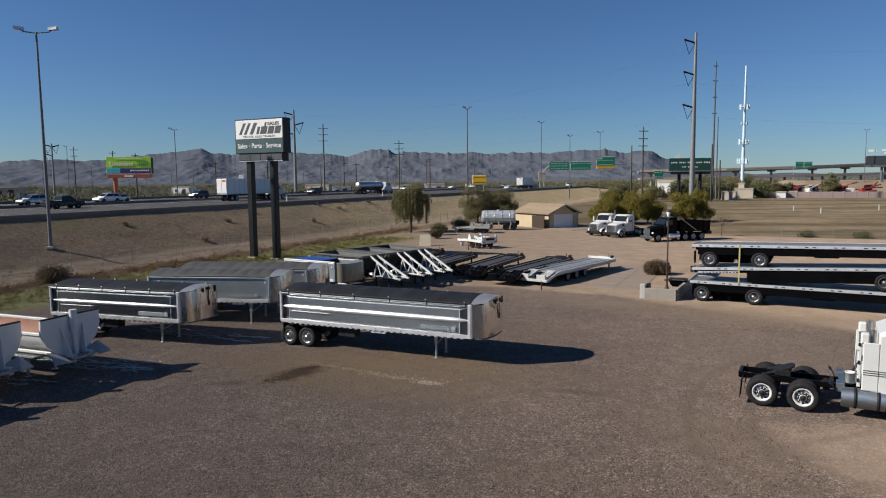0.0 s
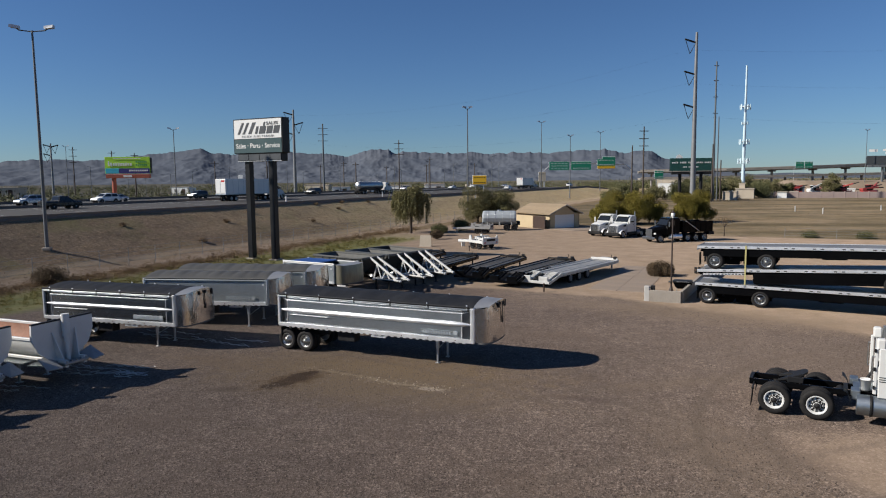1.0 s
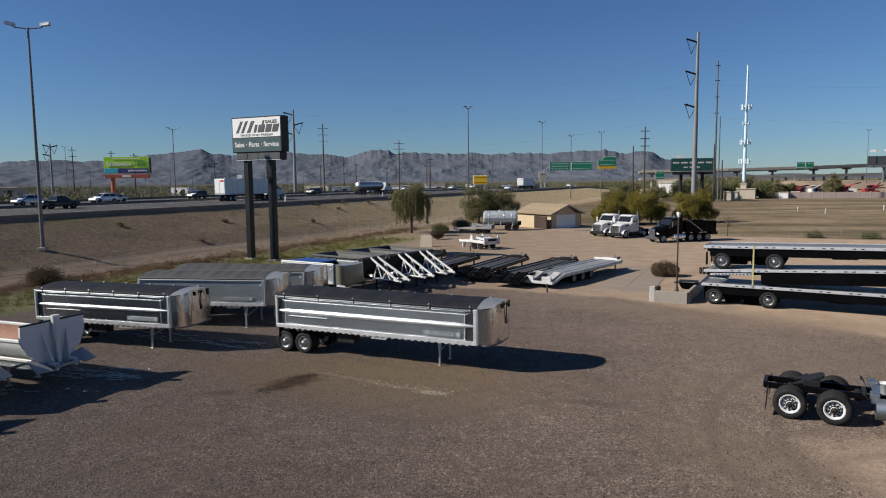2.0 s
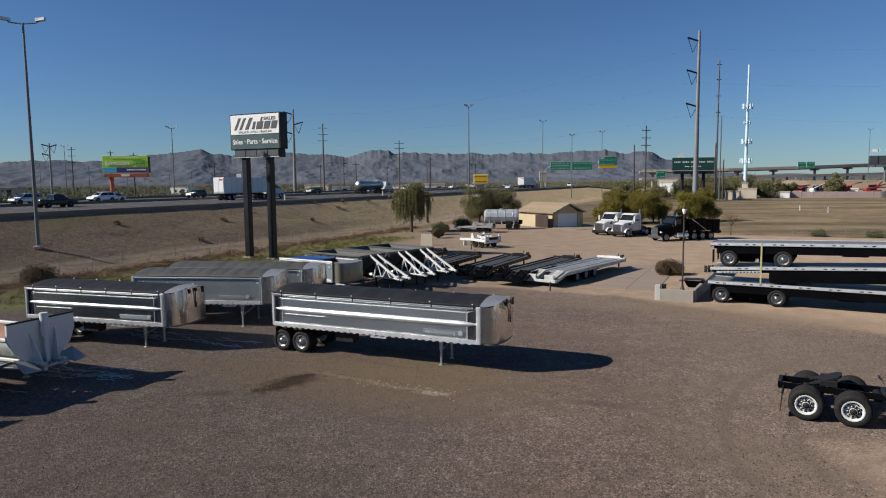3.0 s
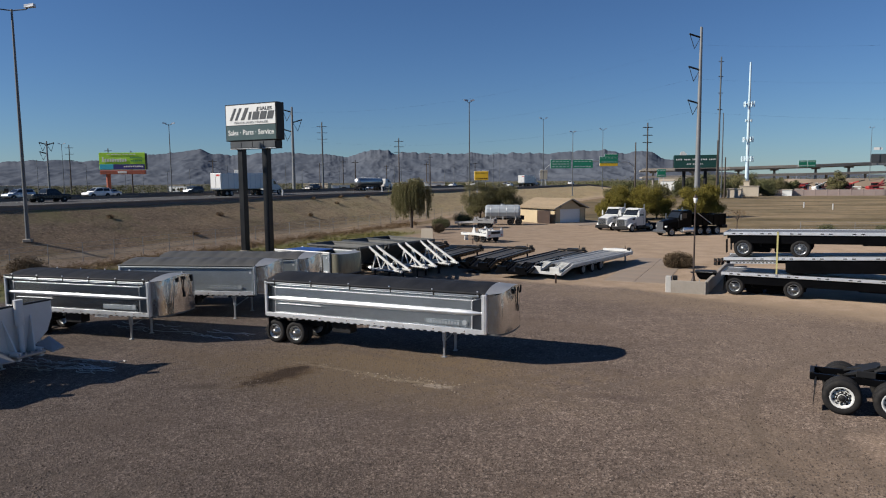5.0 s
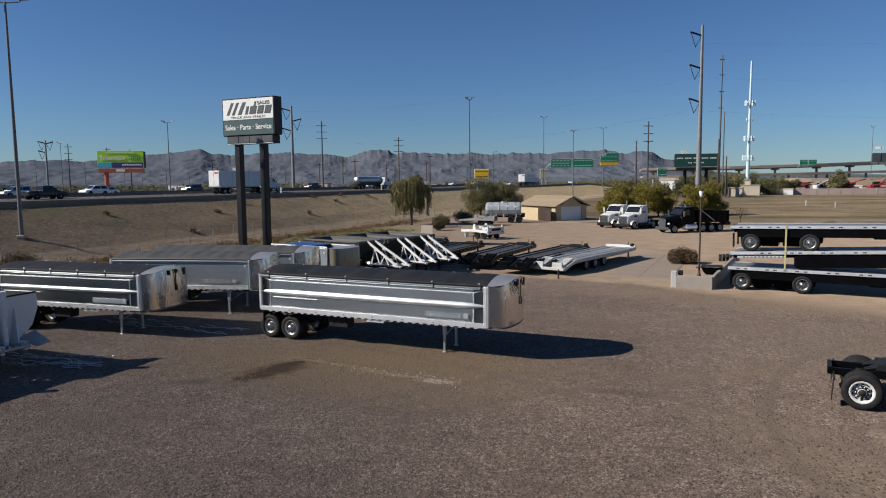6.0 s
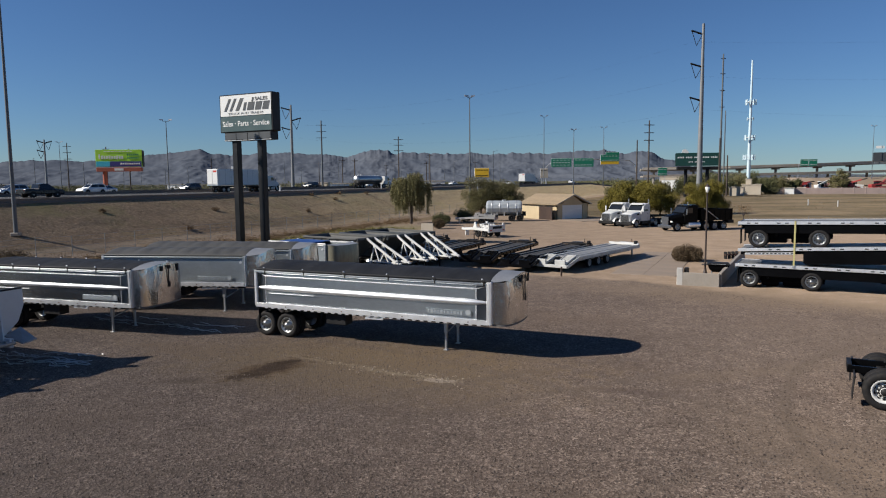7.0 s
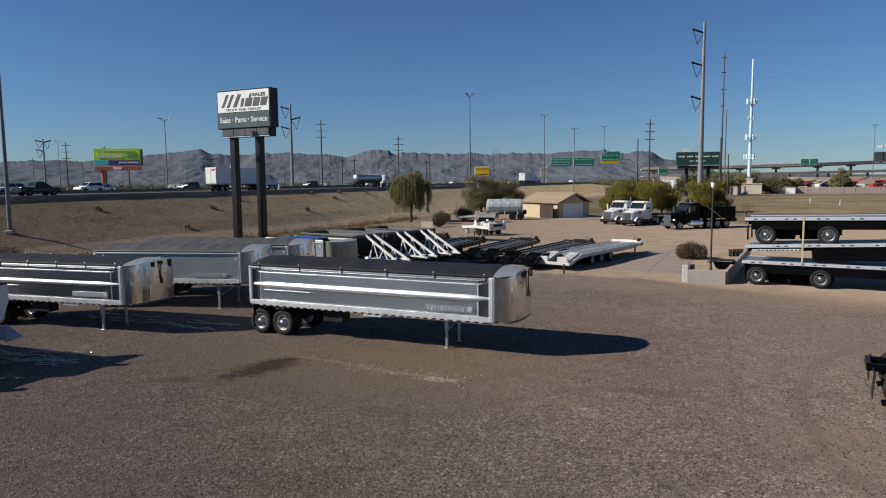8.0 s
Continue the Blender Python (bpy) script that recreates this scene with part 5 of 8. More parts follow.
g = Geo()
a, b = Vector((13.28, 44.32, 0)), Vector((15.15, 43.45, 0))
run = Vector((0.484, 0.875, 0))
e = b + run * 14.5
g.beam(a + Vector((0, 0, 0.36)), b + Vector((0, 0, 0.36)), 0.2, 0.76, 0.015)
g.beam(b + run * 0.1 + Vector((0, 0, 0.37)), e + Vector((0, 0, 0.37)), 0.2, 0.78, 0.015)
structure("wall_low", g, CONCRETE, "low weathered concrete wall at the edge of the yard", "wall")
post = thing("concrete_post", pose(13.26, 44.4, 0, 0, 0, -25), "pale concrete gate post at the end of a low wall", "post")
part("shaft", Geo().box((0, 0, 0.49), (0.34, 0.34, 1.0), 0.03), PALE_POST, post)
part("side_block", Geo().box((0.34, 0.16, 0.5), (0.26, 0.3, 1.02), 0.03), DARKSTEEL, post)


def barbecue(m, label):
    """Tapered drum body under a flat lid, on a light frame with two wheels."""
    t = thing("barbecue_cart", m, label, "barbecue")
    part("body", Geo().loft([[(sx * k, sy * k, z) for sx, sy in ((-0.62, -0.36), (0.62, -0.36), (0.62, 0.36), (-0.62, 0.36))] for k, z in ((0.55, 0.42), (0.8, 0.58), (1.0, 0.86))]), BLACK, t)
    part("lid", Geo().loft([[(sx * k, sy * k, z) for sx, sy in ((-0.66, -0.4), (0.66, -0.4), (0.66, 0.4), (-0.66, 0.4))] for k, z in ((1.0, 0.865), (1.0, 0.9), (0.86, 0.99))]), DARKSTEEL, t)
    for x in (-0.45, 0.45):
        for y in (-0.25, 0.25):
            part("leg", Geo().beam((x, y, 0.0), (x * 0.7, y * 0.7, 0.55), 0.05, 0.05, 0.008), DECK, t)
    part("side_shelf", Geo().box((-0.8, 0, 0.84), (0.28, 0.5, 0.03), 0.008), DARKSTEEL, t)
    part("handle", Geo().cyl((-0.4, -0.43, 0.93), (0.4, -0.43, 0.93), 0.018, n=8), STEEL, t)


barbecue(pose(16.4, 46.7, 0, 0, 0, -20), "black steel barbecue cart behind the low concrete wall")
rack = thing("hitch_rack", pose(21.6, 57.0, 0, 0, 0, 20) @ Matrix.Scale(0.6, 4), "dark steel hitch rack on the dirt", "rack")
for i in range(4):
    part("upright", Geo().box((-0.9 + 0.6 * i, 0, 0.45), (0.12, 0.5, 0.9), 0.03), DARKSTEEL, rack)
part("rail", Geo().box((0, 0, 0.5), (2.0, 0.12, 0.14), 0.02), RUST, rack)

# concrete walkway of cast slabs
walkway = tagged(new("pavement"), "pale cast concrete walkway slabs, dusty", "pavement", kind="structure")
base = Vector((12.4, 48.4, 0))
for i in range(7):
    for j in range(2):
        c = base + DA * (1.0 + 2.06 * i) + DV * (-1.1 + 2.0 * j)
        part("slab", Geo().box((0, 0, 0), (1.985, 2.045, 0.08), 0.006), SLAB, walkway, m=Matrix.Translation((c.x, c.y, -0.02 + 0.003 * ((i * 3 + j) % 3))) @ pose(0, 0, 0, 0, 0, -25))

panel = thing("concrete_block", pose(-2.17, 81.8, 0, 0, 0, -10), "tan concrete slab leaning back on the dirt", "block")
part("block", Geo().slab([(-0.75, 0, -0.02), (0.72, 0, -0.02), (0.62, 0.3, 1.32), (-0.7, 0.3, 1.32)], (0, 0.2, 0)), BEIGE, panel)
for x, y in ((7.09, 48.26), (2.9, 76.5)):
    st = thing("marker_stake", pose(x, y, 0), "short dark wooden marker stake in the dirt", "stake", "marker stakes")
    part("stake", Geo().box((0, 0, 0.3), (0.1, 0.1, 0.62), 0.012), BROWN_WOOD, st)


# ---- small house ----
def house():
    m = pose(17.2, 109.3, 0, 0, 0, 28)
    t = thing("garage_house", m, "small tan stucco garage with a shingle roof and white door", "house")
    W, L, H, R = 6.0, 9.2, 2.42, 3.7
    T = 0.2
    part("wall", Geo().box((-0.0 + T / 2, L / 2, H / 2), (T, L, H)), STUCCO, t)
    part("wall", Geo().box((W - T / 2, L / 2, H / 2), (T, L, H)), STUCCO, t)
    part("wall", Geo().slab([(0, L, 0), (W, L, 0), (W, L, H), (W / 2, L, R), (0, L, H)], (0, -T, 0)), STUCCO, t)
    g = Geo().box((0.5, T / 2, H / 2), (1.0 - 0.0, T, H))
    g.box((W - 0.5, T / 2, H / 2), (1.0, T, H))
    g.slab([(1.0, 0, 2.2), (W - 1.0, 0, 2.2), (W - 1.0, 0, H), (W / 2, 0, R), (1.0, 0, H)], (0, T, 0))
    part("gable_wall", g, STUCCO, t)
    door = part("garage_door", Geo().box((W / 2, 0.16, 1.1), (W - 2.0, 0.05, 2.2), 0.01), SIGN_WHITE, t, "white sectional garage door")
    for i in range(4):
        part("door_panel", Geo().box((W / 2, 0.125, 0.3 + 0.53 * i), (W - 2.1, 0.03, 0.48), 0.012), SIGN_WHITE, door)
    for s in (0, 1):
        x0, x1 = (-0.45, W / 2) if s == 0 else (W + 0.45, W / 2)
        zz = H - 0.18
        roof = part("roof", Geo().slab([(x0, -0.5, zz), (x1, -0.5, R + 0.03), (x1, L + 0.4, R + 0.03), (x0, L + 0.4, zz)], (0, 0, 0.1)), SHINGLE, t, "tan shingle roof slope")
        n = 9
        for i in range(n):
            f0, f1 = i / n, (i + 1) / n + 0.02
            xa, xb = x0 + (x1 - x0) * f0, x0 + (x1 - x0) * min(1, f1)
            za, zb = zz + (R + 0.03 - zz) * f0 + 0.13, zz + (R + 0.03 - zz) * min(1, f1) + 0.11
            part("shingle_course", Geo().slab([(xa, -0.52, za), (xb, -0.52, zb), (xb, L + 0.42, zb), (xa, L + 0.42, za)], (0, 0, 0.03)), SHINGLE, roof)
        part("fascia", Geo().beam((x0, -0.52, zz + 0.04), (x1, -0.52, R + 0.07), 0.05, 0.2, 0.01), BEIGE, t)
    gate = part("yard_gate", Geo().box((-0.9, 1.6, 1.0), (0.08, 3.2, 2.0), 0.01), BROWN_WOOD, t, "dark brown board gate")
    for i in range(12):
        part("board", Geo().box((-0.97, 0.15 + 0.265 * i, 1.0), (0.04, 0.24, 2.0), 0.008), BROWN_WOOD, gate)
    part("side_wall", Geo().box((-0.9, 6.3, 1.0), (0.2, 6.0, 2.0), 0.01), STUCCO, t)
    part("side_return", Geo().box((-0.45, 3.3, 1.0), (0.9, 0.18, 2.0), 0.01), STUCCO, t)
    part("door_apron", Geo().box((W / 2 + 0.4, -3.0, 0.01), (W + 1.2, 6.0, 0.08), 0.01), SLAB, t)


house()


# ---- lorries ----
def cab(t, x, paint, sleeper=0.0, z0=0.95, bumper=None):
    """Conventional tractor cab: rear wall at x, hood towards +x."""
    body = Geo()
    s = sleeper
    ring = lambda y, k: [(x + (0.0 if k else 0.06), y, z0), (x + (0.0 if k else 0.06), y, 2.9 if k else 2.8), (x + 0.3, y, 3.05 if k else 2.9), (x + 1.3 + s, y, 2.98 if k else 2.85), (x + 1.9 + s, y, 2.1), (x + 1.95 + s, y, z0)]
    body.loft([ring(-1.12, 0), ring(-1.0, 1), ring(1.0, 1), ring(1.12, 0)])
    c = part("cab", body, paint, t)
    h = Geo()
    hx = x + 1.9 + s
    sec = lambda xx, w, zt: [(xx, -w, z0 - 0.1), (xx, -w, zt - 0.35), (xx, -w * 0.75, zt - 0.06), (xx, -w * 0.35, zt), (xx, w * 0.35, zt), (xx, w * 0.75, zt - 0.06), (xx, w, zt - 0.35), (xx, w, z0 - 0.1)]
    h.loft([sec(hx, 1.0, 2.1), sec(hx + 0.5, 0.93, 2.04), sec(hx + 1.1, 0.82, 1.93), sec(hx + 1.6, 0.72, 1.78), sec(hx + 1.85, 0.64, 1.62)], smooth=False)
    hood = part("hood", h, paint, t)
    for sgn in (-1, 1):
        f = Geo()
        k = 10
        arc = [(hx + 0.95 - 0.68 * math.cos(math.pi * i / k), 0.52 + 0.68 * math.sin(math.pi * i / k)) for i in range(k + 1)]
        f.loft([[(a, sgn * yy, z) for a, z in arc] for yy in (0.55, 1.18)], closed=False, caps=False, smooth=True)
        f.loft([[(a, sgn * 1.18, z) for a, z in arc], [(hx + 0.95 + (a - hx - 0.95) * 0.86, sgn * 1.18, 0.52 + (z - 0.52) * 0.86) for a, z in arc]], closed=False, caps=False)
        part("wheel_arch", f, paint, hood)
        part("headlight", Geo().box((hx + 1.62, sgn * 0.82, 1.12), (0.18, 0.34, 0.2), 0.05), LAMP_GLASS, hood)
        part("side_window", Geo().slab([(x + 0.8 + s, sgn * 1.1, 2.08), (x + 1.72 + s, sgn * 1.1, 2.08), (x + 1.4 + s, sgn * 1.1, 2.7), (x + 0.8 + s, sgn * 1.1, 2.7)], (0, sgn * 0.035, 0)), GLASS, c)
        part("mirror", Geo().box((x + 1.85 + s, sgn * 1.38, 2.25), (0.1, 0.2, 0.7), 0.04), CHROME, t)
        part("door_step", Geo().box((x + 1.2 + s, sgn * 1.08, 0.6), (1.0, 0.25, 0.3), 0.03), ALU_DULL, t)
    part("windscreen", Geo().slab([(x + 1.9 + s, -0.97, 2.13), (x + 1.9 + s, 0.97, 2.13), (x + 1.46 + s, 0.86, 2.78), (x + 1.46 + s, -0.86, 2.78)], (0.03, 0, 0.02)), GLASS, c, "dark tinted windscreen")
    g = part("grille", Geo().box((hx + 1.87, 0, 1.18), (0.06, 1.05, 0.8), 0.03), DARKSTEEL, hood, "dark grille with chrome bars")
    for i in range(7):
        part("grille_bar", Geo().box((hx + 1.91, -0.42 + 0.14 * i, 1.18), (0.03, 0.05, 0.76), 0.008), CHROME, g)
    part("bumper", Geo().box((hx + 1.95, 0, 0.55), (0.2, 2.3, 0.36), 0.06), bumper or CHROME, t)
    for sgn in (-1, 1):
        part("roof_light", Geo().box((x + 0.9 + s, sgn * 0.5, 3.06), (0.12, 0.14, 0.06), 0.02), STRAP, c)
    return hx + 0.95


def chassis(t, front, tandem=1.3, rim=None, key="white", mat=None):
    for s in (-1, 1):
        part("frame_rail", Geo().box(((front - 0.34) / 2, s * 0.42, 0.84), (front + 1.34, 0.09, 0.2), 0.015), mat or BLACK, t)
    for x in (0, tandem):
        axle(t, x, rim=rim or WHITE, key=key)
    for s in (-1, 1):
        wheel(t, front, s * 1.0, 0.51, 0.51, 0.28, rim or WHITE, s > 0, key)
    part("front_axle", Geo().cyl((front, -1.0, 0.5), (front, 1.0, 0.5), 0.07, n=10), DARKSTEEL, t)
    for i, x in enumerate((-0.79, 0.65, 2.1)):
        part("cross_member", Geo().box((x, 0, 0.86), (0.12, 0.8, 0.2), 0.01), DARKSTEEL, t)


def fifth_wheel(t, x):
    g = Geo()
    pts = [(x - 0.55, -0.3, 1.0), (x - 0.2, -0.4, 1.12), (x + 0.25, -0.36, 1.29), (x + 0.36, -0.15, 1.33), (x + 0.36, 0.15, 1.33), (x + 0.25, 0.36, 1.29), (x - 0.2, 0.4, 1.12), (x - 0.55, 0.3, 1.0), (x - 0.1, 0.07, 1.16), (x - 0.1, -0.07, 1.16)]
    g.slab(pts, (0, 0, -0.07))
    f = part("fifth_wheel", g, DARKSTEEL, t, "greasy black fifth-wheel coupling plate")
    for s in (-1, 1):
        part("bracket", Geo().box((x, s * 0.42, 1.06), (0.5, 0.1, 0.2), 0.02), DARKSTEEL, f)


def tractor():
    m = pose(11.67, 23.98, 0, 0, 0, -29.5)
    t = thing("semi_tractor", m, "white semi tractor with bare black chassis and white wheels", "truck")
    front = 6.1
    chassis(t, front, 1.27)
    fifth_wheel(t, 0.6)
    cab(t, 3.35, WHITE, 0.75)
    for s in (-1, 1):
        part("mud_flap", Geo().beam((-0.68, s * 0.95, 0.78), (-0.72, s * 0.95, 0.2), 0.56, 0.02, 0.005), RUBBER, t)
        part("flap_hanger", Geo().beam((-0.68, s * 0.4, 0.82), (-0.68, s * 1.2, 0.8), 0.05, 0.06, 0.01), DARKSTEEL, t)
        tank = part("fuel_tank", Geo().cyl((2.38, s * 0.98, 0.66), (3.62, s * 0.98, 0.66), 0.33, n=24), ALU_DULL, t, "bright aluminium fuel tank")
        for x in (2.78, 3.42):
            part("tank_strap", Geo().lathe([(0.335, x - 0.045), (0.35, x - 0.045), (0.35, x + 0.045), (0.335, x + 0.045)], (0, s * 0.98, 0.66), "x", n=22), DARKSTEEL, tank)
        part("battery_box", Geo().box((4.2, s * 0.96, 0.66), (1.0, 0.5, 0.5), 0.04), DARKSTEEL, t)
        part("quarter_fender", Geo().loft([[(2.0 + 0.25 * i / 5, s * y, 1.12 - 0.5 * (i / 5) ** 2) for y in (0.68, 1.25)] for i in range(6)], closed=False, caps=False, smooth=True), DARKSTEEL, t)
        part("exhaust_pipe", Geo().cyl((3.2, s * 0.85, 1.0), (3.2, s * 0.85, 2.95), 0.09, n=14), CHROME, t)
        part("deck_step", Geo().box((2.35, s * 0.75, 0.95), (0.25, 0.5, 0.3), 0.02), ALU_DULL, t)
        part("side_fairing", Geo().box((2.85, s * 1.06, 1.82), (0.11, 0.06, 1.5), 0.02), WHITE, t, "white side fairing behind the cab")
        part("side_panel", Geo().box((3.16, s * 1.1, 1.78), (0.46, 0.05, 1.6), 0.03), WHITE, t)
        for i in range(3):
            part("trim_line", Geo().box((3.75, s * 1.135, 1.52 + 0.07 * i), (1.6, 0.012, 0.025), 0.004), SIGN_GREY, t)
        part("grab_rail", Geo().cyl((2.74, s * 1.08, 1.5), (2.74, s * 1.08, 2.3), 0.018, n=7).cyl((2.74, s * 1.08, 2.3), (2.82, s * 1.08, 2.3), 0.018, n=7).cyl((2.74, s * 1.08, 1.5), (2.82, s * 1.08, 1.5), 0.018, n=7), CHROME, t)
        part("top_fairing", Geo().box((2.98, s * 0.95, 2.7), (0.26, 0.3, 0.36), 0.05), WHITE, t)
        part("lower_skirt", Geo().box((4.0, s * 1.08, 1.12), (1.6, 0.05, 0.34), 0.03), WHITE, t)
        for z in (1.3, 1.9, 2.5):
            part("fairing_hinge", Geo().box((2.82, s * 1.1, z), (0.06, 0.05, 0.12), 0.01), DARKSTEEL, t)
    part("catwalk", Geo().box((2.75, 0, 1.02), (0.9, 0.9, 0.05), 0.008), ALU_DULL, t)
    for y in (-0.2, 0.1):
        part("air_hose", Geo().cyl((3.2, y, 2.2), (2.85, y * 0.5, 1.6), 0.035, n=8).cyl((2.85, y * 0.5, 1.6), (2.6, y * 0.3, 1.15), 0.035, n=8), DARKSTEEL, t)
    for y in (-0.42, 0.42):
        part("air_bag", Geo().cyl((0.0, y, 0.55), (0.0, y, 0.8), 0.13, n=12), RUBBER, t)
    part("air_tank", Geo().cyl((1.95, -0.35, 0.75), (1.95, 0.35, 0.75), 0.13, n=12), DARKSTEEL, t)
    bucket = thing("plastic_bucket", m @ pose(2.62, -0.75, 1.1), "white plastic bucket standing on the tractor chassis", "bucket")
    part("pail", Geo().lathe([(0.001, 0.0), (0.13, 0), (0.16, 0.34), (0.17, 0.34), (0.17, 0.37), (0.15, 0.37), (0.12, 0.03), (0.001, 0.03)], axis="z", n=18), LAMP_GLASS, bucket)


tractor()


def day_cab(m, label):
    """Day-cab tractor: high square hood, raked windscreen, dark lower trim."""
    t = thing("truck_tractor", m, label, "truck", "parked white trucks")
    front = 5.3
    chassis(t, front, rim=CHROME, key="chrome2")
    fifth_wheel(t, 0.6)
    x = 2.45
    ring = lambda y, k: [(x, y, 0.8), (x + 0.04 * k, y, 2.75), (x + 0.25, y, 3.0 - 0.1 * k), (x + 0.95, y, 3.04 - 0.12 * k), (x + 1.25 - 0.1 * k, y, 2.92 - 0.12 * k), (x + 1.9 - 0.08 * k, y, 2.05), (x + 1.95, y, 0.8)]
    c = part("cab", Geo().loft([ring(-1.12, 1), ring(-1.04, 0.5), ring(-0.85, 0), ring(0.85, 0), ring(1.04, 0.5), ring(1.12, 1)]), WHITE, t)
    hx = x + 1.93
    sec = lambda xx, w, zt, lo: [(xx, -w, lo), (xx, -w, zt - 0.34), (xx, -w * 0.9, zt - 0.12), (xx, -w * 0.6, zt - 0.02), (xx, 0, zt), (xx, w * 0.6, zt - 0.02), (xx, w * 0.9, zt - 0.12), (xx, w, zt - 0.34), (xx, w, lo)]
    h = part("hood", Geo().loft([sec(hx, 1.08, 2.06, 1.1), sec(hx + 0.5, 1.0, 2.02, 1.1), sec(hx + 1.05, 0.93, 1.93, 1.05), sec(hx + 1.5, 0.86, 1.82, 0.9), sec(hx + 1.74, 0.78, 1.7, 0.8), sec(hx + 1.82, 0.7, 1.58, 0.75)]), WHITE, t, "white square-shouldered hood")
    for s in (-1, 1):
        k = 12
        arc = [(front - 0.66 * math.cos(math.pi * i / k), 0.56 + 0.62 * math.sin(math.pi * i / k)) for i in range(k + 1)]
        f = Geo().loft([[(p, s * y, q - d) for p, q in arc] for y, d in ((0.6, 0.0), (1.08, 0.0), (1.17, 0.06))], closed=False, caps=False, smooth=True)
        f.loft([[(p, s * 1.17, q - 0.06) for p, q in arc], [(front + (p - front) * 0.86, s * 1.17, 0.5 + (q - 0.56) * 0.86) for p, q in arc]], closed=False, caps=False)
        part("wheel_arch", f, WHITE, h)
        part("headlight", Geo().loft([[(hx + 1.3 + d, s * 0.9, 1.0), (hx + 1.72 + d, s * 0.76, 0.98), (hx + 1.68 + d, s * 0.76, 1.24), (hx + 1.26 + d, s * 0.91, 1.3)] for d in (0.0, 0.1)]), LAMP_GLASS, h)
        part("hood_vent", Geo().slab([(hx + 0.25, s * 1.03, 1.55), (hx + 0.75, s * 0.985, 1.55), (hx + 0.7, s * 0.97, 1.75), (hx + 0.3, s * 1.02, 1.78)], (0, s * 0.03, 0)), DARKSTEEL, h, "dark louvred vent")
        part("side_window", Geo().slab([(x + 0.5, s * 1.1, 2.05), (x + 1.72, s * 1.1, 2.05), (x + 1.22, s * 1.05, 2.7), (x + 0.5, s * 1.05, 2.72)], (0, s * 0.035, 0)), GLASS, c)
        part("mirror", Geo().box((x + 1.9, s * 1.4, 2.25), (0.14, 0.22, 0.7), 0.05), WHITE, t)
        part("mirror_arm", Geo().beam((x + 1.85, s * 1.1, 2.3), (x + 1.9, s * 1.35, 2.3), 0.04, 0.04), DARKSTEEL, t)
        part("cab_step", Geo().box((x + 1.0, s * 1.02, 0.62), (1.5, 0.22, 0.42), 0.05), DARKSTEEL, t, "dark cab step")
        part("door_seam", Geo().box((x + 0.45, s * 1.125, 1.7), (0.02, 0.02, 1.6), 0.004), DARKSTEEL, c)
        part("door_handle", Geo().box((x + 0.62, s * 1.135, 1.75), (0.16, 0.03, 0.05), 0.01), DARKSTEEL, c)
        part("fuel_tank", Geo().cyl((1.7, s * 0.98, 0.66), (2.5, s * 0.98, 0.66), 0.32, n=16), ALU_SOFT, t)
    part("windscreen", Geo().slab([(x + 1.86, -1.0, 2.1), (x + 1.86, 1.0, 2.1), (x + 1.28, 0.92, 2.82), (x + 1.28, -0.92, 2.82)], (0.03, 0, 0.02)), GLASS, c, "dark tinted windscreen")
    part("sun_visor", Geo().slab([(x + 1.2, -0.98, 2.95), (x + 1.2, 0.98, 2.95), (x + 1.5, 0.95, 2.82), (x + 1.5, -0.95, 2.82)], (0, 0, 0.04)), WHITE, c)
    g = part("grille", Geo().box((hx + 1.86, 0, 1.2), (0.14, 1.3, 0.95), 0.06), CHROME, h, "broad chrome-framed grille")
    for i in range(7):
        part("grille_slat", Geo().box((hx + 1.94, -0.48 + 0.16 * i, 1.2), (0.03, 0.09, 0.8), 0.01), DARKSTEEL, g)
    part("bumper", Geo().box((hx + 1.8, 0, 0.5), (0.3, 2.3, 0.42), 0.1), DARKSTEEL, t, "dark moulded bumper")
    part("exhaust_pipe", Geo().cyl((2.3, 0.75, 1.0), (2.3, 0.75, 3.5), 0.075, n=12), CHROME, t)
    part("rear_window", Geo().box((x - 0.005, 0, 2.35), (0.03, 1.2, 0.45), 0.01), GLASS, c)


fwd = -141.0
day_cab(pose(25.85, 98.2, 0, 0, 0, fwd), "white day-cab truck with chrome grille beside another")
day_cab(pose(27.5, 95.0, 0, 0, 0, fwd), "white day-cab truck with chrome bumper on packed dirt")


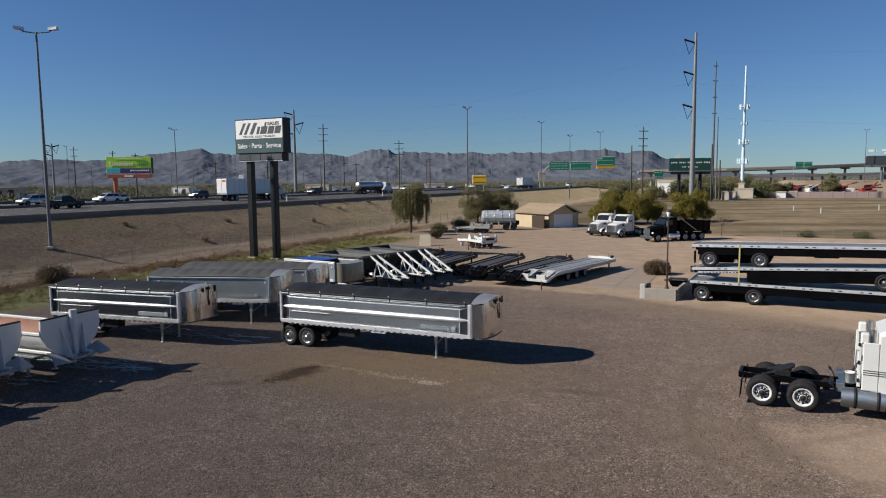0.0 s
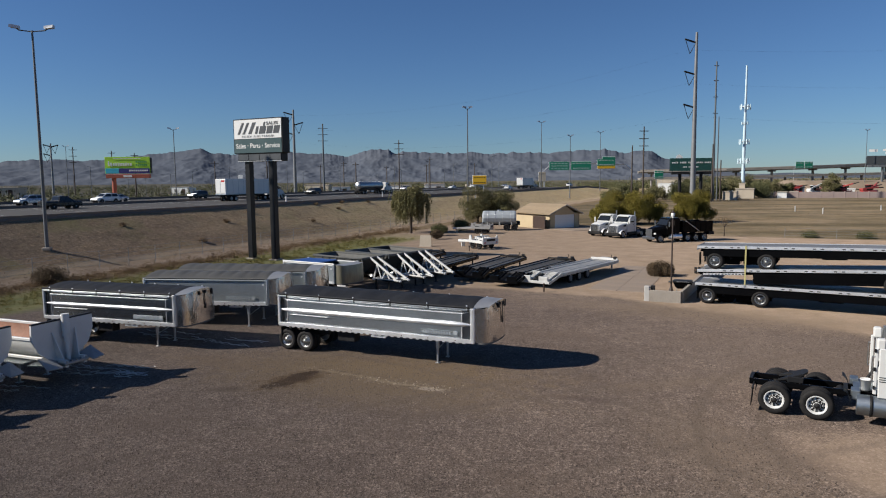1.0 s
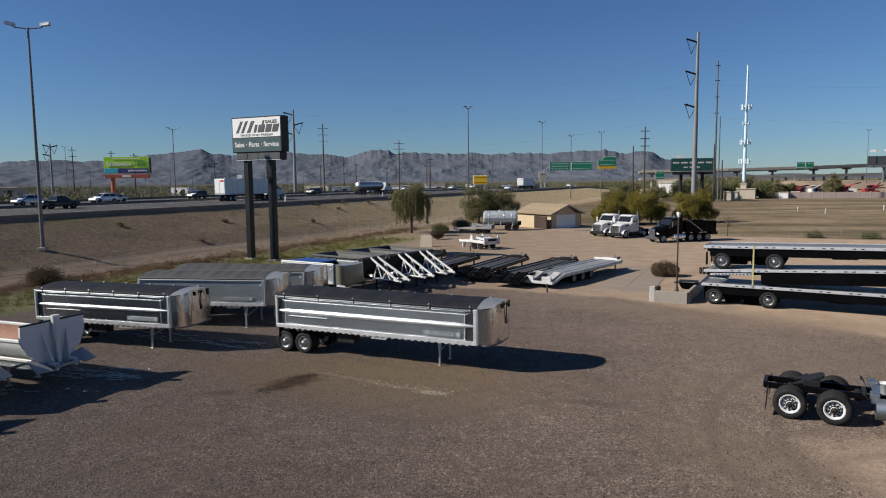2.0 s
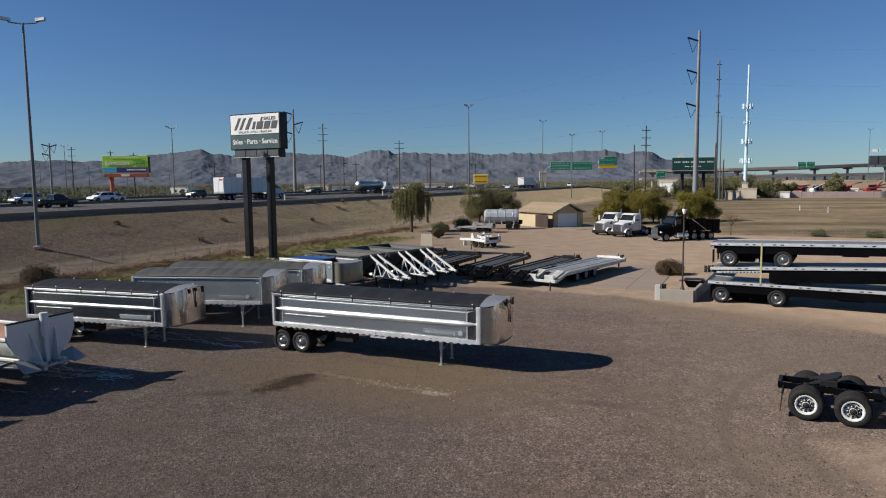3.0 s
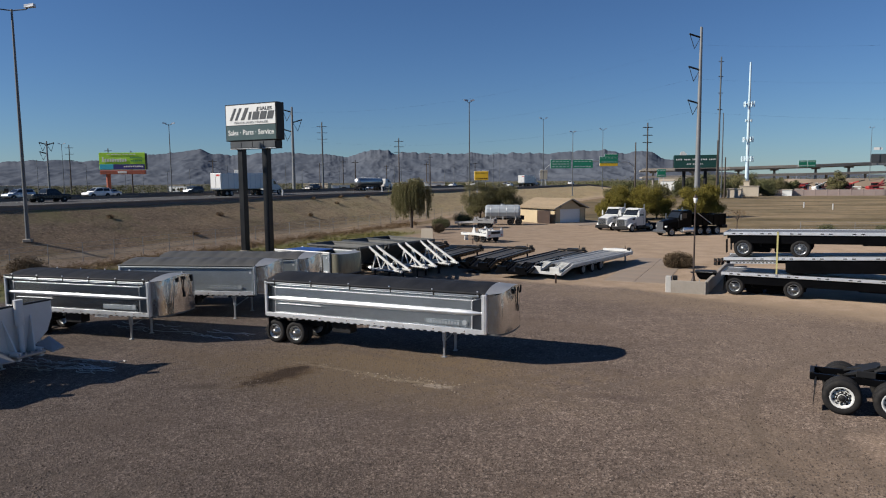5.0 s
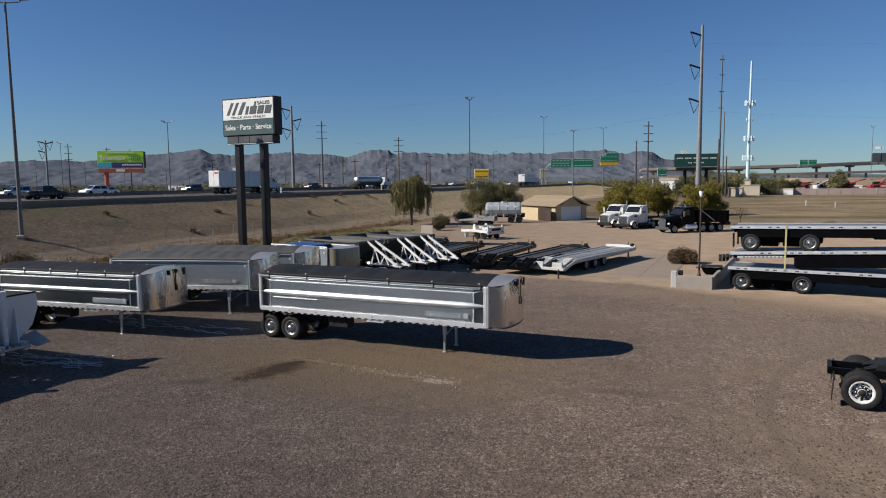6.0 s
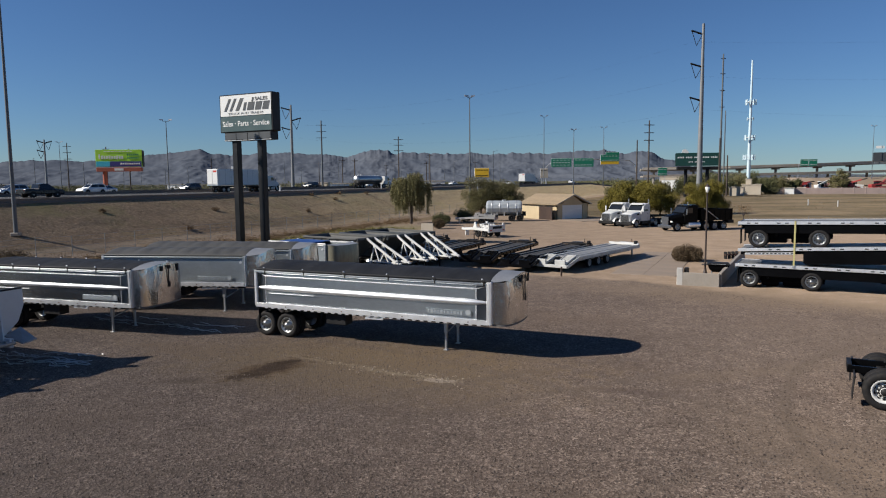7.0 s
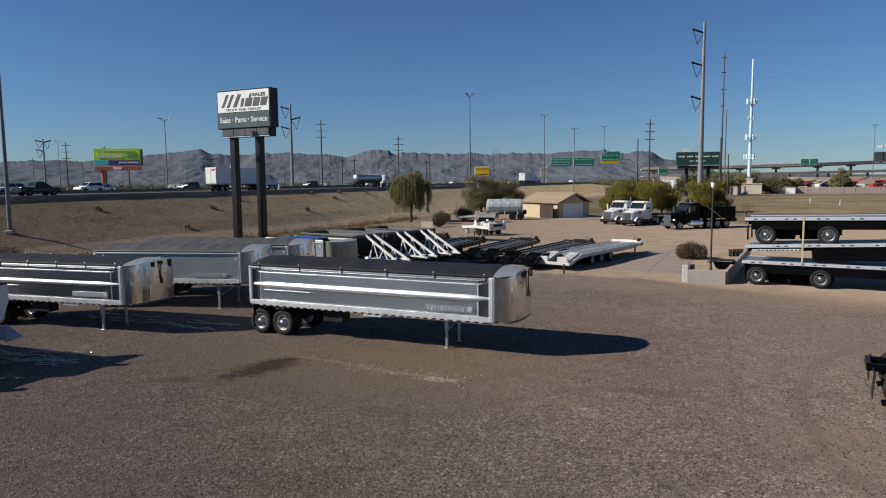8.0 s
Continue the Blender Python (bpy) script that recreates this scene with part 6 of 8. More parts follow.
def dump_truck(m, label):
    t = thing("dump_truck", m, label, "truck")
    chassis(t, 6.6, rim=CHROME, key="chrome2")
    axle(t, 2.55, rim=CHROME, key="chrome2")
    nose = cab(t, 3.7, BLACK, 0.0)
    part("grille_shell", Geo().box((nose + 0.96, 0, 1.2), (0.05, 1.2, 1.0), 0.03), CHROME, t, "tall chrome grille shell")
    for s in (-1, 1):
        part("fuel_tank", Geo().cyl((3.5, s * 1.02, 0.7), (5.1, s * 1.02, 0.7), 0.34, n=18), ALU_BRIGHT, t)
        bs = part("body_side", Geo().slab([(-1.3, s * 1.2, 1.2), (3.2, s * 1.2, 1.2), (3.4, s * 1.2, 2.45), (-1.3, s * 1.2, 2.45)], (0, -s * 0.06, 0)), BLACK, t, "black steel dump body side")
        for i in range(6):
            part("side_rib", Geo().box((-1.1 + 0.82 * i, s * 1.225, 1.82), (0.1, 0.05, 1.2), 0.012), BLACK, bs)
        part("body_rail", Geo().box((1.05, s * 1.2, 2.48), (4.7, 0.14, 0.1), 0.02), BLACK, t)
    part("body_floor", Geo().box((0.95, 0, 1.2), (4.5, 2.35, 0.1), 0.02), BLACK, t)
    part("headboard", Geo().box((3.3, 0, 1.9), (0.08, 2.4, 1.4), 0.02), BLACK, t)
    part("tailgate", Geo().box((-1.3, 0, 1.8), (0.08, 2.4, 1.3), 0.02), BLACK, t)
    part("cab_guard", Geo().box((3.7, 0, 2.62), (0.9, 2.2, 0.06), 0.02), BLACK, t)
    part("tarp_arm", Geo().beam((0.9, 1.3, 1.3), (3.0, 1.3, 2.65), 0.07, 0.07, 0.01), STEEL, t)
    part("spare_axle", Geo().box((-1.8, 0, 0.9), (0.9, 1.0, 0.4), 0.05), DARKSTEEL, t)
    part("exhaust_pipe", Geo().cyl((3.55, -0.9, 1.0), (3.55, -0.9, 3.3), 0.08, n=12), CHROME, t)


dump_truck(pose(32.7, 87.3, 0, 0, 0, 200), "black dump truck with chrome bumper and tanks")


def tank_trailer(m):
    t = thing("tank_trailer", m, "grey steel tank on a white-framed trailer by the house", "trailer")
    part("tank", Geo().lathe([(0.02, -2.7), (0.8, -2.66), (1.06, -2.55), (1.12, -2.3), (1.12, 2.3), (1.06, 2.55), (0.8, 2.66), (0.02, 2.7)], (0, 0, 1.95), "x", n=12, smooth=False), TANK_GREY, t, "dull pale grey faceted tank")
    for x in (-1.8, -0.6, 0.6, 1.8):
        part("tank_band", Geo().lathe([(1.125, x - 0.04), (1.14, x - 0.04), (1.14, x + 0.04), (1.125, x + 0.04)], (0, 0, 1.95), "x", n=24), STEEL, t)
    for s in (-1, 1):
        part("frame_rail", Geo().box((0, s * 0.6, 0.95), (6.4, 0.16, 0.25), 0.02), DARKSTEEL, t)
    part("manway", Geo().cyl((0, 0, 3.0), (0, 0, 3.2), 0.3, n=14), STEEL, t)
    for x in (1.2, 2.4):
        axle(t, x, rim=DARKSTEEL, key="tankb")
    part("front_stand", Geo().box((-2.8, 0, 0.45), (0.2, 1.4, 0.9), 0.02), DARKSTEEL, t)
    for x in (-1.9, 0.0, 1.9):
        part("saddle", Geo().slab([(x, -1.0, 0.85), (x, 1.0, 0.85), (x, 0.95, 1.35), (x, 0.5, 1.0), (x, -0.5, 1.0), (x, -0.95, 1.35)], (0.14, 0, 0)), SILVER, t)
    part("end_valve", Geo().cyl((2.7, 0, 1.3), (2.95, 0, 1.3), 0.18, n=10), DARKSTEEL, t)
    part("hose_rack", Geo().box((3.0, 0.3, 1.1), (0.5, 1.2, 0.6), 0.05), DARKSTEEL, t)


tank_trailer(pose(8.9, 107.5, 0, 0, 0, -8))


def low_trailer(m, label, paint, length=7.0):
    """White jeep dolly: V frame, cross beams, upright lugs and a plated rear end at x = 0."""
    t = thing("tag_trailer", m, label, "trailer", "white low trailers")
    L = length
    for s in (-1, 1):
        part("side_beam", Geo().beam((0, s * 1.15, 0.85), (L * 0.55, s * 1.1, 0.9), 0.18, 0.3, 0.02), paint, t)
        part("neck_beam", Geo().beam((L * 0.55, s * 1.1, 0.9), (L + 0.6, s * 0.25, 0.7), 0.16, 0.26, 0.02), paint, t)
        part("upright_lug", Geo().loft([[(x - 0.3, y, 0.95), (x + 0.3, y, 0.95), (x + 0.1, y, 1.6), (x - 0.12, y, 1.6)] for x in (L * 0.55,) for y in (s * 0.85 - 0.06, s * 0.85 + 0.06)]), paint, t)
        part("frame_plate", Geo().beam((0.3, s * 0.6, 1.1), (L * 0.5, s * 0.4, 1.25), 0.1, 0.3, 0.02), paint, t)
    for x, w in ((0.5, 2.2), (L * 0.3, 2.2), (L * 0.55, 2.2), (L * 0.8, 1.4)):
        part("cross_member", Geo().box((x, 0, 0.86), (0.18, w, 0.2), 0.02), paint, t)
    plate = part("rear_plate", Geo().box((0, 0, 0.95), (0.14, 2.4, 0.75), 0.03), paint, t)
    part("light_panel", Geo().box((-0.09, 0, 1.08), (0.04, 1.3, 0.26), 0.01), DARKSTEEL, plate)
    part("coupler", Geo().box((L + 0.7, 0, 0.72), (0.4, 0.7, 0.3), 0.04), paint, t)
    part("lift_cylinder", Geo().cyl((0.5, 0, 0.95), (L * 0.55, 0, 1.3), 0.09, n=10), DARKSTEEL, t)
    for x in (0.9, 2.0):
        for s in (-1, 1):
            wheel(t, x, s * 0.92, 0.42, 0.42, 0.24, DARKSTEEL, s > 0, "tagb")
        part("axle", Geo().cyl((x, -0.9, 0.42), (x, 0.9, 0.42), 0.05, n=8), DARKSTEEL, t)
    part("stand", Geo().box((L + 0.3, 0, 0.3), (0.12, 0.5, 0.62), 0.01), paint, t)
    for s in (-1, 1):
        part("diagonal_brace", Geo().beam((0.1, s * 1.0, 1.3), (1.3, s * 1.05, 0.9), 0.09, 0.12, 0.01), paint, t)
        part("corner_upright", Geo().box((0.08, s * 1.05, 1.25), (0.14, 0.2, 0.6), 0.02), paint, t)
        part("tail_lamp", Geo().box((-0.1, s * 0.9, 0.8), (0.05, 0.24, 0.12), 0.02), RED_STRIPE, plate)
        part("hydraulic_hose", Geo().beam((0.6, s * 0.3, 1.05), (L * 0.55, s * 0.2, 1.2), 0.05, 0.05), DARKSTEEL, t)
        part("wheel_guard", Geo().loft([[(1.45 - 1.2 * math.cos(math.pi * i / 8), s * y, 0.5 + 0.5 * math.sin(math.pi * i / 8)) for i in range(9)] for y in (0.78, 1.08)], closed=False, caps=False, smooth=True), paint, t)
    part("valve_box", Geo().box((L * 0.42, 0.1, 1.15), (0.7, 0.6, 0.4), 0.04), DARKSTEEL, t)
    part("top_hoop", Geo().beam((L * 0.3, -0.9, 1.45), (L * 0.3, 0.9, 1.45), 0.1, 0.1, 0.02).beam((L * 0.3, -0.9, 0.9), (L * 0.3, -0.9, 1.45), 0.1, 0.1, 0.02).beam((L * 0.3, 0.9, 0.9), (L * 0.3, 0.9, 1.45), 0.1, 0.1, 0.02), paint, t)


low_trailer(pose(5.4, 78.0, 0, 0, 0, 128), "white tag trailer with an open frame on packed dirt", WHITE, 4.6)
low_trailer(pose(7.2, 101.0, 0, 0, 0, 165), "grey flat tag trailer in front of a tank trailer", DECK, 5.0)

# ---- highway furniture, poles, boards ----
def highway_lamp(m, label, top=20.4, arm=1.35, double=True):
    t = thing("highway_lamp", m, label, "street lamp", "tall highway lamps")
    part("pole", Geo().cyl((0, 0, 0), (0, 0, top), 0.18, 0.085, n=12), POLE_DARK, t)
    part("base", Geo().box((0, 0, 0.0), (0.7, 0.7, 0.3), 0.05), CONCRETE, t)
    for s in (-1, 1) if double else (1,):
        a = part("arm", Geo().cyl((0, 0, top - 0.1), (s * arm * 0.85, 0, top + 0.02), 0.055, n=8).cyl((s * arm * 0.85, 0, top + 0.02), (s * arm, 0, top + 0.2), 0.055, n=8), POLE_DARK, t)
        hd = [(s * (arm - 0.25), -0.22, top + 0.14), (s * (arm + 0.55), -0.3, top + 0.26), (s * (arm + 0.55), 0.3, top + 0.26), (s * (arm - 0.25), 0.22, top + 0.14)]
        part("lamp_head", Geo().loft([hd, [(x, y * 0.75, z + 0.28) for x, y, z in hd]]), STEEL, a, "grey lamp head")
    return t


for u, v, z, top in ((43.1, -62.1, 1.75, 20.4), (134.6, -56.8, 1.55, 21.4), (226.0, -58.0, 1.55, 20.6)):
    p = road(u, v)
    highway_lamp(Matrix.Translation((p.x, p.y, z)) @ pose(0, 0, 0, 0, 0, 8), "tall grey highway lamp with two heads on the embankment", top, 1.35 if u < 60 else 0.5)
for x, y, z, top in ((-69.0, 176.5, 0.0, 21.5), (36.3, 250.0, 3.0, 25.5), (205.0, 330.0, 0.0, 30.0), (-165.0, 300.0, 0, 24), (66, 285, 3, 24)):
    highway_lamp(pose(x, y, z, 0, 0, 8), "grey highway lamp beside the far carriageway", top, 0.9)


def street_lamp(m, label, top):
    t = thing("street_lamp", m, label, "street lamp", "far street lamps")
    part("mast", Geo().cyl((0, 0, 0), (0, 0, top), 0.16, 0.09, n=7), POLE_DARK, t)
    part("arm", Geo().beam((0, 0, top - 0.1), (1.5, 0, top + 0.25), 0.1, 0.1, 0.02), POLE_DARK, t)
    part("head", Geo().box((1.8, 0, top + 0.25), (0.8, 0.3, 0.16), 0.04), POLE_DARK, t)


rng = random.Random(5)
for i in range(30):
    a, far_ = radians(-34 + 1.35 * i + rng.uniform(-0.5, 0.5)), rng.uniform(250, 430)
    if -31 < math.degrees(a) < 8:
        street_lamp(pose(far_ * math.sin(a), far_ * math.cos(a), 0, 0, 0, 40 * i), "thin grey street lamp beyond the highway", rng.uniform(11, 17))


def steel_pylon(m, label, top, r0, r1, levels, arm, paint=None):
    """Tubular steel transmission pole with V-shaped insulators."""
    t = thing("transmission_pole", m, label, "power pole", "tall transmission poles")
    part("mast", Geo().cyl((0, 0, 0), (0, 0, top), r0, r1, n=14), paint or POLE_GREY, t)
    for z, side in levels:
        reach, arm = arm, arm * side
        a = part("cross_arm", Geo().beam((0.2 * side, 0, z - reach * 0.08), (-arm, 0, z + reach * 0.22), 0.4, 0.5, 0.08), DARKSTEEL, t)
        part("insulator", Geo().cyl((-arm * 0.95, 0, z + reach * 0.2), (-arm * 0.55, 0, z - reach * 0.95), 0.1, n=8).cyl((-0.3 * side, 0, z - reach * 0.1), (-arm * 0.55, 0, z - reach * 0.95), 0.1, n=8), DARKSTEEL, a)
        arm = reach
    return t


steel_pylon(pose(81.5, 221.7, 0, 0, 0, 5), "tall grey steel transmission pole with insulator arms", 54.0, 0.92, 0.4, ((51.0, 1), (41.0, 1), (30.6, 1)), 3.9)
steel_pylon(pose(-181.8, 318.0, 0, 0, 0, 185), "grey steel transmission pole beyond the billboard", 26.5, 0.55, 0.3, ((25.0, 1), (25.2, -1), (21.0, -1)), 3.4)
steel_pylon(pose(-64.8, 300.0, 0, 0, 0, 185), "grey steel transmission pole behind the highway", 39.0, 0.8, 0.4, ((37.0, -1), (32.6, 1), (28.6, -1)), 4.2)


def wood_pole(m, label, top, arms, half=1.6, r=0.22, paint=None):
    t = thing("power_pole", m, label, "power pole", "wooden power poles")
    part("mast", Geo().cyl((0, 0, 0), (0, 0, top), r * 1.3, r * 0.8, n=8), paint or POLE_WOOD, t)
    for z in arms:
        part("cross_arm", Geo().box((0, 0, z), (2 * half, 0.2, 0.24), 0.03), POLE_WOOD, t)
    return t


for x, y, top, arms, half in ((67.1, 227.7, 25.0, (23.5, 21.0, 18.6), 1.7), (64.5, 232, 19.0, (), 1), (-20.1, 318.4, 26.5, (25, 22.5, 20), 2.2), (-67.2, 386.6, 40.0, (37.5, 34, 30.5), 2.8), (94.3, 237.1, 47.5, (46, 41, 35.5, 30), 0.9), (96.4, 239.0, 29.0, (), 1), (89.5, 226.0, 19.0, (), 1), (98.0, 240.0, 14.0, (), 1), (-178.2, 330, 25.5, (24, 21, 18), 1.8), (-110, 330, 18, (17,), 2), (-90, 350, 20, (19,), 1.8), (-52, 360, 18, (17,), 1.6), (-38, 300, 16, (15,), 1.5), (-6, 330, 19, (18,), 1.5), (-9, 390, 17, (16,), 1.5), (-145, 300, 22, (21,), 1.5), (-126, 280, 20, (19, 17), 1.5), (-100, 390, 17, (16,), 1.5), (-75, 420, 18, (17,), 1.5), (-35, 430, 17, (16,), 1.5), (20, 420, 18, (17,), 1.5)):
    pale = 94 < x < 97 or x == -67.2
    wood_pole(pose(x, y, 0, 0, 0, 10), "grey steel power pole" if pale else "dark wooden power pole with cross arms", top, arms, half, 0.3 if x == 94.3 else ((0.2 if x > 0 else 0.45) if pale else 0.24), POLE_DARK if pale else None)


def power_lines():
    t = thing("power_lines", pose(0, 0, 0), "thin overhead wires between the transmission poles", "cable")
    for z in (48.5, 38.0, 27.8):
        a, b = Vector((78.8, 221.5, z)), Vector((-66.0, 300.0, z * 0.55 + 10))
        for (p, q) in ((a, b), (a, Vector((260, 140, z)))):
            n = 12
            pts = [p.lerp(q, i / n) - Vector((0, 0, 6 * 4 * (i / n) * (1 - i / n))) for i in range(n + 1)]
            out = Vector((q.y - p.y, p.x - q.x, 0)).normalized() * 0.008
            part("wire", Geo().loft([[c + out, c + Vector((0, 0, 0.008)), c - out, c - Vector((0, 0, 0.008))] for c in pts]), DARKSTEEL, t)


power_lines()


def cell_tower(m):
    t = thing("cell_tower", m, "pale blue mobile phone mast with antenna clusters", "tower")
    part("mast", Geo().cyl((0, 0, 0), (0, 0, 56.3), 0.85, 0.36, n=14), POLE_PALE, t)
    for z, r, n in ((38.5, 2.1, 9), (31.5, 1.3, 6), (23.4, 2.1, 9), (15.0, 2.4, 10)):
        c = part("antenna_ring", Geo().lathe([(r - 0.1, z - 0.1), (r, z - 0.1), (r, z + 0.1), (r - 0.1, z + 0.1)], axis="z", n=14), STEEL, t)
        for i in range(n):
            a = 2 * math.pi * i / n
            part("antenna", Geo().box((0, 0, 0), (0.5, 0.3, 2.3 if r > 1.5 else 1.3), 0.06), POLE_PALE, c, m=pose(r * math.cos(a), r * math.sin(a), z, 0, 0, math.degrees(a) + 90))
        part("support_arm", Geo().beam((-r, 0, z), (r, 0, z), 0.12, 0.12).beam((0, -r, z), (0, r, z), 0.12, 0.12), STEEL, c)


cell_tower(pose(133.0, 301.1, 0))


def billboard(m, label, W, H, z, mat, post_mat, posts, back=None):
    t = thing("billboard", m, label, "billboard", "roadside billboards")
    part("panel", Geo().box((0, 0, z + H / 2), (W, 0.25, H), 0.03), mat, t)
    part("backing", Geo().box((0.1, 0.8, z + H / 2 - 0.1), (W, 1.2, H - 0.2), 0.05), back or SIGN_BLACK, t)
    part("catwalk", Geo().box((0.2, -0.2, z - 0.7), (W - 0.3, 1.2, 1.0), 0.05), post_mat, t)
    for x in posts:
        part("post", Geo().cyl((x, 0.7, 0), (x, 0.7, z - 0.3), 0.55, n=14), post_mat, t)
    return t


def bars(t, items, y, material, name="lettering"):
    for x, z, w, h in items:
        part(name, Geo().box((x, y, z), (w, 0.04, h), 0.01), material, t)


b = billboard(pose(-82.2, 178.6, 0, 0, 0, 4), "lime green roadside billboard on a rust-red post", 11.4, 4.3, 10.4, LIME, ORANGE, (-3.9,))
bars(b, [(-3.9, 11.1, 3.4, 1.3)], -0.16, CYAN, "cyan_stripe")
bars(b, [(1.7, 11.1, 7.8, 1.3)], -0.165, NAVY, "navy_stripe")
bars(b, [(-4.7, 12.95, 0.35, 1.2)] + [(-4.05 + 0.62 * i, 12.75, 0.42, 0.72 + 0.2 * (i % 3 == 0)) for i in range(9)] + [(0.6 + 0.55 * i, 11.15, 0.4, 0.4) for i in range(9)] + [(-3.2 + 0.9 * i, 14.25, 0.7, 0.18) for i in range(8)], -0.2, SIGN_WHITE)
bars(b, [(2.3 + 0.5 * i, 13.4, 0.3, 0.4) for i in range(6)] + [(2.3 + 0.5 * i, 12.6, 0.3, 0.4) for i in range(6)], -0.2, GREEN_SIGN)
bars(b, [(0.2, 9.7, 2.2, 0.55)], -0.82, SIGN_WHITE, "owner_plate")
b = billboard(pose(84.8, 232.5, 0, 0, 0, -6), "dark green billboard with pale unreadable writing", 14.0, 4.3, 10.3, DARK_GREEN, DARKSTEEL, (-3.5, 3.5))
bars(b, [(-6.2 + 0.54 * i, 13.1, 0.36, 0.5) for i in range(24) if i % 5 != 4] + [(-2.6 + 0.48 * i, 11.6, 0.32, 0.36) for i in range(12) if i % 4 != 3], -0.15, SIGN_WHITE)
part("top_cutout", Geo().loft([[(-5.2, 0.1 + d, 14.4), (-2.6, 0.1 + d, 14.4), (-3.0, 0.1 + d, 15.2), (-3.8, 0.1 + d, 15.9), (-4.8, 0.1 + d, 15.6)] for d in (0, 0.15)]), SIGN_WHITE, b, "white cut-out on the top edge")
b = billboard(pose(213.5, 330.0, 0, 0, 0, -18), "dark billboard near the overpass", 14, 4.3, 13.4, SIGN_GREY, POLE_DARK, (0.0,))
bars(b, [(-4.5, 20.2, 3.6, 1.2), (1.6, 20.4, 4.2, 1.0), (1.8, 19.0, 2.6, 0.8)], -0.16, SIGN_WHITE)
part("red_block", Geo().box((5.6, -0.15, 19.8), (3.4, 0.05, 3.0), 0.02), RED, b)


def road_sign(m, label, boards, posts, mat, category="road sign"):
    t = thing("road_sign", m, label, category, "highway signs")
    for x, z, w, h, mm, rows in boards:
        p = part("board", Geo().box((x, 0, z), (w, 0.12, h), 0.03), mm, t)
        part("border", Geo().box((x, 0.03, z), (w + 0.16, 0.1, h + 0.16), 0.03), SIGN_WHITE, p)
        for i in range(rows):
            n = 5 + (i % 2)
            for k in range(n):
                part("lettering", Geo().box((x - w * 0.36 + w * 0.72 * k / (n - 1), -0.075, z + h * 0.3 - h * 0.6 * i / max(1, rows - 1)), (w * 0.105, 0.03, h * 0.075), 0.005), SIGN_WHITE if mm is GREEN_SIGN else SIGN_BLACK, p)
    for x, h in posts:
        part("post", Geo().cyl((x, 0.2, 0), (x, 0.2, h), 0.13, n=10), STEEL, t)
    return t


road_sign(pose(9.0, 165.3, 2.2), "yellow warning board beside the highway", [(0, 5.7, 3.3, 2.1, YELLOW_SIGN, 2)], [(-1.0, 5.0), (1.0, 5.0)], YELLOW_SIGN)
gan = road_sign(pose(62.0, 335.0, 0), "green overhead highway direction boards on a gantry", [(-4.5, 14.3, 9.8, 4.0, GREEN_SIGN, 3), (6.2, 14.3, 9.8, 4.0, GREEN_SIGN, 2)], [(-12.0, 12.0)], GREEN_SIGN)
part("gantry_arm", Geo().cyl((-12.0, 0.2, 12.0), (-9.0, 0.2, 14.6), 0.2, n=8).cyl((-9.0, 0.2, 14.6), (12.0, 0.2, 14.9), 0.2, n=8), STEEL, gan)
gan = road_sign(pose(64.0, 268.0, 0), "green and yellow overhead exit board on a curved arm", [(0.4, 14.2, 7.0, 2.6, GREEN_SIGN, 2), (1.4, 16.0, 5.0, 0.9, GREEN_SIGN, 1), (0.4, 12.4, 7.0, 1.1, YELLOW_SIGN, 1)], [(10.8, 8.0)], GREEN_SIGN)
part("gantry_arm", Geo().cyl((10.8, 0.2, 8.0), (10.2, 0.2, 11.5), 0.18, n=8).cyl((10.2, 0.2, 11.5), (8.0, 0.2, 13.4), 0.18, n=8).cyl((8.0, 0.2, 13.4), (-6.0, 0.2, 13.9), 0.18, n=8), STEEL, gan)
road_sign(pose(105.0, 330.0, 0), "small green exit sign", [(0, 9.5, 4.2, 3.6, GREEN_SIGN, 2)], [(-1.2, 8), (1.2, 8)], GREEN_SIGN)
road_sign(pose(220.5, 415.0, 0), "green overhead boards on the overpass", [(-2.6, 15.0, 4.9, 3.9, GREEN_SIGN, 2), (2.7, 15.0, 4.9, 3.9, GREEN_SIGN, 2)], [(-6, 14)], GREEN_SIGN)
road_sign(pose(44.0, 300.0, 2.4), "pale rectangular control cabinet board by the highway", [(0, 6.6, 3.2, 4.0, BEIGE, 1)], [(-1, 5), (1, 5)], BEIGE)

# two small stacked white boards on one post at the median
t = thing("road_sign", pose(-42.0, 142.0, 4.4), "small white stacked boards on a thin post at the median", "road sign", "highway signs")
part("post", Geo().cyl((0, 0.05, 0), (0, 0.05, 4.9), 0.06, n=8), STEEL, t)
for z, h in ((4.6, 0.75), (3.62, 1.1), (2.8, 0.4)):
    bd = part("board", Geo().box((0, 0, z), (0.98, 0.06, h), 0.02), SIGN_WHITE, t)
    if h > 1:
        part("symbol_bar", Geo().box((0, -0.04, z), (0.6, 0.02, 0.8), 0.01), SIGN_BLACK, bd)


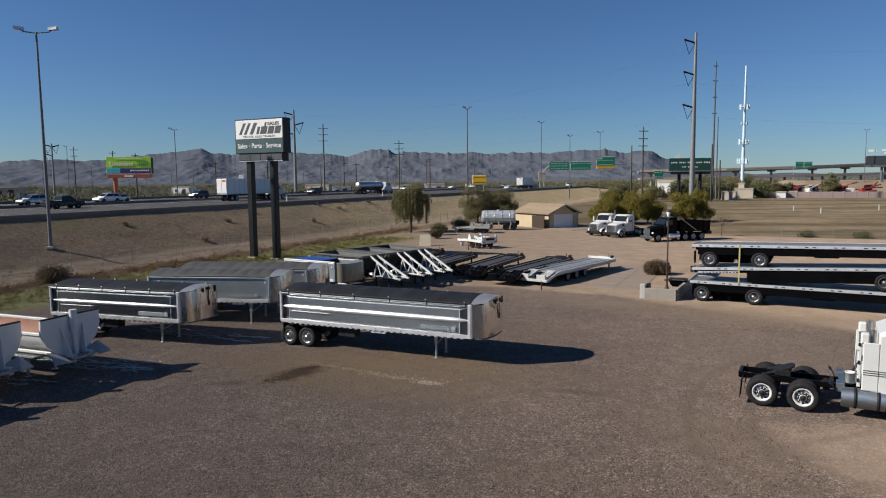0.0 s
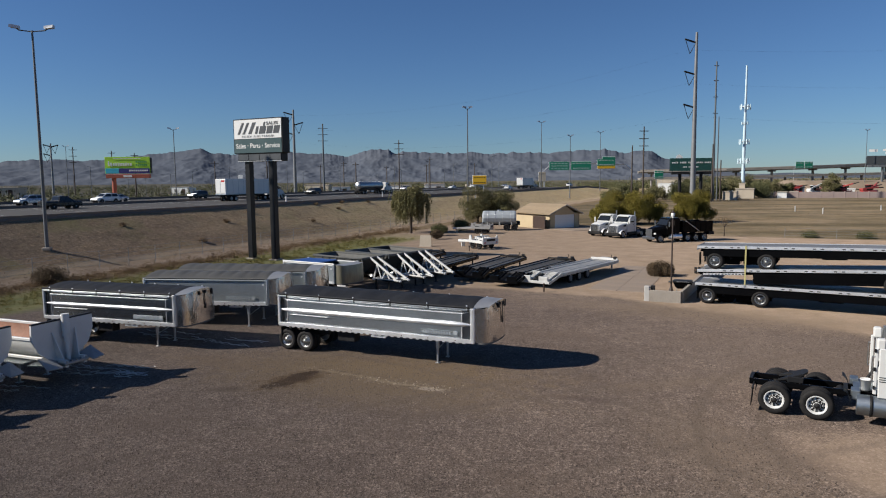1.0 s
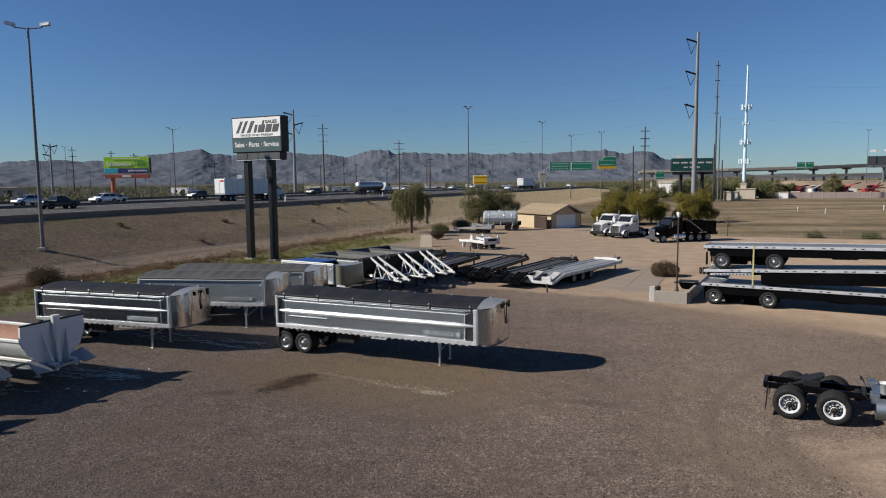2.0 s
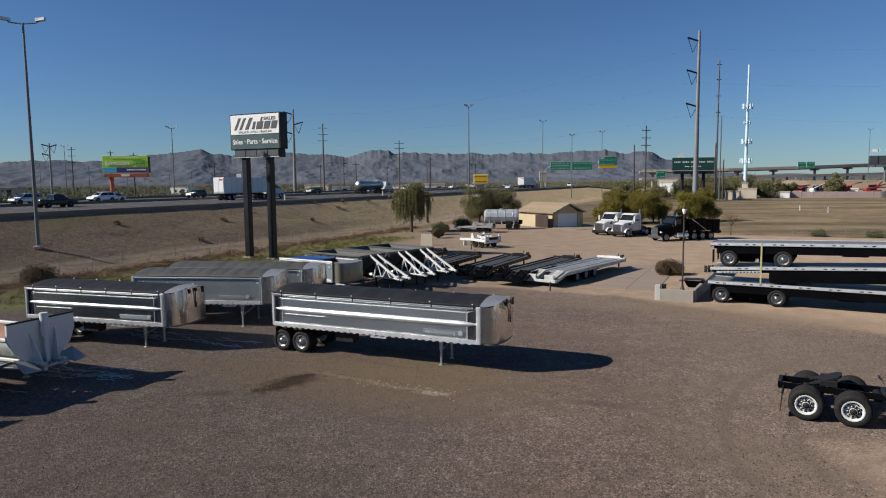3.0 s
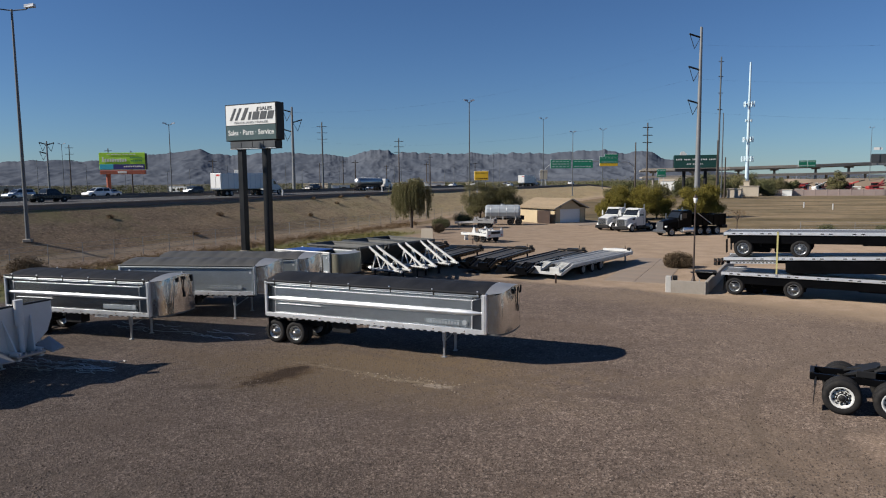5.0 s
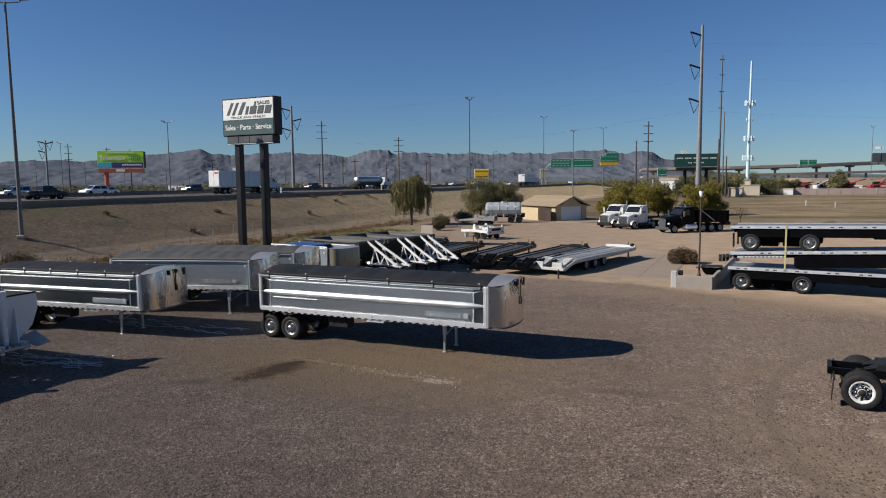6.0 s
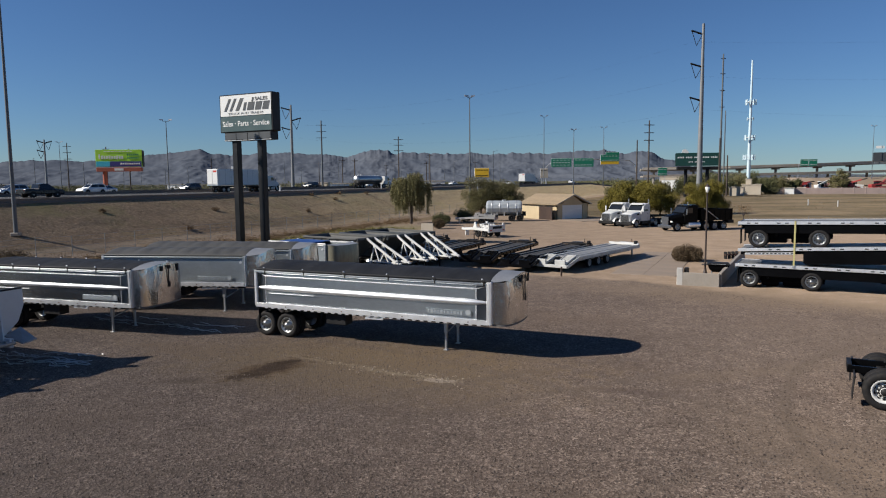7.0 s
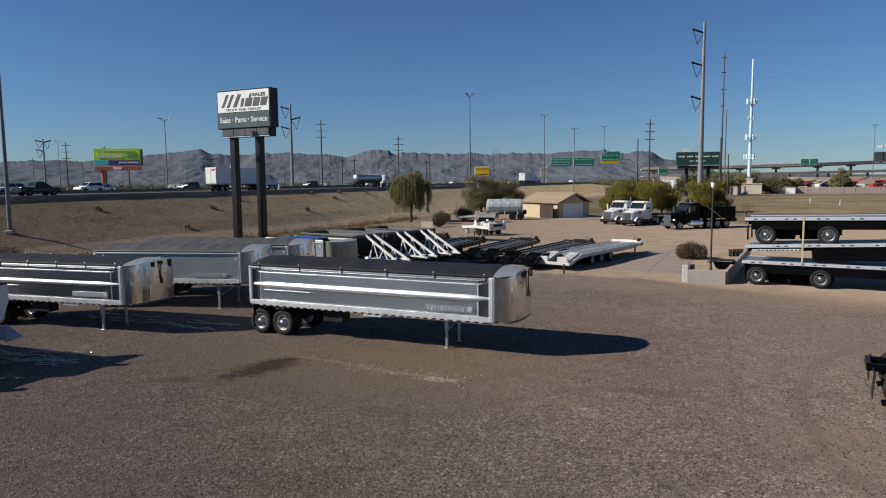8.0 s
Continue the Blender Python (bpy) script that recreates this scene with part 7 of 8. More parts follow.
def overpass():
    t = tagged(new("overpass"), "long grey concrete highway overpass on columns", "bridge", kind="structure")
    pts = [Vector((130, 452, 12.6)), Vector((182, 440, 13.0)), Vector((230, 436, 14.0)), Vector((278, 440, 15.5)), Vector((340, 452, 16.6)), Vector((430, 470, 17.0))]
    for a, b in zip(pts, pts[1:]):
        part("deck", Geo().beam(a - Vector((0, 0, 0.5)), b - Vector((0, 0, 0.5)), 11, 0.9, 0.1), OVERPASS, t)
        part("girder", Geo().beam(a + Vector((0, 0.6, -1.2)), b + Vector((0, 0.6, -1.2)), 8, 0.6, 0.05), OVERPASS, t)
        part("parapet", Geo().beam(a + Vector((0, -5.4, 0.35)), b + Vector((0, -5.4, 0.35)), 0.3, 0.9, 0.03), CONCRETE, t)
        for f in (0.16, 0.62):
            c = a.lerp(b, f)
            part("column", Geo().cyl((c.x, c.y, 0), (c.x, c.y, c.z - 2.2), 0.75, n=12), OVERPASS, t)
            part("pier_cap", Geo().box((c.x, c.y, c.z - 1.9), (2.2, 7.0, 0.9), 0.1), OVERPASS, t)
    low = [Vector((120, 415, 7.4)), Vector((171, 410, 7.7)), Vector((215, 409, 8.3)), Vector((262, 410, 9.1)), Vector((340, 414, 10))]
    for a, b in zip(low, low[1:]):
        part("ramp_deck", Geo().beam(a, b, 8, 0.9, 0.1), CONCRETE, t)
        part("ramp_parapet", Geo().beam(a + Vector((0, -3.9, 0.7)), b + Vector((0, -3.9, 0.7)), 0.25, 0.7, 0.03), CONCRETE, t)
        for f in (0.3, 0.8):
            c = a.lerp(b, f)
            part("column", Geo().cyl((c.x, c.y, 0), (c.x, c.y, c.z - 0.4), 0.7, n=12), CONCRETE, t)


overpass()

# ---- beyond the field ----
wall = tagged(new("wall_field"), "pinkish block wall along the far edge of the field", "wall", kind="structure")
a, b = Vector((122, 258, 0)), Vector((215, 236, 0))
for i in range(24):
    p, q = a.lerp(b, i / 24), a.lerp(b, (i + 1) / 24)
    part("wall_bay", Geo().beam(p + Vector((0, 0, 1.1)), q + Vector((0, 0, 1.1)), 0.25, 2.3, 0.02), PINK_WALL, wall)
    part("wall_pier", Geo().box((p.x, p.y, 1.2), (0.4, 0.34, 2.46), 0.04), PINK_WALL, wall)


def shed(m, label, w, d, h, mat, roof=None, plain=False):
    t = thing("shed", m, label, "building", "small far buildings")
    part("wall", Geo().box((0, 0, h / 2), (w, d, h), 0.03), mat, t)
    part("roof", Geo().box((0, 0, h + 0.12), (w + 0.5, d + 0.5, 0.25), 0.05), roof or BEIGE, t)
    if plain:
        return
    part("door", Geo().box((w * 0.2, -d / 2 - 0.02, h * 0.4), (min(2.2, w * 0.3), 0.06, h * 0.8), 0.01), BROWN_WOOD, t)
    part("window", Geo().box((-w * 0.22, -d / 2 - 0.02, h * 0.55), (min(1.8, w * 0.25), 0.06, h * 0.3), 0.01), GLASS, t)


for x, y, w, d, h, mt in ((101.5, 240, 4.6, 3, 2.9, BEIGE), (104.8, 246, 3.6, 3, 2.7, BEIGE), (114.0, 256, 6.4, 5, 3.6, BEIGE), (114.2, 259, 2.0, 2, 5.5, BEIGE), (128.0, 256, 3.2, 3, 2.2, SIGN_WHITE), (133.5, 258, 2.6, 3, 2.3, SIGN_WHITE), (148.0, 285, 5.5, 4, 4.2, SIGN_WHITE), (141, 300, 8, 5, 3.6, SIGN_WHITE), (112, 335, 10, 6, 5.5, SIGN_WHITE), (128, 380, 14, 8, 7, BEIGE), (-229, 360, 13, 10, 6, BEIGE), (-22, 330, 13, 8, 5.5, SIGN_WHITE), (-52, 350, 9, 6, 5, SIGN_WHITE), (-4, 345, 10, 6, 6.0, SIGN_WHITE), (16, 350, 8, 6, 5.5, BEIGE), (-120, 400, 16, 8, 5, BEIGE), (-160, 420, 12, 8, 5, SIGN_WHITE), (-80, 440, 16, 8, 5.5, BEIGE)):
    shed(pose(x, y, 0, 0, 0, -28 if 100 < x < 135 else (x * 7) % 20 - 10), "small pale flat-roofed building beyond the field" if x > 0 else "small pale building beyond the highway", w, d, h, mt, plain=100 < x < 135)


# Graded dirt bank below the overpass ramps.
g = Geo()
bank = []
for i in range(41):
    x = 150 + 4.5 * i
    wob = 0.35 * noise.noise((x * 0.07, 1.0, 5.0))
    up = min(1.0, max(0.0, (x - 152) / 24))
    bank.append([(x, 318, -0.2), (x, 322, 0.5 * up), (x, 331 + 2 * wob, (5.6 + wob) * up), (x, 352, (6.0 + wob) * up), (x, 366, -0.2)])
g.loft(bank)
structure("ground_bank", g, BANK, "bare tan graded dirt bank below the overpass ramp", "ground")


def red_machine(m, label, k):
    """A parked telescopic handler: body, cab, lifting boom and four wheels."""
    paint = SIGN_WHITE if k % 5 == 3 else RED
    t = thing("red_machine", m, label, "machine", "parked red machines")
    part("body", Geo().box((0, 0, 1.25), (3.6 + 0.4 * (k % 3), 1.5, 0.7), 0.12), paint, t)
    part("engine_cover", Geo().box((-1.3, 0.1, 1.85), (1.2, 1.4, 0.7), 0.15), paint, t)
    cab_ = part("cabin", Geo().box((0.2, 0.45, 2.2), (1.2, 0.95, 1.5), 0.1), GLASS, t, "dark glazed cabin")
    part("cabin_roof", Geo().box((0.2, 0.45, 3.0), (1.3, 1.05, 0.12), 0.04), paint, cab_)
    for x in (-1.35, 1.35):
        for s in (-1, 1):
            wheel(t, x, s * 0.95, 0.6, 0.6, 0.38, DARKSTEEL, s > 0, "mach")
    lift = 0.5 * (k % 4)
    boom = part("boom", Geo().beam((-1.7, -0.4, 2.1), (2.3, -0.4, 1.9 + lift), 0.3, 0.34, 0.03), paint, t)
    part("inner_boom", Geo().beam((2.3, -0.4, 1.9 + lift), (3.6, -0.4, 1.7 + lift * 1.35), 0.2, 0.24, 0.02), DARKSTEEL, boom)


for k in range(30):
    red_machine(pose(136 + 3.1 * k, 268 - 0.72 * k + 4.5 * (k % 3), 0, 0, 0, 20 * (k % 7) - 40) @ Matrix.Scale(1.5, 4), ("white" if k % 5 == 3 else "red") + " lifting machine parked behind a block wall", k)


# ---- traffic ----
def car(m, label, paint, kind="sedan"):
    """Body of swept sections, painted cabin with glass set into it, lamps and wheels."""
    t = thing("car", m, label, "car", "cars on the highway")
    spec_ = {
        "sedan": (1.8, [(-2.32, 0.5, 0.86), (-2.2, 0.36, 0.97), (-1.5, 0.3, 1.0), (0.9, 0.3, 0.97), (1.9, 0.32, 0.84), (2.25, 0.36, 0.72), (2.36, 0.45, 0.6)], (-1.75, -0.95, 0.3, 1.25, 0.95, 1.43)),
        "suv": (1.92, [(-2.38, 0.5, 1.05), (-2.28, 0.4, 1.12), (-1.5, 0.36, 1.12), (1.1, 0.36, 1.08), (2.0, 0.38, 1.0), (2.32, 0.42, 0.88), (2.4, 0.5, 0.7)], (-2.28, -2.0, 0.35, 1.25, 1.08, 1.76)),
        "pickup": (2.0, [(-2.82, 0.55, 1.05), (-2.76, 0.46, 1.12), (-0.8, 0.42, 1.13), (1.3, 0.42, 1.14), (2.4, 0.44, 1.06), (2.72, 0.46, 0.95), (2.8, 0.55, 0.75)], (-0.85, -0.62, 0.65, 1.45, 1.12, 1.82)),
    }[kind]
    W, sec, (xb, xr, xf, xw, z0, z1) = spec_
    w = W / 2

    def ring(x, lo, hi):
        k = 0.86 if x in (sec[0][0], sec[-1][0]) else 1.0
        return [(x, s * w * k * f, z) for s, f, z in ((-1, 0.9, lo), (-1, 1.0, lo + 0.12), (-1, 1.0, hi - 0.22), (-1, 0.93, hi - 0.03), (-1, 0.8, hi), (1, 0.8, hi), (1, 0.93, hi - 0.03), (1, 1.0, hi - 0.22), (1, 1.0, lo + 0.12), (1, 0.9, lo))]

    part("body", Geo().loft([ring(*e) for e in sec]), paint, t)
    wl, wt = w * 0.9, w * 0.70
    cabin = part("cabin", Geo().loft([[(xb, -wl, z0), (xb, wl, z0), (xb + 0.02, wl * 0.98, z0 + 0.05), (xb + 0.02, -wl * 0.98, z0 + 0.05)], [(xr, -wl, z0), (xr, wl, z0), (xr, wt, z1 - 0.02), (xr, -wt, z1 - 0.02)], [((xr + xf) / 2, -wl, z0), ((xr + xf) / 2, wl, z0), ((xr + xf) / 2, wt * 1.02, z1 + 0.03), ((xr + xf) / 2, -wt * 1.02, z1 + 0.03)], [(xf, -wl, z0), (xf, wl, z0), (xf, wt, z1 - 0.02), (xf, -wt, z1 - 0.02)], [(xw, -wl, z0), (xw, wl, z0), (xw - 0.02, wl * 0.98, z0 + 0.05), (xw - 0.02, -wl * 0.98, z0 + 0.05)]]), paint, t)
    h = z1 - z0
    for s in (-1, 1):
        def side(x, f):
            return (x, s * (wl + (wt - wl) * f + 0.015), z0 + h * f)
        a, b = 0.14, 0.86
        x0 = xb + (xr - xb) * a + 0.16
        x1 = xb + (xr - xb) * b + 0.16
        x2, x3 = xw + (xf - xw) * a - 0.16, xw + (xf - xw) * b - 0.14
        mid = (xr + xf) / 2 + 0.1
        part("side_window", Geo().slab([side(x0, a), side(mid - 0.05, a), side(mid - 0.05, b), side(x1, b)], (0, s * 0.006, 0)), GLASS, cabin)
        part("side_window", Geo().slab([side(mid + 0.05, a), side(x2, a), side(x3, b), side(mid + 0.05, b)], (0, s * 0.006, 0)), GLASS, cabin)
        part("head_lamp", Geo().box((sec[-1][0] - 0.1, s * w * 0.66, sec[-1][2] + 0.02), (0.16, 0.36, 0.13), 0.03), SIGN_WHITE, t, "clear head lamp")
        part("tail_light", Geo().box((sec[0][0] + 0.06, s * w * 0.72, sec[0][2] - 0.12), (0.12, 0.26, 0.16), 0.03), RED_STRIPE, t, "red tail lamp")
    for xa, xc, sg in ((xb, xr, -1), (xw, xf, 1)):
        pts = [(xa + (xc - xa) * f + 0.02 * sg, q * (wl + (wt - wl) * f) * 0.86, z0 + h * f + 0.012) for f, q in ((0.12, -1), (0.12, 1), (0.9, 1), (0.9, -1))]
        part("windscreen" if sg > 0 else "rear_window", Geo().slab(pts, (0.006 * sg, 0, 0.006)), GLASS, cabin)
    if kind == "pickup":
        part("load_bed", Geo().box((-1.8, 0, 1.12), (1.75, W - 0.3, 0.05), 0.01), DARKSTEEL, t, "dark open load bed")
    part("bumper", Geo().box((sec[-1][0] - 0.05, 0, 0.48), (0.14, W * 0.9, 0.2), 0.05), DARKSTEEL, t)
    for x in (sec[0][0] * 0.6, sec[-1][0] * 0.6):
        for s in (-1, 1):
            r = 0.33 if kind == "sedan" else 0.38
            part("wheel_arch", Geo().cyl((x, s * (w - 0.3), r), (x, s * (w + 0.004), r), r + 0.07, n=16), DARKSTEEL, t)
            wheel(t, x, s * (w - 0.09), r, r, 0.21, ALU_DULL, s > 0, "car" if kind == "sedan" else "suv")
    return t


names = ("white", "black", "silver", "dark grey")
for u, v, c, kind in ((65.2, -90.6, 1, "pickup"), (92, -112, 2, "sedan"), (86, -107.5, 0, "suv"), (75, -112, 2, "suv"), (69, -119, 1, "sedan"), (117, -116, 3, "suv"), (163, -118, 1, "sedan"), (156, -112, 1, "suv"), (176, -106, 0, "sedan"), (206, -110, 2, "suv"), (214, -86, 1, "suv"), (232, -82, 0, "sedan"), (245, -110, 0, "sedan"), (262, -108, 0, "pickup"), (284, -88, 1, "sedan"), (300, -108, 2, "sedan"), (311, -80, 0, "suv")):
    p = road(u, v)
    car(pose(p.x, p.y, deck(v) + 0.045, 0, 0, 65 if v > -98 else -115), names[c] + (" pickup truck" if kind == "pickup" else " passenger car") + " on the highway lanes", CAR_PAINT[c], kind)


def semi(m, label, box_mat, tanker=False, cab_mat=None):
    t = thing("semi_truck", m, label, "truck", "trucks on the highway")
    chassis(t, 5.4, rim=CHROME, key="chrome2")
    cab(t, 2.3, cab_mat or WHITE, 0.5)
    if tanker:
        part("tank", Geo().lathe([(0.02, -10.6), (0.9, -10.5), (1.1, -10.2), (1.1, 1.0), (0.9, 1.3), (0.02, 1.4)], (0, 0, 2.2), "x", n=20), CHROME, t, "polished steel tank")
        for i in range(7):
            x = -9.8 + i * 1.7
            part("tank_band", Geo().lathe([(1.1, x - 0.06), (1.14, x - 0.06), (1.14, x + 0.06), (1.1, x + 0.06)], (0, 0, 2.2), "x", n=20), STEEL, t)
    else:
        part("box", Geo().box((-4.7, 0, 2.75), (12.6, 2.55, 2.8), 0.06), box_mat, t, "plain box trailer body")
        part("box_rail", Geo().box((-4.7, 0, 1.3), (12.7, 2.6, 0.14), 0.02), ALU_DULL, t)
        for y in (-0.6, 0.6):
            part("rear_door", Geo().box((-11.02, y, 2.75), (0.06, 1.17, 2.6), 0.03), SIGN_WHITE, t)
        part("door_sign", Geo().box((-11.06, -0.6, 3.75), (0.02, 0.8, 0.3), 0.005), RED_STRIPE, t, "red warning label")
        for i in range(9):
            part("side_post", Geo().box((-10.6 + 1.45 * i, -1.285, 2.75), (0.06, 0.03, 2.7), 0.01), ALU_DULL, t)
    part("trailer_frame", Geo().box((-5.0, 0, 1.05), (11.5, 0.9, 0.25), 0.02), DARKSTEEL, t)
    for x in (-9.6, -8.35):
        axle(t, x, key="chrome2")
    return t


for u, v, lab, mat_, tk in ((108, -90.5, "white box semi truck on the highway", SIGN_WHITE, False), (162, -95, "polished tanker semi truck on the highway", None, True), (262, -84, "white box semi truck far along the highway", SIGN_WHITE, False)):
    p = road(u, v)
    semi(pose(p.x, p.y, deck(v) + 0.045, 0, 0, 65 if v > -98 else -115), lab, mat_, tk)

# ---- fences and plants ----
def fence(name, p, q, step, h, label, z=None, wires=4, zf=None):
    t = thing(name, pose(0, 0, 0), label, "fence")
    d = (q - p)
    n = int(d.length / step)
    tops = []
    for i in range(n + 1):
        c = p + d * (i / n)
        b = zf(c) if zf else 0.0
        part("post", Geo().cyl((c.x, c.y, b - 0.1), (c.x, c.y, b + h), 0.03, n=7), POLE_GREY, t)
        tops.append(Vector((c.x, c.y, b)))
    for k in range(wires):
        g = Geo()
        for a, b in zip(tops, tops[1:]):
            o = Vector((0, 0, h * (k + 1) / wires - 0.02))
            g.cyl(a + o, b + o, 0.012, n=4, caps=False)
        part("wire", g, POLE_GREY, t, kind="stuff")


fence("wire_fence", road(15, -56.2), road(150, -55.2), 3.2, 1.7, "grey wire fence on thin posts at the foot of the embankment", zf=lambda c: max(0, ground_height(c.dot(DA), c.dot(DV))))
fence("field_fence", road(100, 3), road(100, 80), 5.5, 1.3, "thin wire fence along the dry field")


def leaf_crown(clumps, count, size, seed, droop=0.0, twig=1.0):
    """Many small leaves gathered round clump centres: (centre, radius)."""
    rng = random.Random(seed)
    g = Geo()
    weights = [r ** 2.2 for _, r in clumps]
    for _ in range(count):
        c, r = rng.choices(clumps, weights)[0]
        d = Vector((rng.gauss(0, 1), rng.gauss(0, 1), rng.gauss(0, 0.8)))
        d = d.normalized() * r * rng.random() ** 0.4
        p = Vector(c) + d
        if droop:
            p.z -= droop * rng.random() ** 1.5 * (0.4 + Vector((d.x, d.y)).length / r)
        a = Vector((rng.gauss(0, 1), rng.gauss(0, 1), rng.gauss(0, 0.7) - (2.5 if droop else 0))).normalized()
        b = a.cross(Vector((rng.gauss(0, 1), rng.gauss(0, 1), rng.gauss(0, 1)))).normalized()
        s = size * rng.uniform(0.6, 1.4)
        a, b = a * s * (2.2 if droop else 1.2), b * s * 0.45 * twig
        g.add([p - a, p + b, p + a, p - b], [(0, 1, 2, 3)])
    return g


def tree(m, label, height, width, trunk_h, leaf, seed, count=5200, droop=0.0, size=0.16, trunk_r=0.17):
    rng = random.Random(seed)
    t = thing("tree", m, label, "tree", "trees beyond the yard")
    g = Geo()
    lean = Vector((rng.uniform(-0.2, 0.2), rng.uniform(-0.2, 0.2), 0))
    fork = Vector((0, 0, trunk_h)) + lean
    g.cyl((0, 0, -0.1), fork * 0.5, trunk_r * 1.25, trunk_r, n=9)
    g.cyl(fork * 0.5, fork, trunk_r, trunk_r * 0.85, n=9)
    clumps = []
    for i in range(9):
        a = 2 * math.pi * i / 9 + rng.uniform(-0.3, 0.3)
        rr = width * 0.5 * rng.uniform(0.35, 0.75)
        tip = Vector((rr * math.cos(a), rr * math.sin(a), trunk_h + (height - trunk_h) * rng.uniform(0.3, 0.8)))
        mid = fork.lerp(tip, 0.55) + Vector((0, 0, 0.3))
        g.cyl(fork, mid, trunk_r * 0.5, trunk_r * 0.3, n=6)
        g.cyl(mid, tip, trunk_r * 0.3, trunk_r * 0.1, n=6)
        clumps.append((tip, width * rng.uniform(0.13, 0.22)))
        clumps.append((mid + Vector((rng.uniform(-0.5, 0.5), rng.uniform(-0.5, 0.5), 0.4)), width * rng.uniform(0.1, 0.18)))
    clumps.append((Vector((0, 0, height - width * 0.16)) + lean, width * 0.17))
    clumps.append((Vector((width * 0.16, 0, height - width * 0.24)) + lean, width * 0.18))
    if trunk_h < 1.0:
        for i in range(14):
            a = 2 * math.pi * i / 14 + rng.uniform(-0.2, 0.2)
            rr = width * rng.uniform(0.2, 0.42)
            clumps.append((Vector((rr * math.cos(a), rr * math.sin(a), height * rng.uniform(0.16, 0.5))), width * rng.uniform(0.12, 0.2)))
    part("trunk", g, BARK, t, "rough brown trunk and limbs")
    part("crown", leaf_crown(clumps, count, size, seed + 1, droop), leaf, t, "airy crown of small leaves")
    return t


tree(pose(6.5, 126, 0), "spreading olive-green tree by the tank trailer", 7.0, 6.6, 0.7, LEAF_OLIVE, 5, 42000, size=0.07)
tree(pose(10.6, 127, 0), "broad grey-green desert tree behind the garage", 6.4, 7.0, 0.6, LEAF_OLIVE, 7, 42000, size=0.07)
for i, (x, y, h, w) in enumerate(((27.6, 117, 4.8, 5.0), (30.6, 119.5, 5.8, 5.6), (33.6, 118.5, 6.0, 5.8), (36.6, 120.5, 5.5, 5.2), (43.4, 121, 5.4, 5.0), (46.0, 122.5, 6.0, 5.6))):
    tree(pose(x, y, 0, 0, 0, 70 * i), "low yellow-green desert tree with dense twigs behind the trucks", h, w + 0.6, 0.35, LEAF_YELLOW, 20 + i, 42000, 0.0, 0.07, 0.14)
tree(pose(38.2, 92.3, 0), "small nearly bare tree by the field fence", 2.9, 2.6, 1.2, LEAF_DRY, 41, 320, 0.0, 0.07, 0.06)
for i, (x, y, h, w) in enumerate(((60, 240, 5, 8), (68, 250, 6, 9), (76, 244, 5.5, 9), (88, 252, 6.5, 10), (106, 262, 7, 8), (118, 290, 8.5, 13), (128, 300, 9, 13), (140, 318, 9, 13), (150, 262, 9.5, 8), (120, 310, 10, 12), (110, 300, 8, 10), (98, 270, 8, 10), (97, 258, 6.5, 9), (105, 257, 6, 9), (113, 264, 7, 10), (120, 258, 6.5, 10), (127, 265, 7, 10), (134, 264, 5.5, 7))):
    tree(pose(x, y, 0, 0, 0, 50 * i), "dusty green desert tree far across the field", h, w, 0.6, LEAF_SCRUB if i % 2 else LEAF_OLIVE, 60 + i, 9000, 0.0, 0.2, 0.2)


def willow(m, label, height, width, seed):
    """Weeping tree: limbs to a flat-topped crown, leafy strands hanging from it."""
    rng = random.Random(seed)
    t = thing("tree", m, label, "tree", "trees beyond the yard")
    wood, leaves = Geo(), Geo()
    fork = Vector((0.1, 0, height * 0.42))
    wood.cyl((0, 0, -0.1), fork * 0.55, 0.24, 0.19, n=9).cyl(fork * 0.55, fork, 0.19, 0.16, n=9)
    for i in range(15):
        a = 2.399 * i
        rr = width * 0.5 * (0.25 + 0.7 * ((i * 0.618) % 1)) * (1.0 if math.cos(a) < 0.2 else 0.85)
        tip = Vector((rr * math.cos(a), rr * math.sin(a), height * (0.97 - 0.32 * (rr / (width * 0.5)) ** 2) + rng.uniform(-0.3, 0.1)))
        mid = fork.lerp(tip, 0.5) + Vector((0, 0, 0.7))
        wood.cyl(fork, mid, 0.09, 0.05, n=6).cyl(mid, tip, 0.05, 0.015, n=5)
        for k in range(34):
            f = rng.random() ** 0.6
            top = mid.lerp(tip, f) + Vector((rng.gauss(0, 0.45), rng.gauss(0, 0.45), rng.uniform(-0.2, 0.25)))
            fall = min(top.z - rng.uniform(0.9, 1.6), rng.uniform(1.0, 2.2) + 3.6 * rng.random() * (0.4 + rr / width))
            out = Vector((math.cos(a), math.sin(a), 0)) * rng.uniform(0, 0.5)
            for j in range(int(fall * 34) + 10):
                g = rng.random() ** 0.85
                p = top + out * math.sin(g * 1.6) + Vector((rng.gauss(0, 0.08), rng.gauss(0, 0.08), -fall * g))
                d = Vector((rng.gauss(0, 0.5), rng.gauss(0, 0.5), -1.4)).normalized() * rng.uniform(0.06, 0.13)
                b = d.cross(Vector((rng.gauss(0, 1), rng.gauss(0, 1), rng.gauss(0, 1)))).normalized() * rng.uniform(0.02, 0.04)
                leaves.add([p - d, p + b, p + d, p - b], [(0, 1, 2, 3)])
    part("trunk", wood, BARK, t, "rough brown trunk and arching limbs")
    part("crown", leaves, LEAF_WILLOW, t, "hanging strands of small leaves")


willow(pose(-4.9, 102.9, 0), "weeping tree with thin hanging olive foliage beside the yard", 7.7, 6.6, 3)


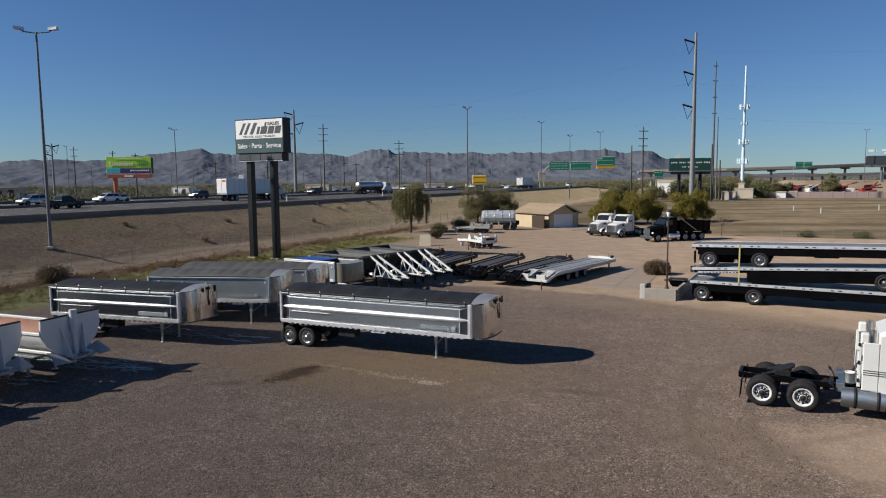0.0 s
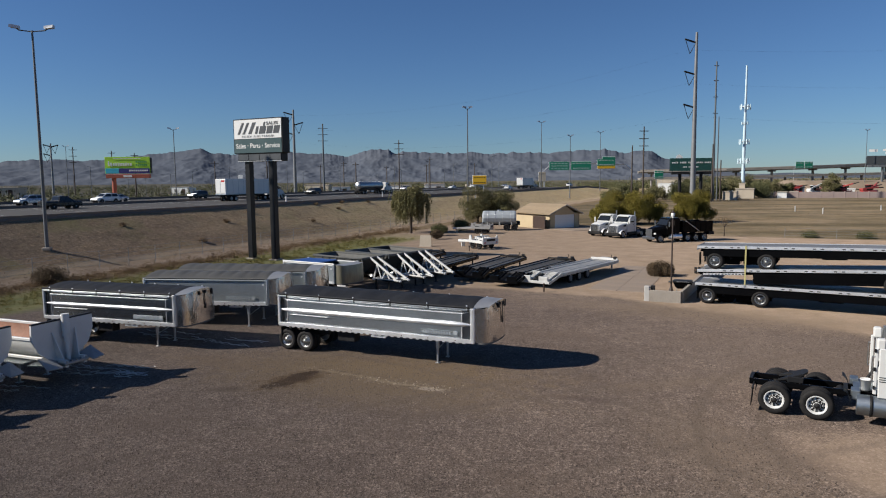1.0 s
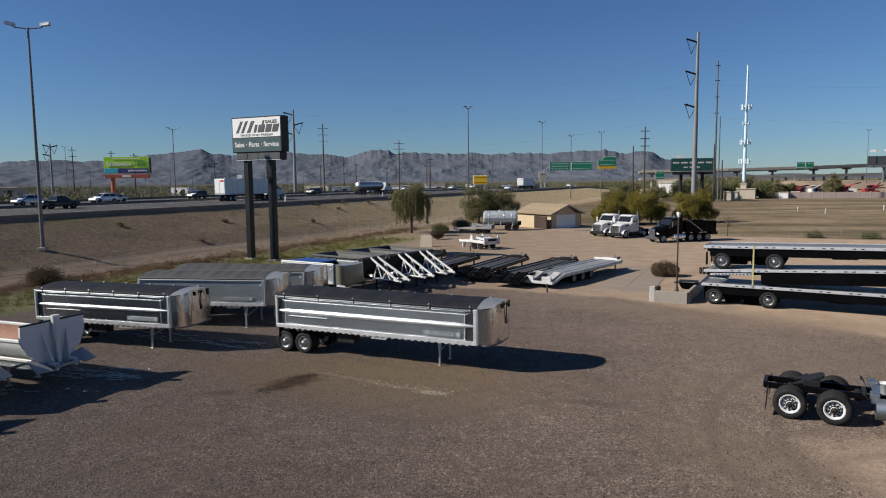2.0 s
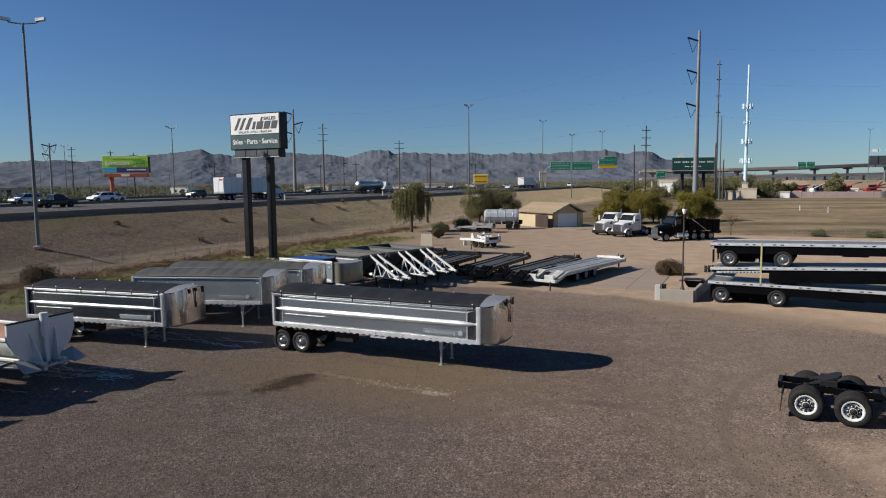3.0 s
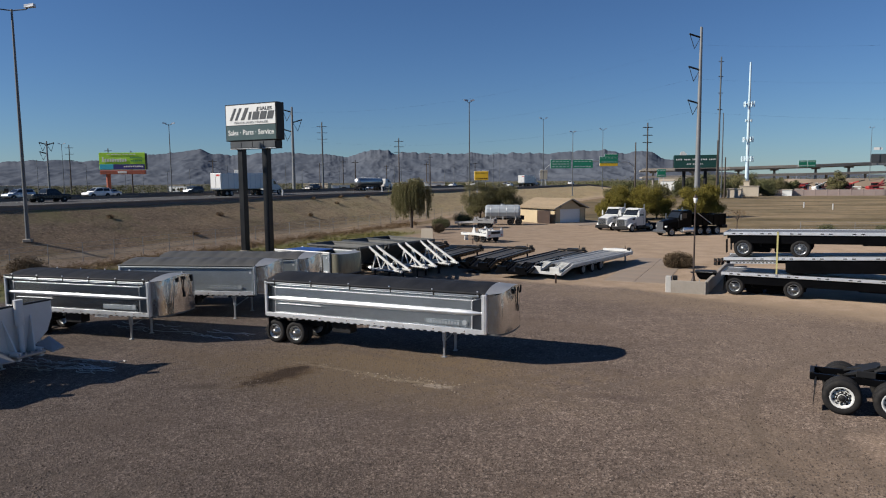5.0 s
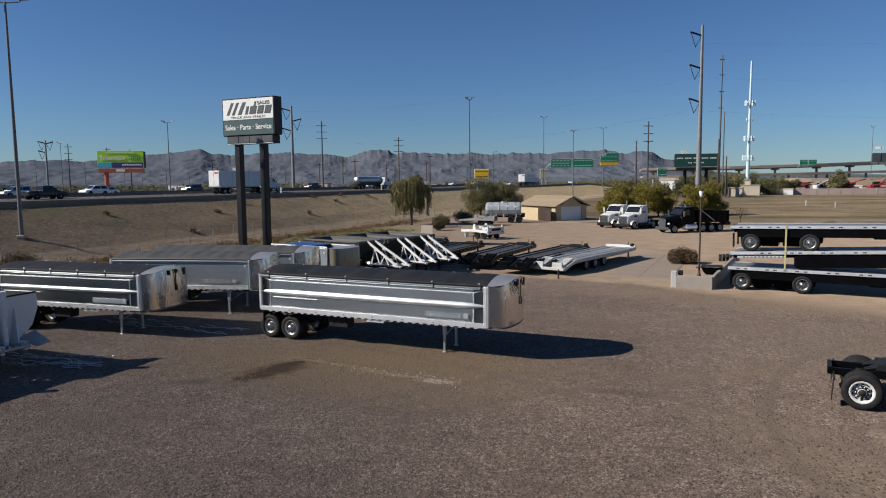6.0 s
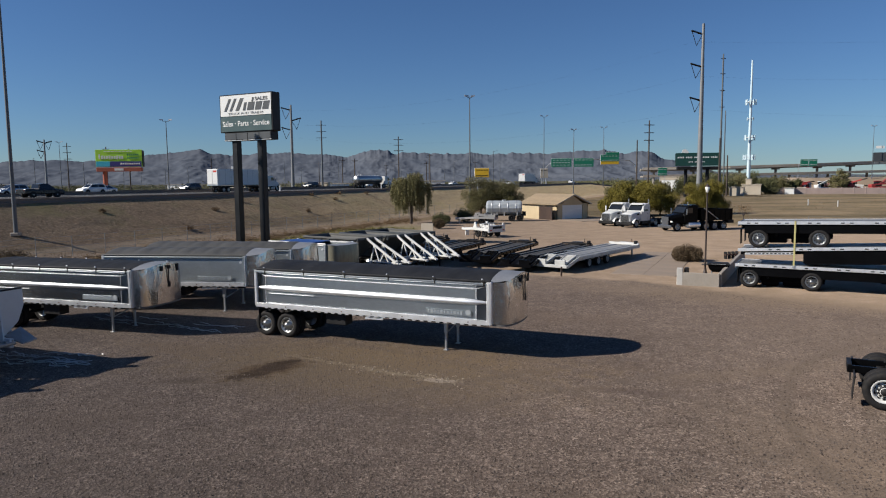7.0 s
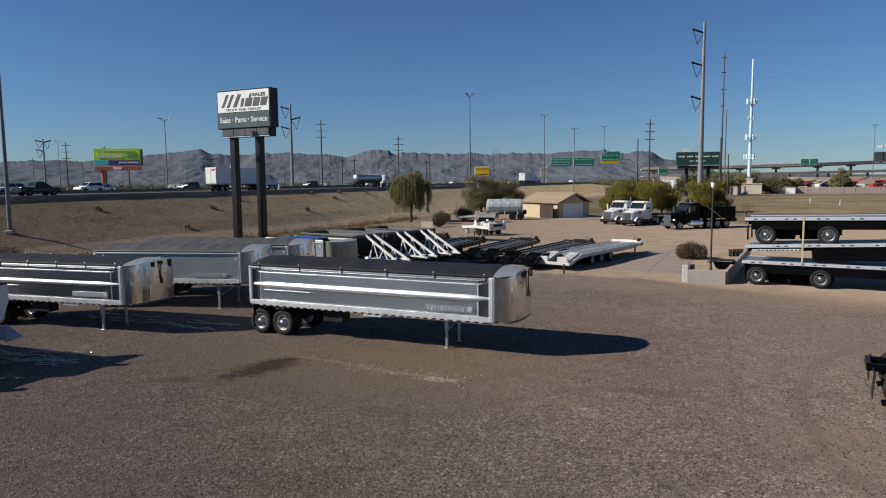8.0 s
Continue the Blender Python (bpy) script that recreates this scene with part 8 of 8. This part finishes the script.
def shrub(m, label, r, h, leaf, seed, count=1500, size=0.07):
    t = thing("shrub", m, label, "shrub", "low shrubs")
    rng = random.Random(seed)
    g = Geo()
    clumps = []
    for i in range(7):
        a = 2 * math.pi * i / 7 + rng.random()
        c = Vector((0.5 * r * math.cos(a), 0.5 * r * math.sin(a), h * rng.uniform(0.4, 0.65)))
        g.cyl((0, 0, 0), c, 0.03, 0.012, n=5)
        clumps.append((c, r * 0.48))
    clumps.append((Vector((0, 0, h * 0.68)), r * 0.55))
    clumps.append((Vector((0, 0, h * 0.4)), r * 0.6))
    part("stems", g, BARK, t)
    part("foliage", leaf_crown(clumps, count, size, seed), leaf, t)


shrub(pose(17.75, 55.7, 0), "round dry brown clipped shrub beside the walkway", 1.22, 0.98, LEAF_BROWN, 1, 20000, 0.04)
shrub(pose(-0.9, 92.0, 0), "round brown shrub on the dirt", 0.95, 1.3, LEAF_BROWN, 2, 9000, 0.05)
shrub(pose(-0.6, 98.0, 0), "dark shrub behind a brown one", 1.4, 1.7, LEAF_SCRUB, 3, 7000, 0.06)
shrub(pose(2.8, 106.0, 0), "dark rounded shrub near the fence", 1.8, 2.0, LEAF_SCRUB, 4, 8000, 0.06)
shrub(pose(-31.8, 54.5, 0), "brown tumbled shrub by the wire fence", 1.6, 1.05, LEAF_BROWN, 5, 12000, 0.045)
for i in range(9):
    c = road(101.2 + 0.6 * (i % 3), 6 + 6.4 * i)
    shrub(Matrix.Translation(c), "low dark shrub along the field fence", 1.3, 0.6, LEAF_SCRUB, 10 + i, 2500, 0.06)
for i, (u, v) in enumerate(((55, -66), (70, -64.5), (61, -60), (86, -62), (99, -66), (112, -68), (118, -61), (96, -68.6), (104, -68.6), (126, -66.5), (20, -63), (33, -66), (28, -60), (78, -67.5))):
    c = road(u, v)
    shrub(Matrix.Translation((c.x, c.y, ground_height(u, v) - 0.05)), "small dry weed on the embankment", 0.45 + 0.1 * (i % 3), 0.5, LEAF_DRY, 30 + i, 260, 0.07)


def scatter(name, label, spots, size, leaf, seed, per):
    rng = random.Random(seed)
    g = Geo()
    for x, y, z, r in spots:
        for _ in range(per):
            d = Vector((rng.gauss(0, 0.5), rng.gauss(0, 0.5), abs(rng.gauss(0, 0.45)))) * r
            a = Vector((rng.gauss(0, 1), rng.gauss(0, 1), rng.gauss(0, 1) + 0.8)).normalized() * size * r * rng.uniform(0.6, 1.4)
            b = a.cross(Vector((rng.gauss(0, 1), rng.gauss(0, 1), 0.2))).normalized() * a.length * 0.55
            p = Vector((x, y, z)) + d
            g.add([p - a, p + b, p + a, p - b], [(0, 1, 2, 3)])
    ob = new(name, g.mesh(name, leaf))
    tagged(ob, label, "plants", kind="stuff")


rng = random.Random(11)
spots = []
for _ in range(2600):
    a = radians(rng.uniform(-40, 38))
    d = 180 + 1300 * rng.random() ** 1.6
    x, y = d * math.sin(a), d * math.cos(a)
    if abs(x * 0.9063 - y * 0.4226 + 98) < 45 and y < 520:
        continue
    if x * 0.9063 - y * 0.4226 > -60 and y < 430:
        continue
    spots.append((x, y, 0.3, rng.uniform(2.0, 4.8)))
scatter("far_scrub", "dusty green desert scrub and trees filling the far plain", spots, 0.075, LEAF_SCRUB, 12, 120)
spots = []
for _ in range(420):
    x = rng.uniform(120, 430)
    spots.append((x, rng.uniform(470, 580), 0.5, rng.uniform(3.2, 6.4)))
scatter("far_trees", "belt of dusty desert trees behind the overpass", spots, 0.07, LEAF_SCRUB, 16, 150)
spots = []
for _ in range(1500):
    u, v = rng.uniform(10, 82), rng.gauss(-46.5, 2.6)
    if v > -42.5 or v < -51.0:
        continue
    c = road(u, v)
    spots.append((c.x, c.y, 0, rng.uniform(0.12, 0.36)))
scatter("weed_strip", "tufts of green and straw-coloured weeds along the fence", spots, 0.12, LEAF_WEED, 13, 60)
spots = []
for _ in range(620):
    u, v = rng.uniform(24, 100), rng.gauss(-51.3, 1.0)
    c = road(u, v)
    spots.append((c.x, c.y, 0, rng.uniform(0.2, 0.6)))
scatter("dry_brush", "brown dry brush along the foot of the embankment", spots, 0.08, LEAF_DRY, 14, 130)
spots = []
for _ in range(260):
    u, v = rng.uniform(102, 240), rng.uniform(-30, 130)
    c = road(u, v)
    spots.append((c.x, c.y, 0, rng.uniform(0.2, 0.45)))
scatter("field_tufts", "straw-coloured grass tufts on the dry field", spots, 0.14, LEAF_DRY, 15, 14)
for x, y in ((81.5, 157), (82.0, 146.5), (102.4, 158.6)):
    t = thing("field_marker", pose(x, y, 0), "white utility marker post in the dry field", "post", "field markers")
    part("stake", Geo().box((0, 0, 0.6), (0.22, 0.12, 1.3), 0.03), SIGN_WHITE, t)
for u, v in ((90.5, -70.6), (122, -70.6)):
    c = road(u, v)
    t = thing("delineator", Matrix.Translation((c.x, c.y, 3.95)), "white delineator post outside the highway barrier", "post", "delineators")
    part("stake", Geo().box((0, 0, 0.8), (0.22, 0.12, 1.7), 0.03), SIGN_WHITE, t)

# ---- torn plastic film lying on the stone ----
def film_strip(m, label, length, width, strands, seed):
    """Crumpled clear film: narrow wavy folds that lie over one another."""
    rng = random.Random(seed)
    g = Geo()
    for i in range(strands):
        x0, y0 = rng.uniform(-0.5, 0.35) * length, rng.uniform(-0.5, 0.5) * width
        run, a0 = rng.uniform(0.25, 0.6) * length * 0.6, rng.uniform(-0.22, 0.22)
        w, ph = rng.uniform(0.004, 0.014), rng.uniform(0, 6)
        n = 14
        left, right = [], []
        for k in range(n + 1):
            f = k / n
            x, y = x0 + run * f, y0 + run * f * a0 + 0.09 * math.sin(ph + 7 * f) + 0.04 * math.sin(3 * ph + 19 * f)
            z = 0.025 + 0.03 * abs(math.sin(ph + 11 * f))
            left.append((x, y - w, z))
            right.append((x + 0.01, y + w, z + 0.02))
        g.loft([[p, q, (q[0], q[1], q[2] - 0.006), (p[0], p[1], p[2] - 0.006)] for p, q in zip(left, right)])
    t = thing("plastic_film", m, label, "plastic film", "torn plastic film")
    part("folds", g, FILM, t, kind="stuff")


film_strip(pose(-15.0, 29.1, 0, 0, 0, -16), "crumpled clear plastic film on the crushed stone", 5.6, 1.5, 20, 3)
film_strip(pose(-13.2, 35.2, 0, 0, 0, -24), "long torn strip of clear plastic film under a trailer", 7.5, 1.6, 12, 4)
film_strip(pose(-17.3, 26.6, 0, 0, 0, -20), "thin torn plastic strip beside the side-dump trailer", 5.0, 0.9, 5, 5)

# ---- loose crushed stone: joined, far too many to count ----
def loose_stone(name, label, count, seed, lo, hi, span, material):
    r = np.random.default_rng(seed)
    y = lo + (hi - lo) * r.random(count) ** 1.35
    x = (r.random(count) - 0.5) * 2 * (span * y)
    keep = (0.45 * x + 0.893 * y < 45.0) & (0.74 * x + 0.672 * y < 38.3) & ~((x > 10.2) & (y < 21.5))
    # few loose stones where oil and fines have bound the surface
    keep &= ((x + 6.1) / 1.0) ** 2 + ((y - 27.6) / 1.2) ** 2 > 0.4 + 0.9 * r.random(count)
    x, y = x[keep], y[keep]
    n = len(x)
    s = 0.012 + 0.026 * r.random(n) ** 2.5
    a = r.random(n) * 6.283
    corner = np.stack([np.stack([np.cos(a + k * 2.094) * s * (0.7 + 0.6 * r.random(n)), np.sin(a + k * 2.094) * s * (0.7 + 0.6 * r.random(n)), np.full(n, -0.004)], 1) for k in range(3)], 1)
    top = np.stack([(r.random(n) - 0.5) * s, (r.random(n) - 0.5) * s, s * (0.6 + 0.6 * r.random(n))], 1)[:, None]
    v = np.concatenate([corner, top], 1) + np.stack([x, y, np.zeros(n)], 1)[:, None]
    base = np.arange(n)[:, None] * 4
    f = np.concatenate([base + np.array(q) for q in ((0, 1, 3), (1, 2, 3), (2, 0, 3))], 0)
    me = bpy.data.meshes.new(name)
    me.vertices.add(4 * n)
    me.vertices.foreach_set("co", v.reshape(-1))
    me.loops.add(3 * len(f))
    me.loops.foreach_set("vertex_index", f.reshape(-1))
    me.polygons.add(len(f))
    me.polygons.foreach_set("loop_start", np.arange(len(f)) * 3)
    me.update(calc_edges=True)
    me.materials.append(material)
    return tagged(new(name, me), label, "gravel", kind="stuff")


STONE = foliage("stone_chips", (0.075, 0.056, 0.047), (0.2, 0.163, 0.138), 0.9)
loose_stone("loose_gravel", "loose grey and mauve stone chips on the yard", 150000, 5, 12.0, 42.0, 0.72, STONE)

# pale broken scraps along the line of fines
rng = random.Random(77)
g = Geo()
for i in range(210):
    f = rng.random() ** 0.8
    x, y = -5.9 + 6.1 * f + rng.gauss(0, 0.24), 29.2 - 3.5 * f + 0.16 * math.sin(9 * f) + rng.gauss(0, 0.13 + 0.16 * f)
    k = rng.uniform(0.008, 0.035) * (1.25 if f > 0.45 else 0.7)
    g.box((0, 0, 0), (k * 1.8, k, k * 0.5), k * 0.2, m=pose(x, y, k * 0.2, rng.uniform(-25, 25), rng.uniform(-25, 25), rng.uniform(0, 180)))
SCRAP = foliage("pale_scrap", (0.2, 0.16, 0.11), (0.46, 0.38, 0.29), 0.9)
tagged(new("pale_rubble", g.mesh("pale_rubble", SCRAP)), "pale crumbled scraps in a line on the gravel", "rubble", kind="stuff")

# small stones strewn over the embankment
r = np.random.default_rng(21)
n = 34000
su, sv = 8 + 105 * r.random(n), -69.0 + 14 * r.random(n)
g = Geo()
for u, v, k, a in zip(su.tolist(), sv.tolist(), (0.02 + 0.06 * r.random(n) ** 3).tolist(), (6.28 * r.random(n)).tolist()):
    c = road(u, v, ground_height(u, v) + 0.01)
    ca, sa = math.cos(a) * k, math.sin(a) * k
    g.add([c + Vector((ca, sa, 0)), c + Vector((-0.8 * sa, 0.8 * ca, 0)), c + Vector((-ca, -sa, 0)), c + Vector((sa, -ca, 0)), c + Vector((0.2 * ca, 0.2 * sa, k * 0.9))], [(0, 1, 4), (1, 2, 4), (2, 3, 4), (3, 0, 4)])
BANK_STONE = foliage("bank_stones", (0.13, 0.092, 0.06), (0.31, 0.235, 0.16), 0.9)
tagged(new("bank_stones", g.mesh("bank_stones", BANK_STONE)), "small brown stones strewn over the embankment", "stones", kind="stuff")
